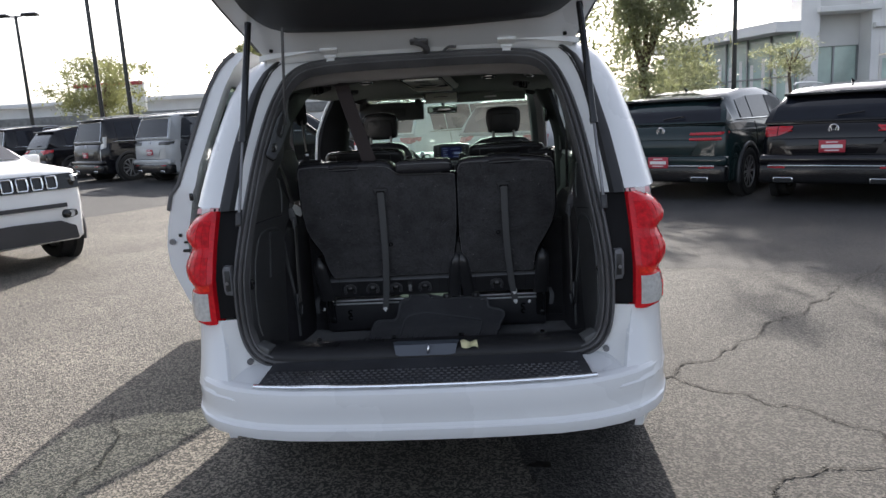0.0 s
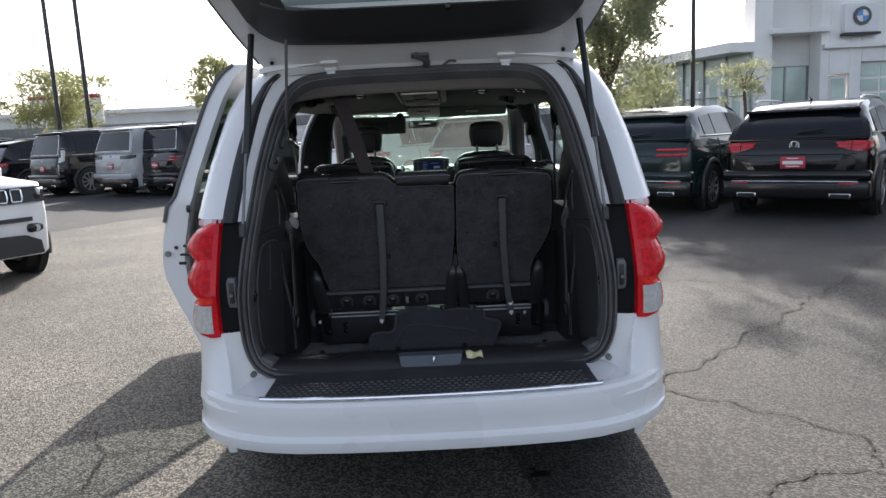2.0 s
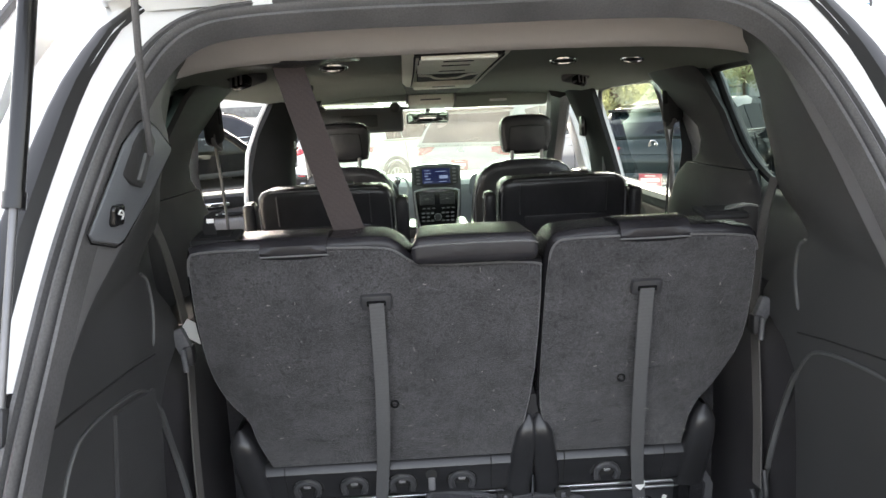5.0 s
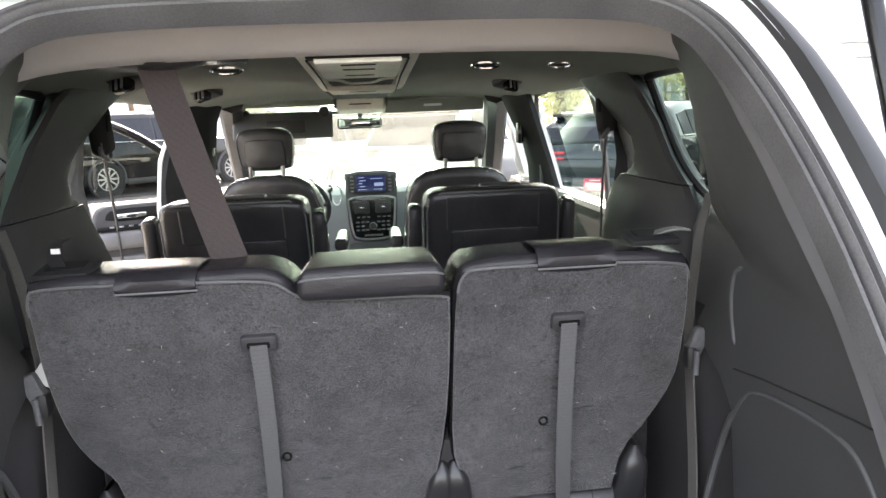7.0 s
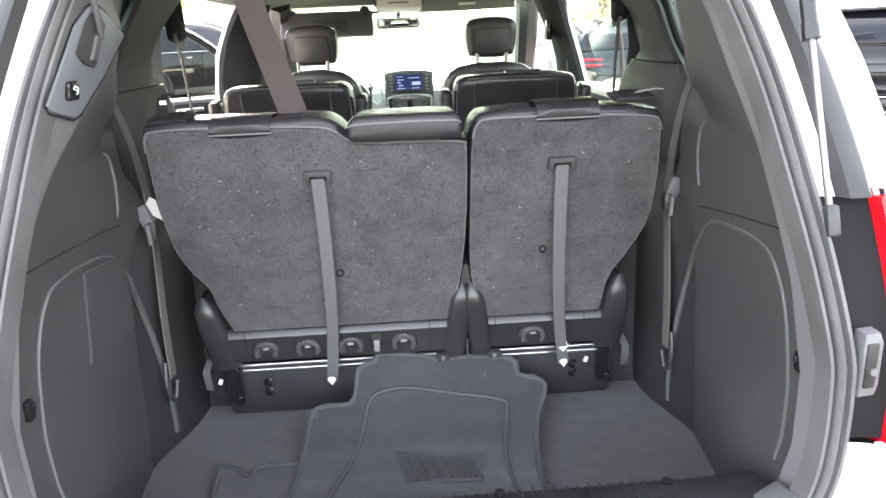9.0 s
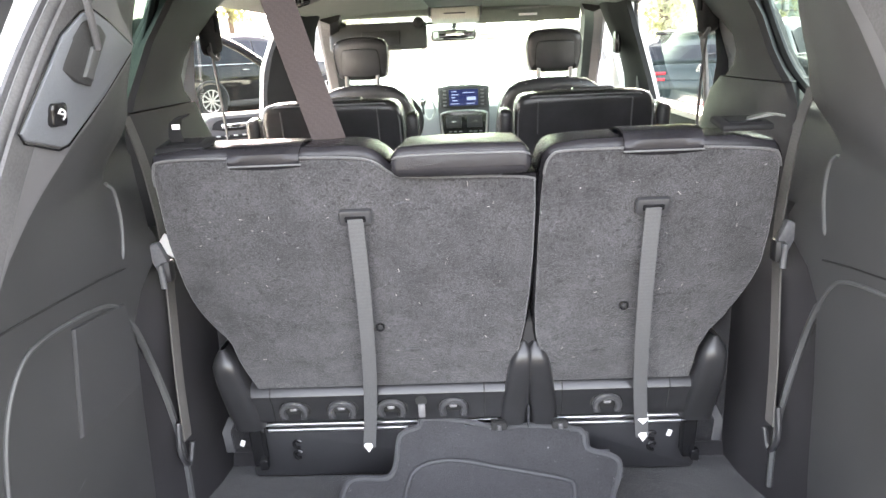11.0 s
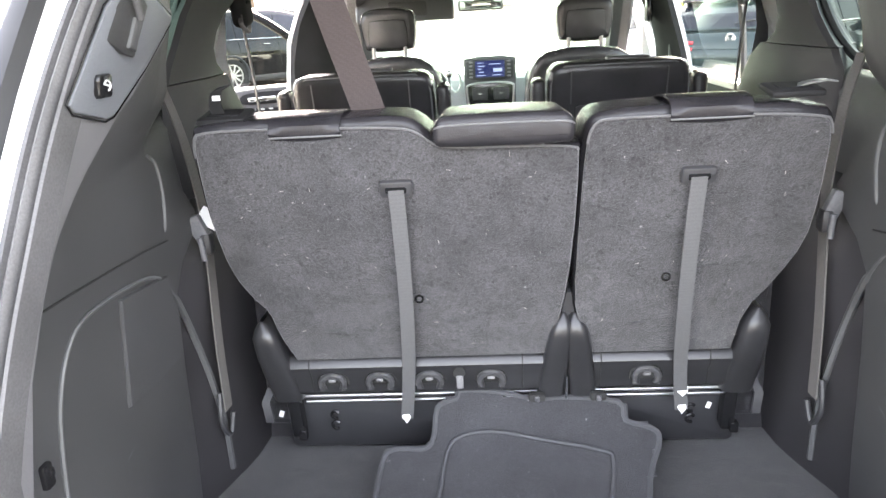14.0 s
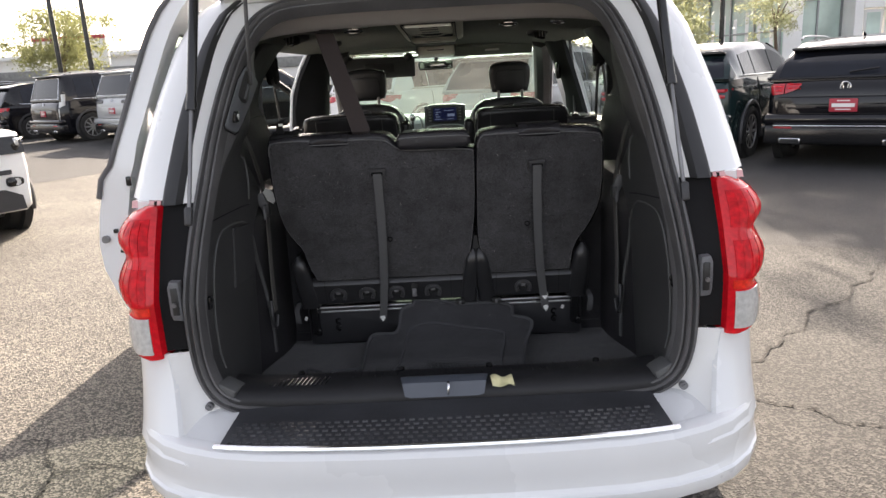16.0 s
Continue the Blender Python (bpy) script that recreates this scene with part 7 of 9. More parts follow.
cb = belt("centre_seat_belt", [(-0.345, 0.655, 1.585), (-0.30, 0.63, 1.44), (-0.24, 0.592, 1.262), (-0.20, 0.60, 1.12)], (1, 0.25, 0.12), 0.058, "taupe centre seat belt hanging from the roof")
bm = bm_new()
ball(bm, (-0.345, 0.67, 1.595), (0.085, 0.06, 0.022), 18)
part("belt_outlet", bm, M_BLACKPLASTIC, cb, "black roof belt outlet")
for s in (-1, 1):
    b = belt("outer_seat_belt", [(s * 0.70, 0.80, 1.30), (s * 0.645, 0.735, 1.20), (s * 0.594, 0.655, 1.06), (s * 0.590, 0.635, 0.95), (s * 0.592, 0.62, 0.80), (s * 0.590, 0.61, 0.66)], (-0.08 * s, 1, 0), 0.030, "taupe third-row seat belt with a hanging buckle", M_BELT2)
    bm = bm_new()
    rbox(bm, (s * 0.598, 0.628, 1.045), (0.03, 0.02, 0.055), 0.006, 2, (0, s * 22, 0))
    cyl(bm, (s * 0.592, 0.614, 1.03), (s * 0.588, 0.61, 0.985), 0.006, 10)
    part("buckle_tongue", bm, M_BRACKET, b, "steel buckle tongue")
    bm = bm_new()
    rbox(bm, (s * 0.585, 0.63, 1.015), (0.022, 0.03, 0.045), 0.008, 2)
    part("buckle", bm, M_BLACKPLASTIC, b, "black buckle")
    bm = bm_new()
    tube(bm, smooth_path([(s * 0.600, 0.60, 0.70), (s * 0.598, 0.585, 0.64), (s * 0.594, 0.61, 0.60), (s * 0.59, 0.63, 0.64)], 5), 0.006, 8)
    part("belt_guide", bm, M_BLACKPLASTIC, b, "black belt guide loop")
    if s < 0:
        bm = bm_new()
        rbox(bm, (-0.575, 0.64, 1.06), (0.05, 0.003, 0.035), 0.001, 1, (0, 35, 10))
        part("belt_label", bm, M_WHITETAG, b, "white belt label")
    y = 1.35 if s < 0 else 1.43
    b = belt("middle_seat_belt", [(s * 0.695, y + 0.0, 1.45), (s * 0.69, y + 0.02, 1.31), (s * 0.69, y + 0.04, 1.16), (s * 0.69, y + 0.05, 0.95), (s * 0.69, y + 0.05, 0.6)], (0.5 * s, 1, 0), 0.034, "grey second-row seat belt on the middle pillar", M_STRAP)
    bm = bm_new()
    rbox(bm, (s * 0.700, y + 0.025, 1.485), (0.045, 0.085, 0.135), 0.020, 4, (s * -8, 0, 0))
    an = part("belt_anchor", bm, M_BPILLAR, b, "black belt height adjuster")
    bm = bm_new()
    tube(bm, smooth_path([(s * 0.690, y - 0.02, 1.425), (s * 0.682, y + 0.01, 1.405), (s * 0.690, y + 0.045, 1.425), (s * 0.70, y + 0.02, 1.45)], 4, closed=True), 0.006, 7, closed=True)
    part("belt_ring", bm, M_STEEL, an, "steel belt ring")
    bm = bm_new()
    rbox(bm, (s * 0.676, y + 0.02, 1.50), (0.006, 0.030, 0.045), 0.003, 2)
    part("height_button", bm, M_LINING, an)
    bm = bm_new()
    rbox(bm, (s * 0.705, 2.70, 1.40), (0.03, 0.06, 0.10), 0.012, 2)
    tagged(part("front_belt_anchor", bm, M_GLOSSBLACK, van, "black front belt anchor"))

# ---- loose floor mats in the well ----
MAT_PATH = [(0.20, 0.468), (0.32, 0.470), (0.42, 0.476), (0.50, 0.492), (0.58, 0.53), (0.64, 0.58), (0.675, 0.64), (0.685, 0.665)]
acc = [0.0]
for (a, b), (c, d) in zip(MAT_PATH, MAT_PATH[1:]):
    acc.append(acc[-1] + math.hypot(c - a, d - b))


def mat_at(u, v, w, lift=0.0):
    """u across, v along the draped mat, w up from it."""
    y, z = lerp([(k, p[0]) for k, p in zip(acc, MAT_PATH)], v), lerp([(k, p[1]) for k, p in zip(acc, MAT_PATH)], v)
    return (u, y - w * 0.5, z + w + lift + 0.004 * math.sin(u * 11 + v * 7))


def mat_outline(pts):
    return [(p.x, p.y) for p in smooth_path([(a, b, 0) for a, b in pts], 3, closed=True)]


def floor_mat(outline, label, lift, pad):
    t = thing("floor_mat", label, "floor mat", "loose floor mats")
    bm = bm_new()
    us, vs = span(-0.62, 0.62, 63), span(0.0, acc[-1], 31)

    def inside(u, v):
        c = False
        for i in range(len(outline)):
            (x1, y1), (x2, y2) = outline[i - 1], outline[i]
            if (y1 > v) != (y2 > v) and u < (x2 - x1) * (v - y1) / (y2 - y1) + x1:
                c = not c
        return c

    sheet(bm, [[mat_at(u, v, 0.004, lift) for u in us] for v in vs], skip=lambda i, j: not inside((us[j] + us[j + 1]) / 2, (vs[i] + vs[i + 1]) / 2))
    for v in [v for v in bm.verts if not v.link_faces]:
        bm.verts.remove(v)
    backed(bm, (0, 0.002, -0.004))
    m = part("mat_carpet", bm, M_MAT, t, "dark charcoal carpet mat")
    bm = bm_new()
    tube(bm, [mat_at(u, v, 0.004, lift) for u, v in outline], 0.006, 6, closed=True)
    part("binding", bm, M_MATEDGE, t, "grey bound edge")
    if pad:
        ol = mat_outline(pad)
        bm = bm_new()
        tube(bm, [mat_at(u, v, 0.007, lift) for u, v in ol], 0.0045, 6, closed=True)
        part("heel_pad_edge", bm, M_MATEDGE, t, "stitched heel pad edge")
    return t


floor_mat(mat_outline([(-0.32, 0.0), (-0.301, 0.126), (-0.283, 0.284), (-0.272, 0.395), (-0.246, 0.420), (-0.185, 0.418), (-0.166, 0.442), (-0.157, 0.505), (-0.118, 0.522), (-0.104, 0.541), (-0.024, 0.537), (0.052, 0.524), (0.119, 0.526), (0.222, 0.512), (0.234, 0.475), (0.283, 0.457), (0.297, 0.430), (0.265, 0.352), (0.250, 0.240), (0.243, 0.12), (0.245, 0.0)]),
          "charcoal carpet floor mat draped against the seat base", 0.006, [(-0.23, 0.11), (-0.216, 0.146), (-0.157, 0.295), (-0.141, 0.392), (-0.118, 0.436), (-0.046, 0.452), (0.048, 0.438), (0.177, 0.414), (0.200, 0.388), (0.180, 0.277), (0.184, 0.141), (0.185, 0.11)])
floor_mat(mat_outline([(-0.50, -0.0), (-0.462, 0.127), (-0.472, 0.272), (-0.461, 0.285), (-0.427, 0.272), (-0.396, 0.250), (-0.382, 0.278), (-0.292, 0.284), (-0.10, 0.30), (0.1, 0.27), (0.29, 0.15), (0.31, 0.0)]),
          "dark floor mat lying flat in the cargo well", -0.004, None)
bm = bm_new()
for k in range(13):
    x = -0.045 + k * 0.0125
    tube(bm, [mat_at(x + 0.012, 0.182, 0.008, 0.006), mat_at(x - 0.010, 0.262 - 0.0015 * k, 0.008, 0.006)], 0.0026, 5)
tube(bm, [mat_at(u, v, 0.008, 0.006) for u, v in ((-0.07, 0.275), (0.13, 0.258), (0.11, 0.168), (-0.045, 0.175))], 0.0018, 5, closed=True)
ob = part("mat_ribs", bm, M_MATEDGE, None, "raised ribs on the heel pad")
ob.parent = [o for o in scene.collection.objects if o.name == "floor_mat"][0]


# ---- the lot ----
bm = bm_new()
gx = [-400, -150, -60, -30, -15, -8, -4, -2, 0, 2, 4, 8, 15, 30, 60, 150, 400]
gy = [-400, -100, -30, -12, -6, -3, 0, 3, 6, 9, 14, 20, 30, 45, 70, 120, 250, 500]
sheet(bm, [[(x, y, 0.0) for x in gx] for y in gy])
structure("ground", bm, M_ASPHALT, "worn grey aggregate asphalt of a car lot", "ground")


# dark lane asphalt; on the right its wobbly edge also paints tree shade
bm = bm_new()
edge = [(-60, -14), (-30, 0.0), (-13.0, 5.0), (-8.6, 8.0), (-6.6, 9.9), (-5.4, 11.4), (-3.4, 9.6), (-1.0, 5.5), (1.0, 4.1), (2.2, 3.7), (3.2, 3.3), (4.2, 3.2), (6.0, 2.6), (9.0, 1.0), (14, -3), (40, -20)]
P = smooth_path([(x, y, 0.004) for x, y in edge], 6)
rnd = random.Random(9)
P = [p + Vector((rnd.uniform(-1, 1), rnd.uniform(-1, 1), 0)) * (0.05 if abs(p.x) < 8 else 0.0) for p in P]
sheet(bm, [P, [p + Vector((p.x * 0.2, 14, 0)) for p in P], [Vector((p.x * 4, 120, 0.004)) for p in P]])
structure("road", bm, M_DARKASPHALT, "darker smooth asphalt of the drive lane, its right edge standing in for tree shade", "road")


# darker sheet on the ground, painting tree and car shade beside the van
bm = bm_new()
rnd = random.Random(19)
far_side = smooth_path([(0.2, 5.2, 0.0025), (1.2, 4.6, 0.0025), (2.2, 4.1, 0.0025), (4.2, 3.6, 0.0025), (6.0, 3.0, 0.0025), (9.0, 1.4, 0.0025), (14, -2.6, 0.0025)], 5)
near_side = smooth_path([(0.2, 1.0, 0.0025), (0.6, -0.6, 0.0025), (0.9, -2.0, 0.0025), (1.6, -3.6, 0.0025), (3.0, -5.5, 0.0025), (6.0, -8.0, 0.0025), (12, -12, 0.0025)], 5)
sheet(bm, [far_side, [a.lerp(b, 0.5) for a, b in zip(far_side, near_side)], [p + Vector((rnd.uniform(-1, 1), rnd.uniform(-1, 1), 0)) * 0.06 for p in near_side]])
structure("ground_shade", bm, M_SHADEASPHALT, "asphalt beside the van, darkened to paint in tree and car shade", "ground")


def crack(name, pts, w, seed):
    rnd = random.Random(seed)
    P = smooth_path([(x, y, 0.008) for x, y in pts], 24)
    bm = bm_new()
    L, R = [], []
    for i, p in enumerate(P):
        j = Vector((noise.noise(p * 5 + Vector((seed, 0, 0))), noise.noise(p * 5 + Vector((0, seed, 9))), 0)) * 0.09 + Vector((rnd.uniform(-1, 1), rnd.uniform(-1, 1), 0)) * 0.012
        t = (P[min(i + 1, len(P) - 1)] - P[max(i - 1, 0)]).normalized()
        n = Vector((-t.y, t.x, 0)) * w * rnd.uniform(0.1, 0.8)
        L.append(p + j + n)
        R.append(p + j - n)
    sheet(bm, [L, R])
    return tagged(link_mesh(name, bm, M_CRACK, False), "dark jagged crack in the asphalt", "crack", "", "structure")


crack("ground_crack_1", [(5.3, 5.5), (3.86, 3.885), (2.79, 2.77), (2.14, 2.156), (1.67, 1.71), (1.28, 1.34), (1.0, 1.2)], 0.014, 1)
crack("ground_crack_2", [(1.17, 1.245), (1.37, 1.025), (1.57, 0.846), (1.74, 0.72), (1.80, 0.516), (1.85, 0.334), (1.88, 0.147), (1.98, -0.3)], 0.009, 2)
crack("ground_crack_3", [(1.18, -0.3), (1.2, -0.087), (1.30, 0.078), (1.57, 0.267), (1.89, 0.132), (2.6, -0.1)], 0.010, 3)
crack("ground_crack_4", [(-4.2, 1.6), (-3.08, 2.35), (-2.82, 2.62), (-2.44, 3.04), (-2.0, 3.11), (-1.2, 3.3)], 0.008, 4)
crack("ground_crack_5", [(-1.58, 0.0), (-1.52, 0.313), (-1.47, 0.523), (-1.60, 0.782), (-1.85, 1.017)], 0.012, 5)
crack("ground_crack_6", [(-1.57, 0.714), (-1.354, 0.758), (-1.1, 0.7)], 0.007, 6)
crack("ground_crack_8", [(-9.5, 5.6), (-5.7, 8.1), (-5.4, 9.25), (-4.85, 10.3), (-4.0, 11.6)], 0.02, 10)
crack("ground_crack_7", [(2.79, 2.77), (3.4, 2.5), (4.4, 2.0)], 0.006, 7)
bm = bm_new()
rnd = random.Random(8)
for i in range(5):
    cx, cy, r = 0.412 + rnd.uniform(-0.04, 0.04), 0.343 + rnd.uniform(-0.03, 0.03), rnd.uniform(0.012, 0.03)
    vs = [bm.verts.new((cx + r * rnd.uniform(0.6, 1.3) * math.cos(a), cy + r * rnd.uniform(0.6, 1.3) * math.sin(a), 0.004 + i * 0.0004)) for a in span(0, 2 * math.pi, 13)[:-1]]
    bm.faces.new(vs)
structure("ground_stain", bm, M_OIL, "dark oil spots on the asphalt", "stain")
M_CONCRETE = mat("pale_concrete", (0.42, 0.39, 0.34), 0.85, grain=0.2, grain_scale=40, stain=0.25, stain_scale=2)
# island kerb ahead
bm = bm_new()
rbox(bm, (-17.5, 27.5, 0.08), (9.0, 2.2, 0.16), 0.03)
structure("pavement_island", bm, M_CONCRETE, "raised concrete kerb island", "kerb", True)


# ---- cars ----
def paint(name, c, rough=0.07):
    return mat(name, c, rough, coat=0.6, stain=0.05, stain_scale=2, spec=0.2)


M_CARLAMP = mat("dark_red_car_lens", (0.42, 0.010, 0.020), 0.08, coat=0.6, grain=0.25, grain_scale=70)
M_DKPLATE = mat("red_plate", (0.42, 0.03, 0.05), 0.4, stain=0.06, stain_scale=9)


def car(name, label, paintm, at, heading, L=4.6, W=1.84, H=1.68, belt=1.02, nose=1.02, lamp=(0.40, 0.14, 0.95), lamp_style="wrap", rails=True, boxy=0.0, face="rear", grille=None, plate=(0.70, 0.0)):
    """A five-door car; rear at local y 0, nose at y L."""
    t = thing(name, label, "car", "cars in the lot", at=(at[0], at[1], 0), rz=-heading)
    h = W / 2
    wr = 0.36 + 0.045 * boxy
    pz, pn = belt * plate[0], belt * 0.70
    # lower body
    stations = [(0.0, 0.42, belt * 0.78, 0.80), (0.012, 0.36, belt * 0.84, 0.86), (0.05, 0.30, belt * 0.93, 0.925), (0.14, 0.26, belt * 0.985, 0.968), (0.32, 0.23, belt + 0.005, 0.992), (0.6, 0.22, belt + 0.01, 1.0), (1.0, 0.22, belt, 1.0), (L * 0.5, 0.22, belt - 0.02, 1.0), (L * 0.72, 0.22, belt - 0.02, 0.995), (L * 0.76, 0.22, nose, 0.99), (L * 0.9, 0.24, nose - 0.05, 0.96), (L - 0.12, 0.26, nose - 0.07, 0.92), (L - 0.03, 0.28, nose - 0.11, 0.86), (L, 0.34, nose - 0.17, 0.82)]
    rows = []
    for y, z0, z1, k in stations:
        w = h * k
        zm = z0 + (z1 - z0) * 0.55
        half = [(0.0, z0), (w * 0.90, z0), (w * 0.975, z0 + 0.05), (w * 0.99, zm - 0.12), (w, zm), (w * 0.985, zm + (z1 - zm) * 0.6), (w * 0.945, z1 - 0.02), (w * 0.88, z1), (w * 0.5, z1 + 0.015), (0.0, z1 + 0.02)]
        rows.append([(x, y, z) for x, z in half] + [(-x, y, z) for x, z in half[-2:0:-1]])
    bm = bm_new()
    vs = sheet(bm, rows, closed=True)
    bm.faces.new(vs[0][::-1])
    bm.faces.new(vs[-1])
    body = part("body", bm, paintm, t, "")
    # cabin
    r0 = 0.10 + 0.14 * (1 - boxy)
    d0 = 0.07 + 0.06 * (1 - boxy)
    cab = [(0.08, belt - 0.02, 0.93), (0.12 + r0 * 0.45, belt + (H - belt) * 0.38, 0.885), (0.17 + r0, H - d0 - 0.06, 0.80), (0.24 + r0, H - d0, 0.785), (0.45 + r0, H - d0 * 0.55, 0.775), (0.95 + r0, H - 0.015, 0.765), (L * 0.40, H, 0.765), (L * 0.48, H - 0.02, 0.77), (L * 0.55, H - 0.08, 0.785), (L * 0.62, H - 0.22, 0.82), (L * 0.755, nose - 0.0, 0.88)]
    rows = []
    for y, z, k in cab:
        ztop = z
        w1 = h * k
        rows.append([(-h * 0.93, y, belt - 0.03), (-h * 0.93 + (h * 0.93 - w1) * 0.12, y, belt + (ztop - belt) * 0.1), (-w1 - 0.012, y, ztop - 0.06 * min(1, max(0, (ztop - belt) / 0.4))), (-w1 * 0.93, y, ztop), (-w1 * 0.5, y, ztop + 0.012), (0, y, ztop + 0.018), (w1 * 0.5, y, ztop + 0.012), (w1 * 0.93, y, ztop), (w1 + 0.012, y, ztop - 0.06 * min(1, max(0, (ztop - belt) / 0.4))), (h * 0.93 - (h * 0.93 - w1) * 0.12, y, belt + (ztop - belt) * 0.1), (h * 0.93, y, belt - 0.03)])
    bm = bm_new()
    vs = sheet(bm, rows)
    bm.faces.new(vs[0])
    part("cabin", bm, paintm, t, "")

    def cab_top(y):
        return lerp([(a, b) for a, b, c in cab], y), lerp([(a, c) for a, b, c in cab], y) * h

    # side windows
    for s in (-1, 1):
        for y0, y1 in ((0.50 + r0, 1.06 + r0 * 0.5), (1.10 + r0 * 0.5, L * 0.42), (L * 0.42 + 0.05, L * 0.66)):
            bm = bm_new()
            rws = []
            for y in span(y0, y1, 5):
                zt, wt = cab_top(y)
                zt -= 0.10
                zt = max(zt, belt + 0.06)
                row = []
                for k in span(0.10, 0.97, 4):
                    z = belt - 0.0 + (zt - belt) * k
                    f = min(1.0, (z - belt) / max(0.05, cab_top(y)[0] - 0.06 - belt))
                    row.append((s * (h * 0.935 + (wt + 0.012 - h * 0.935) * f + 0.006), y, z))
                rws.append(row)
            sheet(bm, rws)
            part("side_window", backed(bm, (-s * 0.01, 0, 0)), M_DARKGLASS, t, "dark side window")
        bm = bm_new()
        pts = [(s * (h * 0.945), 0.36 + r0, belt + 0.03), (s * h * 0.95, 1.2, belt + 0.022), (s * h * 0.95, L * 0.5, belt + 0.01), (s * h * 0.945, L * 0.69, belt + 0.02)]
        tube(bm, pts, 0.010, 6)
        part("window_trim", bm, M_CHROME, t, "bright window trim")
        if rails:
            bm = bm_new()
            tube(bm, smooth_path([(s * h * 0.72, 0.40 + r0, H - 0.02), (s * h * 0.72, 0.6 + r0, H + 0.022), (s * h * 0.72, L * 0.40, H + 0.022), (s * h * 0.72, L * 0.46, H - 0.01)], 4), 0.014, 6)
            part("roof_rail", bm, M_ALLOY, t, "silver roof rail")
        bm = bm_new()
        rbox(bm, (s * (h + 0.09), L * 0.66, belt + 0.06), (0.20, 0.11, 0.14), 0.04, 3)
        part("door_mirror", bm, paintm, t, "")
        # wheels and arches
        for y in (0.88, L - (0.90 if grille is None else 0.70)):
            wheel(t, s * (h - 0.095), y, wr, 0.24, s, 10)
            bm = bm_new()
            pts = [(s * (h * 0.985 + 0.006), y + (wr + 0.06) * math.cos(a), wr + (wr + 0.06) * math.sin(a)) for a in span(-0.3, math.pi + 0.3, 17)]
            tube(bm, pts, 0.035, 6)
            part("arch_trim", bm, M_BLACKPLASTIC, t, "black wheel arch trim")
            bm = bm_new()
            cyl(bm, (s * (h * 0.9), y, wr), (s * (h * 0.99 + 0.004), y, wr), wr + 0.06, 28)
            part("arch_void", bm, M_TYRE, t, "dark wheel well")
        bm = bm_new()
        rbox(bm, (s * h * 0.985, L * 0.5, 0.30), (0.05, L * 0.5, 0.14), 0.02)
        part("sill_cladding", bm, M_BLACKPLASTIC, t, "black sill cladding")
        for y in (1.12 + r0 * 0.5, L * 0.42 + 0.03, L * 0.69):
            bm = bm_new()
            zm = 0.22 + (belt - 0.22) * 0.55
            tube(bm, [(s * (h * k + 0.001), y + dy, z) for k, dy, z in ((0.99, 0.02, zm - 0.2), (1.0, 0.0, zm), (0.985, 0.0, zm + (belt - zm) * 0.6), (0.95, 0.0, belt - 0.03))], 0.006, 5)
            part("door_gap", bm, M_TYRE, t, "dark door gap")
        for y in (1.9 + r0 * 0.5, L * 0.42 + 0.85):
            bm = bm_new()
            rbox(bm, (s * (h * 0.995), y, belt - 0.12), (0.03, 0.18, 0.025), 0.008)
            part("door_handle", bm, M_CHROME, t, "bright door handle")
    bm = bm_new()
    sheet(bm, [[(x * k * h * 0.93, y + 0.02 + 0.03 * (1 - x * x), z + 0.022 - 0.01 * x * x) for x in span(-1, 1, 9)] for y, z, k in ((L * 0.50, H - 0.035, 0.775), (L * 0.55, H - 0.08, 0.785), (L * 0.62, H - 0.22, 0.82), (L * 0.735, nose + 0.03, 0.87))])
    part("windscreen", bm, M_DARKGLASS, t, "dark reflecting windscreen")
    # rear window
    bm = bm_new()
    rws = []
    for k in span(0.07, 0.97, 6):
        z = belt + (H - d0 - 0.06 - belt) * k
        y = lerp([(b, a) for a, b, c in cab[:3]], z) - 0.006
        w = (lerp([(b, c) for a, b, c in cab[:3]], z) * h - 0.07)
        rws.append([(x * w, y - 0.012 * (1 - x * x), z) for x in span(-1, 1, 7)])
    sheet(bm, rws)
    rw = part("rear_window", backed(bm, (0, 0.01, 0)), M_DARKGLASS, t, "dark tinted rear window")
    if boxy:
        bm = bm_new()
        edge = rws[0] + [r[-1] for r in rws[1:]] + rws[-1][::-1][1:] + [r[0] for r in rws[::-1][1:-1]]
        tube(bm, [(x, y - 0.006, z) for x, y, z in edge], 0.009, 6, closed=True)
        part("window_frame", bm, M_CHROME, rw, "bright rear window frame")
    bm = bm_new()
    rbox(bm, (0, 0.185 + r0, H - d0 - 0.022), (W * 0.76, 0.20, 0.04), 0.015, 2, (-10, 0, 0))
    sp = part("roof_spoiler", bm, paintm if boxy else M_GLOSSBLACK, t, "roof spoiler")
    bm = bm_new()
    tube(bm, [(0.02, 0.09, belt + 0.06), (0.33, 0.10, belt + 0.10)], 0.012, 6)
    part("rear_wiper", bm, M_GLOSSBLACK, t, "black rear wiper")
    bm = bm_new()
    tube(bm, [(0, 0.95, H), (0, 0.86, H + 0.035)], [0.022, 0.007], 8)
    part("roof_aerial", bm, M_GLOSSBLACK, t, "black roof aerial")
    # bumper, diffuser, exhausts
    bm = bm_new()
    rbox(bm, (0, 0.07, 0.400), (W * 0.975, 0.24, 0.25), 0.05, 3)
    part("rear_bumper", bm, M_GLOSSBLACK, t, "black lower bumper")
    bm = bm_new()
    rbox(bm, (0, -0.045, 0.515), (W * 0.84, 0.03, 0.014), 0.005)
    part("bumper_trim", bm, M_CHROME, t, "bright bumper trim")
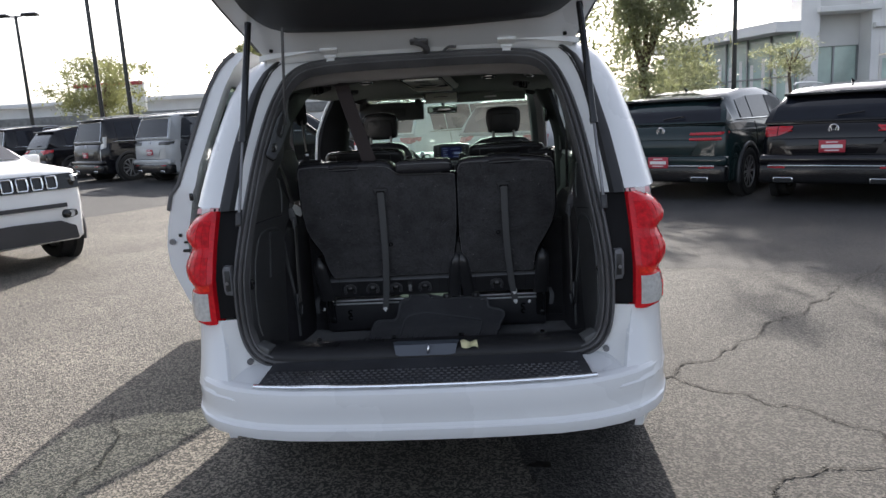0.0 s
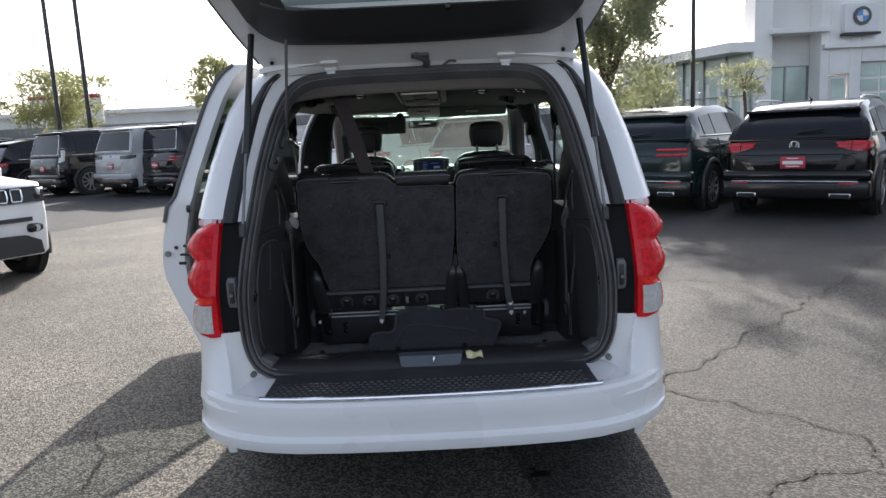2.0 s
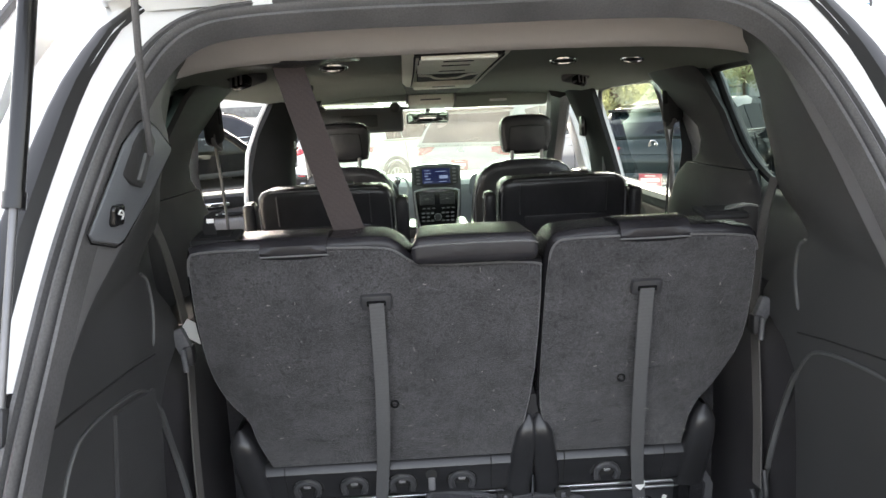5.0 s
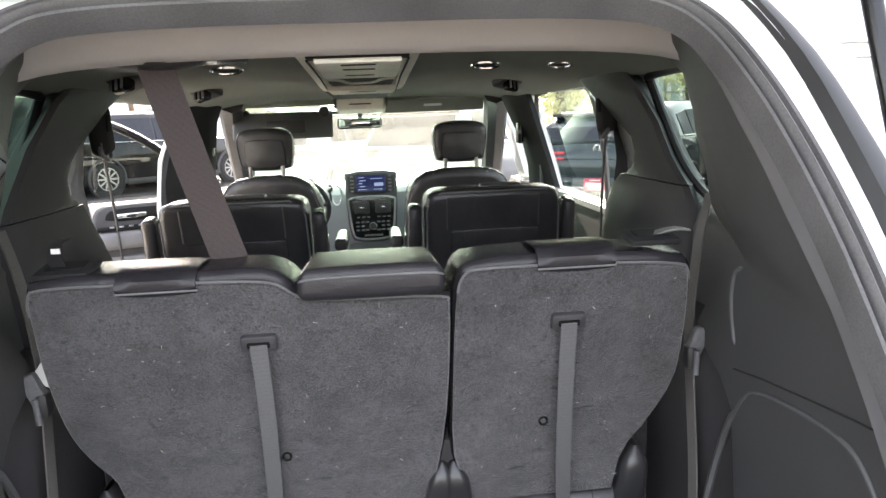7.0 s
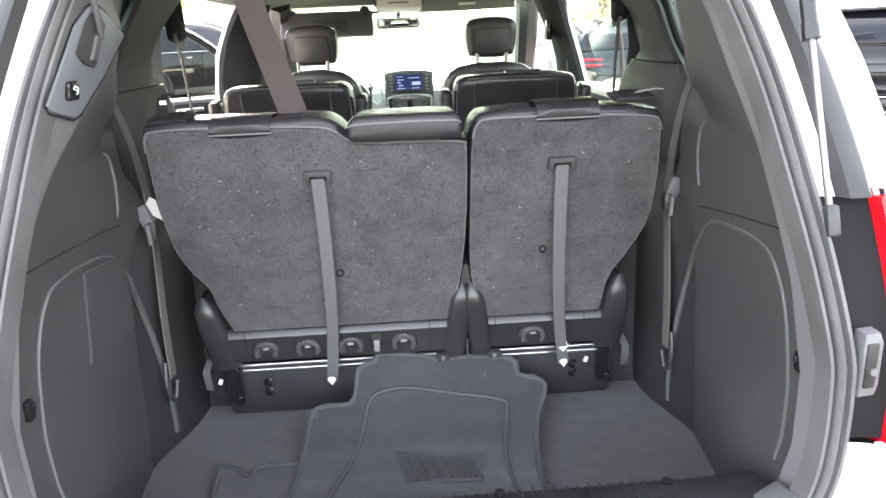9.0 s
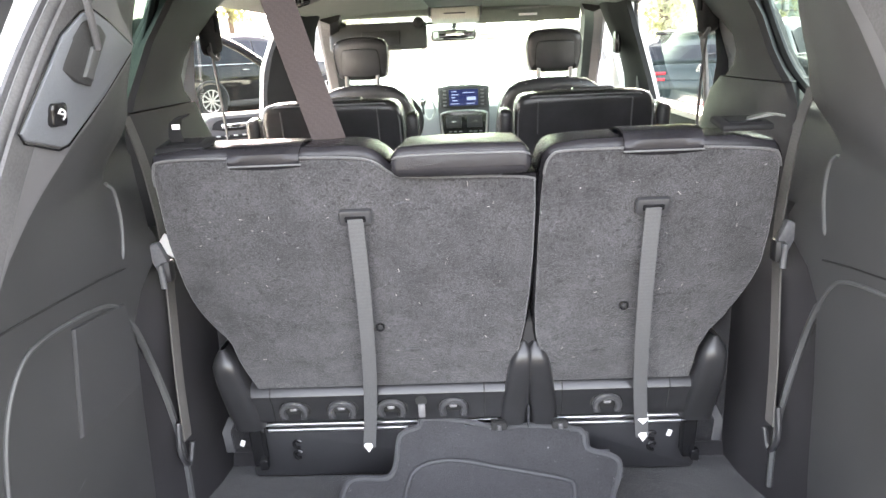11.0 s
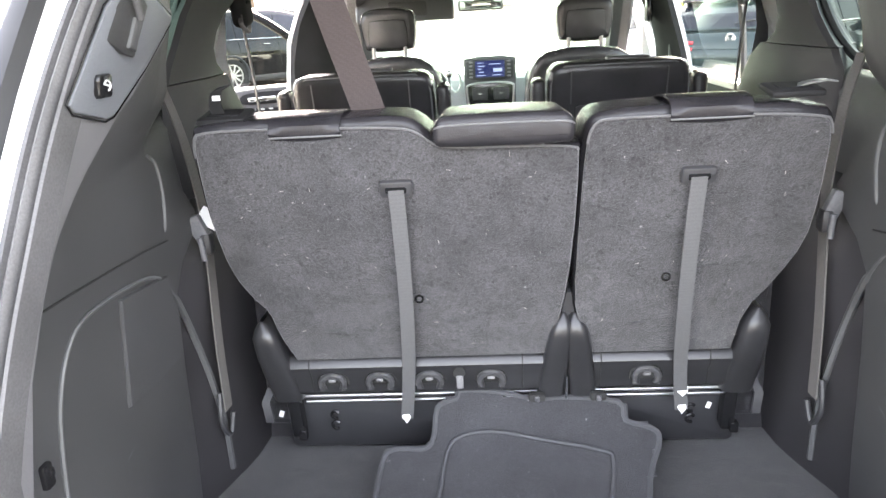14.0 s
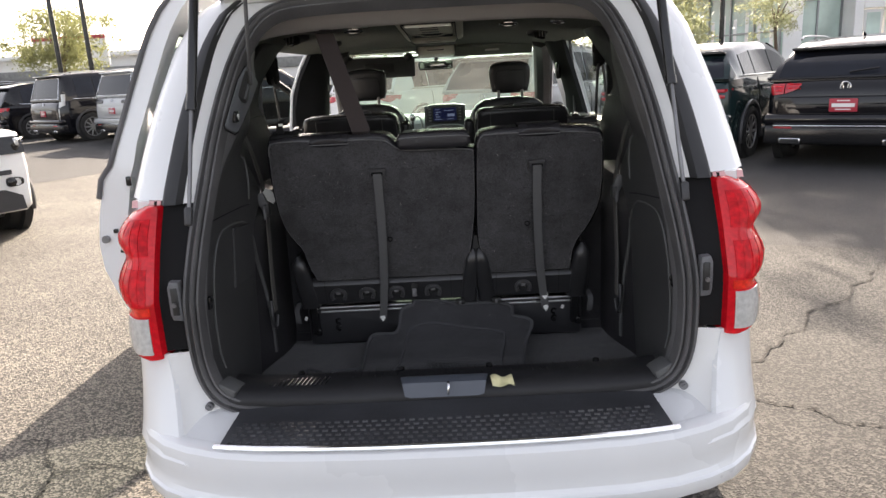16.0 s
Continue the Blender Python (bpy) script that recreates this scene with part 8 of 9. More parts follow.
    for s in (-1, 1):
        bm = bm_new()
        rbox(bm, (s * h * 0.62, -0.045, 0.325), (0.26, 0.04, 0.075), 0.03, 3)
        et = part("exhaust_tip", bm, M_CHROME, t, "chrome exhaust tip")
        bm = bm_new()
        rbox(bm, (s * h * 0.62, -0.063, 0.325), (0.225, 0.012, 0.050), 0.02, 3)
        part("exhaust_mouth", bm, M_TYRE, et)
        bm = bm_new()
        lw, lh, lz = lamp
        def on_rear(u, v, w):
            yu = lerp([(0.78, 0.0), (0.84, 0.012), (0.90, 0.05), (0.945, 0.14), (0.985, 0.32)], abs(u) / h)
            yv = lerp([(belt * 0.78, 0.0), (belt * 0.84, 0.012), (belt * 0.93, 0.05), (belt * 0.985, 0.14)], v)
            return (u, max(yu, yv) + 0.4 * min(yu, yv) - 0.004 - w, v)

        pieces = []
        if lamp_style == "bars":
            for dz in (0.038, -0.038):
                pieces.append([(s * (h * 0.955), lz + dz - 0.02), (s * (h * 0.955), lz + dz + 0.022), (s * (h * 0.955 - lw), lz + dz + 0.018), (s * (h * 0.955 - lw), lz + dz - 0.018)])
        elif lamp_style == "tall":
            pieces.append([(s * h * 0.95, lz - lh / 2), (s * h * 0.95, lz + lh / 2), (s * (h * 0.95 - 0.05), lz + lh / 2), (s * (h * 0.95 - 0.07), lz - lh / 2)])
        elif lamp_style == "dark":
            pieces.append([(s * h * 0.95, lz - 0.05), (s * h * 0.95, lz + 0.05), (s * (h * 0.95 - lw), lz + 0.05), (s * (h * 0.95 - lw), lz - 0.05)])
        else:
            pieces.append([(s * h * 0.965, lz - lh * 0.55), (s * h * 0.965, lz + lh * 0.45), (s * (h * 0.965 - lw * 0.5), lz + lh * 0.5), (s * (h * 0.965 - lw * 0.5), lz - lh * 0.4)])
            pieces.append([(s * (h * 0.965 - lw * 0.53), lz - lh * 0.38), (s * (h * 0.965 - lw * 0.53), lz + lh * 0.5), (s * (h * 0.965 - lw), lz + lh * 0.52), (s * (h * 0.965 - lw * 0.85), lz - lh * 0.05)])
        for q in pieces:
            if s < 0:
                q = q[::-1]
            bm = bm_new()
            fine = []
            a_, b_, c_, d_ = [Vector((*p, 0)) for p in q]
            for i in range(4):
                for k in range(3):
                    fine.append((q[i][0] + (q[(i + 1) % 4][0] - q[i][0]) * k / 3, q[i][1] + (q[(i + 1) % 4][1] - q[i][1]) * k / 3))
            front = [[a_.lerp(d_, j).lerp(b_.lerp(c_, j), i) for j in span(0, 1, 9)] for i in span(0, 1, 4)]
            sheet(bm, [[on_rear(p.x, p.y, 0.016 if 0 < i < 3 else 0.008) for p in row] for i, row in enumerate(front)])
            backed(bm, (0, 0.05, 0))
            tl = part("tail_lamp", bm, {"tall": M_CLEARLENS, "dark": M_GLOSSBLACK}.get(lamp_style, M_CARLAMP), t, "tail lamp lens")
            if lamp_style == "wrap":
                bm = bm_new()
                zc, xa, xb = (fine[0][1] + fine[6][1]) / 2, min(p[0] for p in fine), max(p[0] for p in fine)
                for dz in (-0.022, 0.03):
                    tube(bm, [on_rear(x, zc + dz, 0.017) for x in span(xa + 0.03, xb - 0.02, 8)], 0.006, 5)
                part("lamp_line", bm, M_REDLENS, tl, "brighter lamp line")
        bm = bm_new()
        rbox(bm, (s * h * 0.74, -0.040, 0.490), (0.26, 0.03, 0.022), 0.008, 2, (0, 0, s * 6))
        part("bumper_reflector", bm, M_CARLAMP, t, "slim red bumper reflector")
        # nose lamps
        bm = bm_new()
        turn = -s * (22 if grille is None else 48)
        hx, hy, hw = (s * h * 0.66, L - 0.07, 0.36) if grille is None else (s * h * 0.80, L - 0.075, 0.24)
        rbox(bm, (hx, hy, nose - 0.205), (hw, 0.10, 0.135), 0.04, 3, (0, 0, turn))
        hl = part("headlight", bm, M_GLOSSBLACK, t, "dark headlight housing")
        m = Matrix.Translation((hx, hy, nose - 0.19)) @ pose(0, 0, 0, 0, 0, turn)
        bm = bm_new()
        rbox(bm, (0, 0.035, 0.012), (hw * 0.92, 0.055, 0.085), 0.03, 3)
        bm.transform(m)
        part("headlight_lens", bm, M_CLEARLENS, hl, "clear headlight lens")
        for k in (-1, 1):
            bm = bm_new()
            cyl(bm, (k * hw * 0.2, 0.055, 0.010), (k * hw * 0.2, 0.066, 0.010), 0.028, 14)
            bm.transform(m)
            part("projector", bm, M_DARKGLASS, hl, "dark projector lens")
        bm = bm_new()
        rbox(bm, (s * h * 0.70, L - 0.02, 0.58), (0.20, 0.10, 0.10), 0.04, 3, (0, 0, -s * 20))
        fg = part("fog_lamp", bm, M_GLOSSBLACK, t, "black fog lamp pod")
        bm = bm_new()
        cyl(bm, (s * h * 0.70, L + 0.01, 0.58), (s * h * 0.70, L + 0.036, 0.58), 0.035, 14)
        part("fog_lens", bm, M_CLEARLENS, fg)
    bm = bm_new()
    slab(bm, [(-0.60, pn + 0.10), (-0.47, pn - 0.12), (0.47, pn - 0.12), (0.60, pn + 0.10)], lambda u, v, w: (u, 0.004 - w, v), 0.012, 0.006, 2)
    part("plate_recess", bm, paintm, t, "glossy tailgate panel round the plate")
    bm = bm_new()
    rbox(bm, (0, 0.055, 0.585), (W * 0.99, 0.19, 0.15), 0.055, 3)
    part("bumper_upper", bm, paintm, t, "painted upper bumper")
    bm = bm_new()
    tube(bm, smooth_path([(-h * 0.86, 0.10, 0.668), (-h * 0.6, -0.006, 0.664), (0, -0.008, 0.664), (h * 0.6, -0.006, 0.664), (h * 0.86, 0.10, 0.668)], 5), 0.004, 5)
    part("tailgate_gap", bm, M_TYRE, t, "dark gap under the tailgate")
    bm = bm_new()
    tube(bm, [(x, -0.004, pn + 0.105) for x in span(-h * 0.80, h * 0.80, 7)], 0.006, 6)
    part("tailgate_crease", bm, paintm, t, "")
    bm = bm_new()
    rbox(bm, (0, plate[1] - 0.018, pz), (0.31, 0.02, 0.16), 0.006)
    pl = part("number_plate", bm, M_DKPLATE, t, "red dealer plate with pale bars")
    bm = bm_new()
    rbox(bm, (0, plate[1] - 0.030, pz), (0.25, 0.004, 0.045), 0)
    rbox(bm, (0, plate[1] - 0.030, pz + 0.055), (0.14, 0.004, 0.012), 0)
    rbox(bm, (0, plate[1] - 0.030, pz - 0.05), (0.17, 0.004, 0.015), 0)
    part("plate_bars", bm, M_WHITETAG, pl, "pale bars", smooth=False)
    bm = bm_new()
    tube(bm, [(0.055 * math.cos(a), 0.030, belt * 0.90 + 0.055 * math.sin(a)) for a in span(0, 2 * math.pi, 21)[:-1]], 0.010, 6, closed=True)
    tube(bm, [(x * 0.05, 0.030, belt * 0.90 + z * 0.05) for x, z in ((-0.7, 0.7), (-0.3, -0.7), (0, 0.1), (0.3, -0.7), (0.7, 0.7))], 0.007, 5)
    part("badge", bm, M_CHROME, t, "round bright badge")
    # nose
    bm = bm_new()
    rbox(bm, (0, L - 0.0 - (0.05 if grille else 0.0), 0.45), (W * 0.80 if grille is None else 0.4, 0.08, 0.24), 0.03, 2)
    part("lower_grille", bm, M_BLACKPLASTIC, t, "black lower grille")
    if grille == "slots":
        def face(u, v, w):
            return (u, L + 0.022 - 0.035 * max(0.0, (abs(u) / h - 0.76) / 0.1) - 0.45 * max(0.0, v - (nose - 0.19)) + w, v)

        gz = nose - 0.205
        bm = bm_new()
        slab(bm, [(u, gz - 0.085) for u in span(-h * 0.86, h * 0.86, 13)] + [(u, gz + 0.085) for u in span(h * 0.84, -h * 0.84, 13)], face, 0.006)
        part("grille_band", bm, M_GLOSSBLACK, t, "black grille band")
        for k in range(7):
            c = (k - 3) * 0.155
            bm = bm_new()
            q = [(c + 0.060 * sx * (1 - 0.12 * (i in (1, 2))), gz + 0.066 * sz) for i, (sx, sz) in enumerate(((-1, -1), (1, -1), (1, 1), (-1, 1)))]
            tube(bm, [face(q[i][0] + (q[(i + 1) % 4][0] - q[i][0]) * e, q[i][1] + (q[(i + 1) % 4][1] - q[i][1]) * e, 0.012) for i in range(4) for e in (0.12, 0.5, 0.88)], 0.009, 6, closed=True)
            part("grille_slot", bm, M_CHROME, t, "bright rimmed grille slot")
        bm = bm_new()
        slab(bm, [(u, 0.66) for u in span(-h * 0.66, h * 0.66, 9)] + [(u, 0.705) for u in span(h * 0.66, -h * 0.66, 9)], face, 0.008)
        part("bumper_slit", bm, M_BLACKPLASTIC, t, "black slit in the bumper")
        bm = bm_new()
        slab(bm, [(u, 0.30) for u in span(-h * 0.74, h * 0.74, 9)] + [(h * 0.72, 0.44)] + [(u, 0.53 - 0.03 * abs(u)) for u in span(h * 0.55, -h * 0.55, 7)] + [(-h * 0.72, 0.44)], face, 0.03)
        part("lower_intake", bm, M_BLACKPLASTIC, t, "black lower intake")
    else:
        bm = bm_new()
        rbox(bm, (0, L - 0.04, nose - 0.25), (W * 0.5, 0.08, 0.18), 0.03, 2)
        part("grille", bm, M_GLOSSBLACK, t, "black grille")
    return t


P_BLACK = paint("black_car_paint", (0.006, 0.006, 0.008))
P_GREEN = paint("dark_green_car_paint", (0.012, 0.025, 0.026))
P_SILVER = paint("silver_car_paint", (0.42, 0.43, 0.43), 0.2)
P_WHITE2 = paint("white_car_paint", (0.80, 0.80, 0.79), 0.2)

# rear axle sits 0.88 m ahead of the tail
car("black_suv", "black compact SUV with red wrap-round tail lamps", P_BLACK, (4.80, 7.10), 39, 4.7, 1.86, 1.585, 1.09, 1.0, (0.42, 0.14, 0.965))
car("green_suv", "dark green SUV with twin-bar tail lamps", P_GREEN, (2.93, 8.42), 39, 4.75, 2.0, 1.60, 1.12, 1.0, (0.50, 0.1, 0.93), "bars", False, plate=(0.50, -0.036))
car("silver_suv", "silver SUV parked ahead of the van", P_SILVER, (0.55, 10.6), 38, 5.0, 1.95, 1.74, 1.05, 1.12)
car("pale_suv", "white SUV parked ahead of the van", P_WHITE2, (-1.85, 12.9), 38, 5.0, 1.95, 1.78, 1.08, 1.12)
car("black_tall_suv", "black full-size SUV with large alloy wheels", P_BLACK, (-7.45, 16.6), 38, 5.5, 2.1, 1.92, 1.22, 1.25, (0.35, 0.1, 1.02), "bars", True, 1.0)
car("silver_large_suv", "silver full-size SUV with a boxy tail", P_SILVER, (-8.97, 17.35), 38, 5.5, 2.1, 1.92, 1.22, 1.25, (0.5, 0.1, 1.10), "dark", True, 1.0)
car("black_long_suv", "black full-size SUV with slim tail lamps", P_BLACK, (-11.65, 18.8), 38, 5.6, 2.06, 1.93, 1.18, 1.25, (0.1, 0.70, 1.0), "tall", True, 1.0)
car("black_wagon", "black SUV with red tail lamps beyond the long one", P_BLACK, (-14.65, 21.0), 38, 4.7, 1.9, 1.75, 1.08, 1.05)
car("black_offroader", "black boxy off-road SUV down the row", P_BLACK, (-17.4, 22.9), 38, 4.6, 1.9, 1.85, 1.12, 1.15, (0.3, 0.1, 1.0), "bars", True, 1.0)
car("grey_hatchback", "grey hatchback parked past the white SUV", P_SILVER, (-17.0, 17.5), 110, 4.3, 1.78, 1.5, 0.98, 0.95)
car("white_suv", "white compact SUV facing the van, seven-slot grille", P_WHITE2, (-8.47, 7.15), 122, 4.4, 1.84, 1.63, 1.10, 1.15, grille="slots")
car("black_crossover", "black crossover beside the black compact SUV", P_BLACK, (6.9, 5.3), 40, 4.8, 1.9, 1.70, 1.03, 1.0)

# ---- dealership ----
M_STUCCO = mat("white_stucco", (0.89, 0.875, 0.845), 0.85, grain=0.05, grain_scale=60, stain=0.06, stain_scale=0.8, bump=0.2, bump_scale=90)
M_STUCCO2 = mat("grey_stucco", (0.74, 0.73, 0.70), 0.85, grain=0.05, grain_scale=60, stain=0.06, stain_scale=0.8)
M_SHOWGLASS = mat("showroom_glass", (0.50, 0.61, 0.55), 0.06, coat=0.3, stain=0.3, stain_scale=0.6)
M_MULLION = mat("aluminium_mullion", (0.30, 0.31, 0.31), 0.4, metal=0.7, stain=0.1)
BY = 32.0
bld = thing("dealership_building", "white stucco car dealership with a glazed showroom", "building")


def bbox(name, x0, x1, y0, y1, z0, z1, m, label="", b=0.02, parent=None):
    bm = bm_new()
    rbox(bm, ((x0 + x1) / 2, (y0 + y1) / 2, (z0 + z1) / 2), (x1 - x0, y1 - y0, z1 - z0), b, 1)
    return part(name, bm, m, parent or bld, label)


# tower front with openings: pieces butted end to end
bbox("wall", 15.2, 16.05, BY, BY + 1.2, 0, 9.0, M_STUCCO, "white stucco pier")
bbox("wall", 16.05, 18.35, BY + 1.0, BY + 2, 3.62, 9.0, M_STUCCO2, "grey recessed wall")
bbox("wall_band", 15.9, 18.6, BY - 0.35, BY + 1.0, 5.05, 5.30, M_STUCCO, "white projecting band")
bbox("wall", 18.35, 18.75, BY, BY + 2, 0, 9.0, M_STUCCO, "white stucco pier")
bbox("wall", 18.75, 19.75, BY, BY + 2, 3.1, 9.0, M_STUCCO, "white stucco wall")
bbox("wall", 19.75, 20.3, BY, BY + 2, 0, 9.0, M_STUCCO, "white stucco pier")
bbox("wall", 20.3, 24.3, BY, BY + 2, 3.62, 9.0, M_STUCCO, "white stucco wall")
bbox("wall", 24.3, 34.0, BY, BY + 2, 0, 9.0, M_STUCCO, "white stucco wall")
bbox("wall_band", 18.4, 34.0, BY - 0.25, BY, 4.28, 4.50, M_STUCCO, "white projecting band")
bbox("wall", 22.0, 34.0, BY + 2, BY + 9, 0, 8.6, M_STUCCO2, "grey rear block")
w1 = bbox("showroom_window", 16.05, 18.35, BY + 1.1, BY + 1.16, 0.2, 3.62, M_SHOWGLASS, "tall dark showroom window")
for x in (16.1, 17.2, 18.3):
    bbox("mullion", x - 0.04, x + 0.04, BY + 1.02, BY + 1.1, 0.2, 3.6, M_MULLION, "", 0.005, w1)
d1 = bbox("door", 18.82, 19.68, BY + 0.1, BY + 0.16, 0.05, 3.05, M_STUCCO2, "grey metal door")
bbox("door_glass", 18.95, 19.55, BY + 0.07, BY + 0.1, 1.4, 2.9, M_SHOWGLASS, "door pane", 0.005, d1)
gd = bbox("garage_door", 20.3, 24.3, BY + 0.25, BY + 0.32, 0.05, 3.62, M_STUCCO, "white glazed sectional garage door")
for i in range(5):
    for j in range(4):
        bbox("pane", 20.42 + j * 0.98, 21.28 + j * 0.98, BY + 0.2, BY + 0.248, 0.2 + i * 0.69, 0.75 + i * 0.69, M_SHOWGLASS, "", 0.005, gd)
sg = bbox("sign_box", 19.25, 20.85, BY - 0.3, BY, 4.95, 6.25, mat("white_sign", (0.8, 0.8, 0.8), 0.4, stain=0.03), "white sign box with a round badge")
bm = bm_new()
cyl(bm, (20.05, BY - 0.30, 5.68), (20.05, BY - 0.36, 5.68), 0.42, 36)
part("sign_ring", bm, mat("black_enamel", (0.02, 0.02, 0.03), 0.25, coat=0.5, stain=0.05), sg, "black ring")
M_BLUEEN = mat("blue_enamel", (0.05, 0.25, 0.62), 0.25, coat=0.5, stain=0.05)
for q in range(4):
    bm = bm_new()
    pts = [(0, 0)] + [(0.27 * math.cos(a), 0.27 * math.sin(a)) for a in span(q * math.pi / 2, (q + 1) * math.pi / 2, 9)]
    slab(bm, pts, lambda u, v, w: (20.05 + u, BY - 0.362 - w, 5.68 + v), 0.012)
    part("sign_quarter", bm, M_BLUEEN if q % 2 else M_WHITETAG, sg, "blue or white quarter")
bbox("sign_shelf", 19.2, 20.9, BY - 0.45, BY - 0.02, 4.82, 4.93, M_BLACKPLASTIC, "dark sign shelf", 0.01, sg)
# glazed pavilion with a flat roof, its long side running back from the tower
PA = math.degrees(math.atan2(10.0, -3.0))


def pbox(name, u0, u1, v0, v1, z0, z1, m, label="", b=0.02, parent=None):
    """u along the long side, v outwards from it."""
    c, q = math.cos(radians(PA)), math.sin(radians(PA))
    u, v = (u0 + u1) / 2, (v0 + v1) / 2
    bm = bm_new()
    rbox(bm, (15.2 + c * u - q * v, 32.0 + q * u + c * v, (z0 + z1) / 2), (u1 - u0, v1 - v0, z1 - z0), b, 1, (0, 0, PA))
    return part(name, bm, m, parent or bld, label)


pbox("pavilion_roof", 0.0, 12.2, -0.9, 1.3, 4.30, 4.78, M_STUCCO, "flat white canopy roof")
pbox("pavilion_column", 10.5, 11.0, -0.2, 0.35, 0, 4.30, M_STUCCO, "white column")
pbox("pavilion_end", 10.9, 11.0, -0.9, -0.2, 0, 4.30, M_STUCCO2, "grey end wall")
pg = pbox("pavilion_glass", 0.0, 10.5, 0.0, 0.06, 0.1, 4.3, M_SHOWGLASS, "tall green-tinted showroom glazing")
for k in range(7):
    u = 0.1 + k * 1.72
    pbox("mullion", u - 0.04, u + 0.04, 0.06, 0.16, 0.1, 4.3, M_MULLION, "", 0.005, pg)
pbox("mullion", 0.0, 10.5, 0.06, 0.14, 2.3, 2.37, M_MULLION, "", 0.005, pg)
for k in range(11):
    pbox("interior_panel", 0.55 + k * 0.86, 0.80 + k * 0.86, 0.062, 0.075, 1.0, 3.3 - 0.25 * (k % 2), M_STUCCO, "pale panel of the showroom", 0.005, pg)
pbox("showroom_screen", 1.0, 9.6, 0.062, 0.07, 0.4, 0.95, M_BLACKPLASTIC, "dark low furniture line of the showroom", 0.005, pg)

far = thing("long_low_building", "long low grey building at the far edge", "building")
bm = bm_new()
rbox(bm, (-30, 72, 2.3), (70, 14, 4.6), 0.1)
part("wall", bm, M_STUCCO2, far, "grey wall")
bm = bm_new()
rbox(bm, (-30, 64.9, 2.9), (70, 0.2, 0.9), 0.03)
part("wall_band", bm, mat("dark_band", (0.22, 0.22, 0.21), 0.7, grain=0.1, grain_scale=4, stain=0.2), far, "darker band of windows")
bm = bm_new()
rbox(bm, (-30, 64.6, 4.5), (71, 0.6, 0.4), 0.05)
part("roof_edge", bm, M_STUCCO, far, "pale roof edge")
bb = thing("billboard", "pale billboard with a red band", "billboard")
bm = bm_new()
rbox(bm, (-22.5, 42, 3.7), (4.4, 0.3, 1.8), 0.05)
part("panel", bm, M_STUCCO, bb, "white panel")
bm = bm_new()
rbox(bm, (-22.5, 41.82, 4.45), (4.4, 0.04, 0.22), 0.01)
part("band", bm, M_DKPLATE, bb, "red band")
bm = bm_new()
rbox(bm, (-23.2, 41.82, 3.6), (1.4, 0.04, 0.6), 0.05)
rbox(bm, (-21.7, 41.82, 3.85), (1.8, 0.04, 0.16), 0.0)
part("bars", bm, M_BLACKPLASTIC, bb, "dark bars")
for x in (-24.0, -21.0):
    bm = bm_new()
    cyl(bm, (x, 42, 0), (x, 42, 2.9), 0.09, 10)
    part("post", bm, M_STEEL, bb, "steel post")
# hills, distant haze painted in as a pale bluish colour
bm = bm_new()
rnd = random.Random(5)
xs = span(-700, 500, 60)
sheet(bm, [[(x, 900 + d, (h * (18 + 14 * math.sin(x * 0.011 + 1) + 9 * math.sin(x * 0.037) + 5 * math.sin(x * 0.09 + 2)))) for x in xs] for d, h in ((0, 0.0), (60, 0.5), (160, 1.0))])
tagged(link_mesh("backdrop_hills", bm, mat("haze_tinted_hill", (0.42, 0.46, 0.52), 1.0, stain=0.1, stain_scale=0.01), True), "desert hills with pale haze put into their colour", "hills", "", "structure")

# ---- light poles ----
def pole(x, y, h, arm, label):
    t = thing("light_pole", label, "light pole", "lot light poles")
    bm = bm_new()
    cyl(bm, (x, y, 0), (x, y, 0.7), 0.26, 18)
    part("footing", bm, M_CONCRETE, t, "concrete footing")
    bm = bm_new()
    cyl(bm, (x, y, 0.7), (x, y, h), 0.08, 12, 0.055)
    part("shaft", bm, M_GLOSSBLACK, t, "dark steel shaft")
    for sx in (-1, 1):
        bm = bm_new()
        cyl(bm, (x, y, h - 0.05), (x + sx * arm, y, h), 0.03, 8)
        rbox(bm, (x + sx * (arm + 0.25), y, h + 0.02), (0.6, 0.35, 0.12), 0.04, 2)
        part("lamp_head", bm, M_GLOSSBLACK, t, "flat lamp head")


pole(-12.75, 22.2, 10.5, 0.5, "dark steel lot light pole on a concrete footing")
pole(-11.62, 22.0, 10.5, 0.5, "dark steel lot light pole on a concrete footing")
pole(-17.7, 26.0, 6.2, 0.35, "dark twin-headed lot light pole")
pole(8.75, 22.0, 10.5, 0.5, "dark steel lot light pole near the dealership")

# ---- trees ----
def leaf_mat(name, c):
    m = mat(name, c, 0.6, grain=0.3, grain_scale=2.0)
    N, L = m.node_tree.nodes, m.node_tree.links
    p = N["Principled BSDF"]
    tr = N.new("ShaderNodeBsdfTranslucent")
    tr.inputs[0].default_value = (c[0] * 2.0, c[1] * 2.1, c[2] * 1.5, 1)
    mx = N.new("ShaderNodeMixShader")
    mx.inputs[0].default_value = 0.45
    L.new(p.outputs[0], mx.inputs[1])
    L.new(tr.outputs[0], mx.inputs[2])
    L.new(mx.outputs[0], N["Material Output"].inputs[0])
    return m


M_LEAF = leaf_mat("olive_leaf", (0.085, 0.10, 0.040))
M_LEAF2 = leaf_mat("yellow_green_leaf", (0.165, 0.165, 0.095))
M_LEAF3 = leaf_mat("grey_olive_leaf", (0.23, 0.235, 0.165))
M_BARK = mat("tree_bark", (0.14, 0.10, 0.07), 0.9, grain=0.3, grain_scale=30, bump=0.6, bump_scale=40)


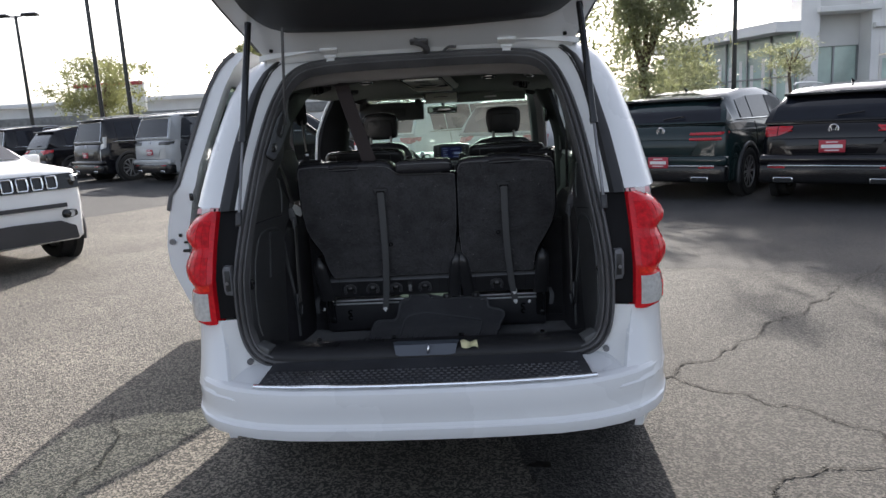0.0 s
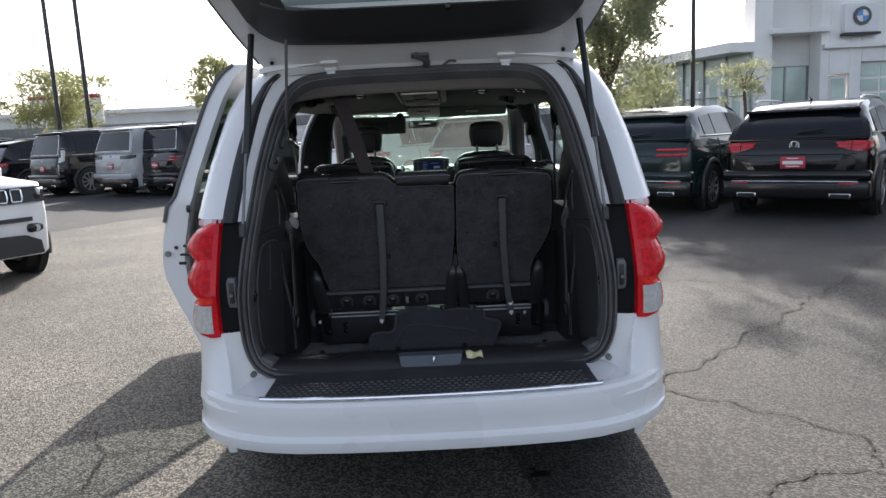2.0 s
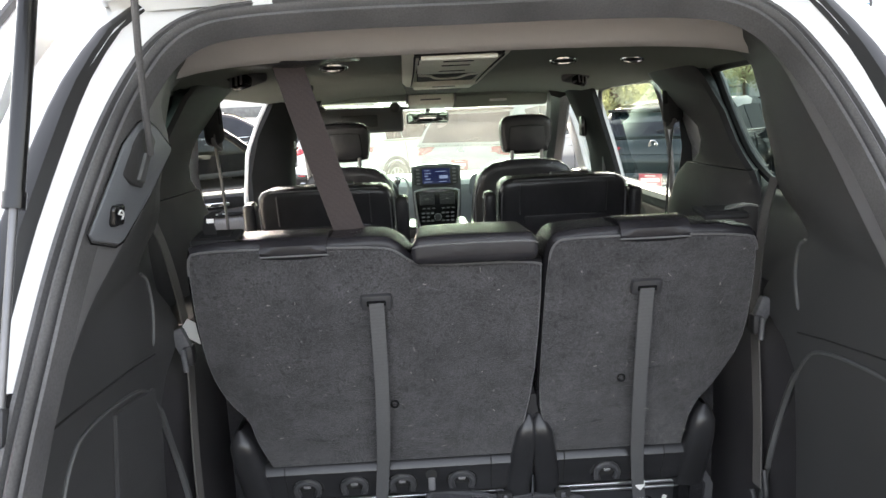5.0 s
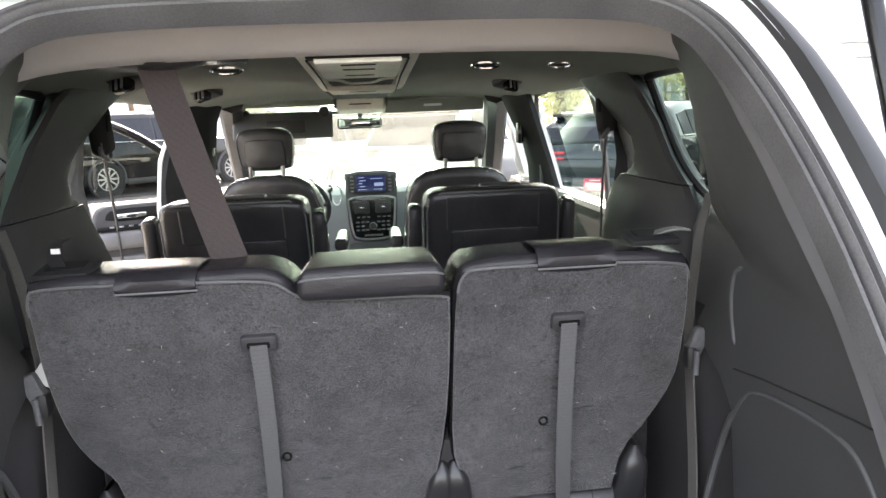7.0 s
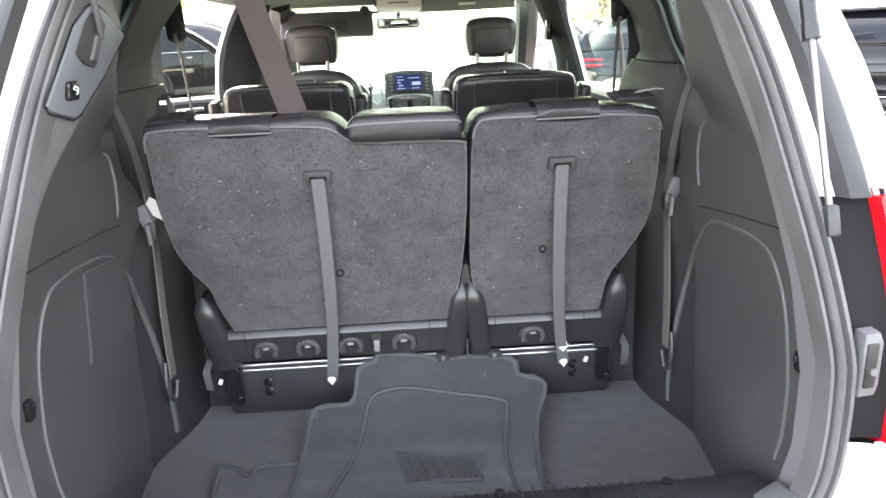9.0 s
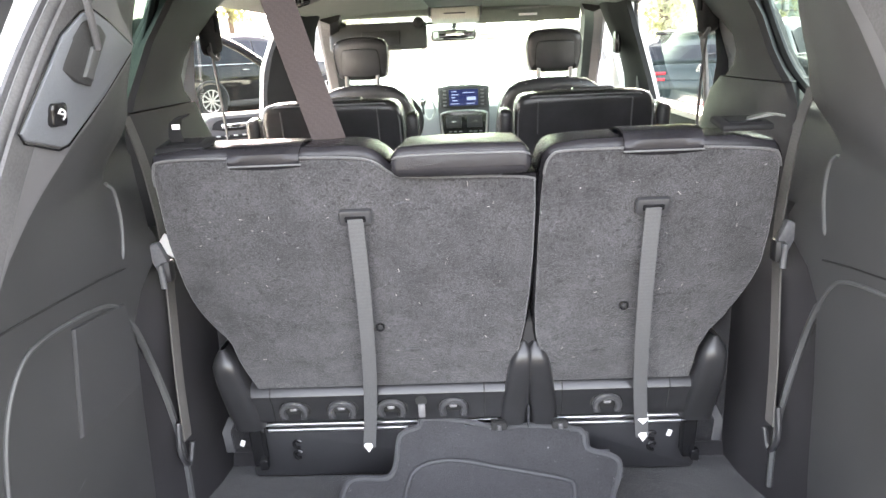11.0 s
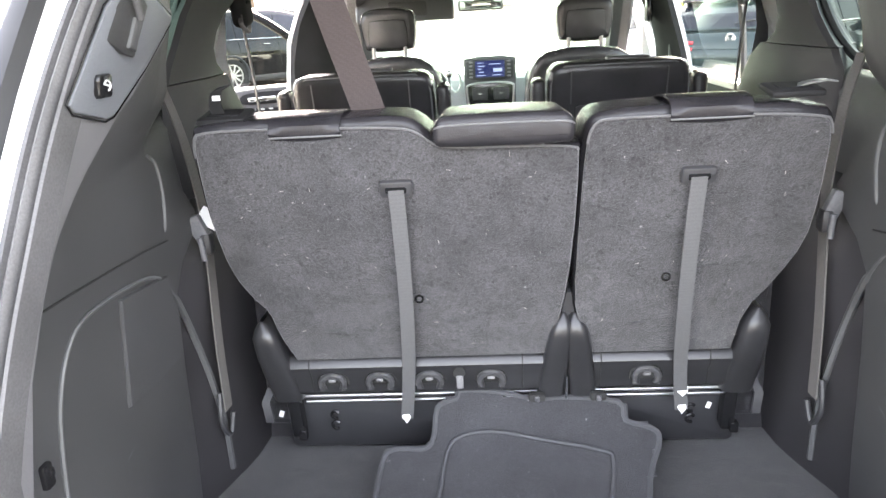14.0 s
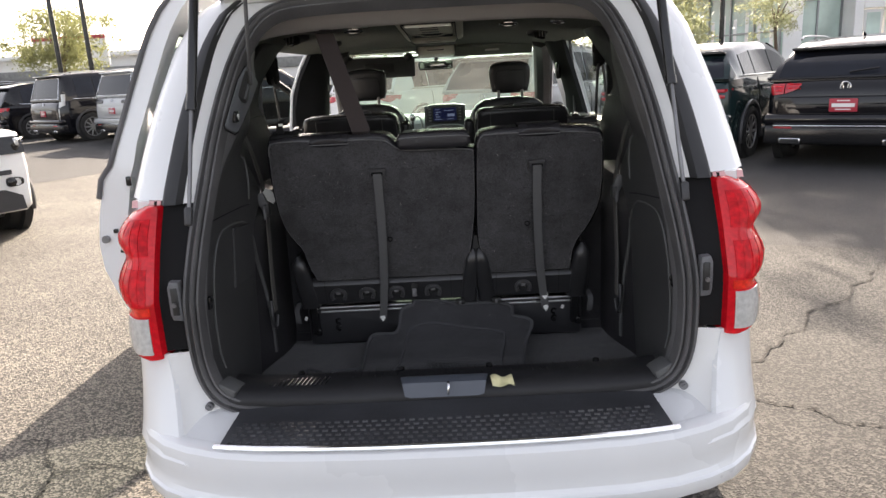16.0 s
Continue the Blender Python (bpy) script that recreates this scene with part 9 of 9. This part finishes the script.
def tree(x, y, h, r, zc, seed, leafm, label, clumps=60, per=70, leaf=0.075, flat=0.9):
    """Tapered trunk and limbs, crown of small leaves in uneven clumps."""
    rnd = random.Random(seed)
    t = thing("tree", label, "tree", "lot trees")
    bm = bm_new()
    fork = zc - r * 0.55 * max(1.0, flat)
    tube(bm, smooth_path([(x, y, -0.05), (x + 0.05, y, fork * 0.5), (x - 0.04, y + 0.03, fork)], 4), [0.16 * (h / 6)] * 3 + [0.13 * (h / 6)] * 6, 9)
    tips = []
    for k in range(9):
        a = rnd.uniform(0, 6.28)
        e = rnd.uniform(0.3, 0.95)
        p1 = Vector((x - 0.04, y + 0.03, fork - 0.05))
        p3 = Vector((x + r * e * math.cos(a) * 0.8, y + r * e * math.sin(a) * 0.8, zc + r * rnd.uniform(-0.2, 0.75)))
        p2 = p1.lerp(p3, 0.5) + Vector((0, 0, 0.18 * r))
        pts = smooth_path([p1, p2, p3], 4)
        tube(bm, pts, [0.07 * (h / 6) * (1 - 0.85 * i / len(pts)) for i in range(len(pts))], 6)
        tips.append(p3)
    part("trunk", bm, M_BARK, t, "rough brown trunk and limbs")
    verts, faces = [], []
    for k in range(clumps):
        while True:
            v = Vector((rnd.uniform(-1, 1), rnd.uniform(-1, 1), rnd.uniform(-1, 1)))
            if 0.25 < v.length < 1.0:
                break
        lump = 1.0 + 0.25 * math.sin(3 * math.atan2(v.y, v.x) + seed) + 0.15 * math.sin(5 * v.z + seed)
        c = Vector((x + v.x * r * lump, y + v.y * r * lump, zc + v.z * r * flat * lump))
        cr = r * rnd.uniform(0.14, 0.30)
        for i in range(per):
            d = Vector((rnd.gauss(0, 1), rnd.gauss(0, 1), rnd.gauss(0, 0.8))) * cr * 0.55
            p = c + d
            u = Vector((rnd.uniform(-1, 1), rnd.uniform(-1, 1), rnd.uniform(-1, 1))).normalized()
            w = u.orthogonal().normalized()
            l = leaf * rnd.uniform(0.6, 1.4)
            b = len(verts)
            verts += [tuple(p - u * l), tuple(p + w * l * 0.35), tuple(p + u * l), tuple(p - w * l * 0.35)]
            faces.append((b, b + 1, b + 2, b + 3))
    me = bpy.data.meshes.new("crown")
    me.from_pydata(verts, [], faces)
    me.materials.append(leafm)
    ob = new("crown", me)
    ob.parent = t
    tagged(ob, "loose crown of small leaves")


tree(4.05, 14.2, 5.2, 1.40, 3.70, 11, M_LEAF3, "tall olive-green tree behind the parked SUVs", 380, 95, 0.055, 2.1)
tree(5.9, 17.0, 3.0, 0.75, 1.75, 12, M_LEAF3, "smaller olive-green tree beside the taller one", 50, 70, 0.07)
tree(12.9, 27.5, 3.0, 1.15, 2.9, 13, M_LEAF3, "small multi-stemmed tree before the showroom", 45, 70, 0.06, 0.75)
tree(-18.9, 34.0, 5.5, 2.3, 3.9, 14, M_LEAF2, "sunlit yellow-green tree beyond the car row", 90, 80, 0.09)
tree(-10.8, 34.0, 5.5, 1.8, 4.2, 15, M_LEAF2, "sunlit yellow-green tree beyond the car row", 70, 70, 0.09)
tree(-4.5, 33.0, 5.5, 2.2, 4.2, 16, M_LEAF2, "sunlit yellow-green tree ahead of the van", 90, 70, 0.09)
tree(3.0, 30.0, 5.5, 2.0, 4.0, 17, M_LEAF2, "yellow-green tree ahead of the van", 80, 70, 0.09)


def palm(x, y, h, seed):
    rnd = random.Random(seed)
    t = thing("palm_tree", "fan palm with a slim trunk by the showroom", "palm tree", "palms")
    bm = bm_new()
    tube(bm, [(x, y, 0), (x + 0.05, y, h * 0.5), (x, y, h)], [0.2, 0.15, 0.13], 9)
    part("trunk", bm, M_BARK, t, "slim brown trunk")
    verts, faces = [], []
    for k in range(34):
        a, e = rnd.uniform(0, 6.28), rnd.uniform(-0.7, 1.2)
        d = Vector((math.cos(a) * math.cos(e), math.sin(a) * math.cos(e), math.sin(e)))
        s = d.cross(Vector((0, 0, 1))).normalized()
        o = Vector((x, y, h))
        for j in range(-4, 5):
            q = (d + s * j * 0.13).normalized()
            b = len(verts)
            p0, p1 = o + d * 0.35, o + q * 0.95 + Vector((0, 0, -0.12))
            verts += [tuple(p0), tuple(p0.lerp(p1, 0.6) + s * 0.03), tuple(p1), tuple(p0.lerp(p1, 0.6) - s * 0.03)]
            faces.append((b, b + 1, b + 2, b + 3))
    me = bpy.data.meshes.new("fronds")
    me.from_pydata(verts, [], faces)
    me.materials.append(M_LEAF)
    ob = new("fronds", me)
    ob.parent = t
    tagged(ob, "fan of green fronds")


palm(12.3, 46.0, 3.6, 21)
palm(11.5, 50.0, 2.7, 22)
palm(12.9, 46.5, 3.2, 23)
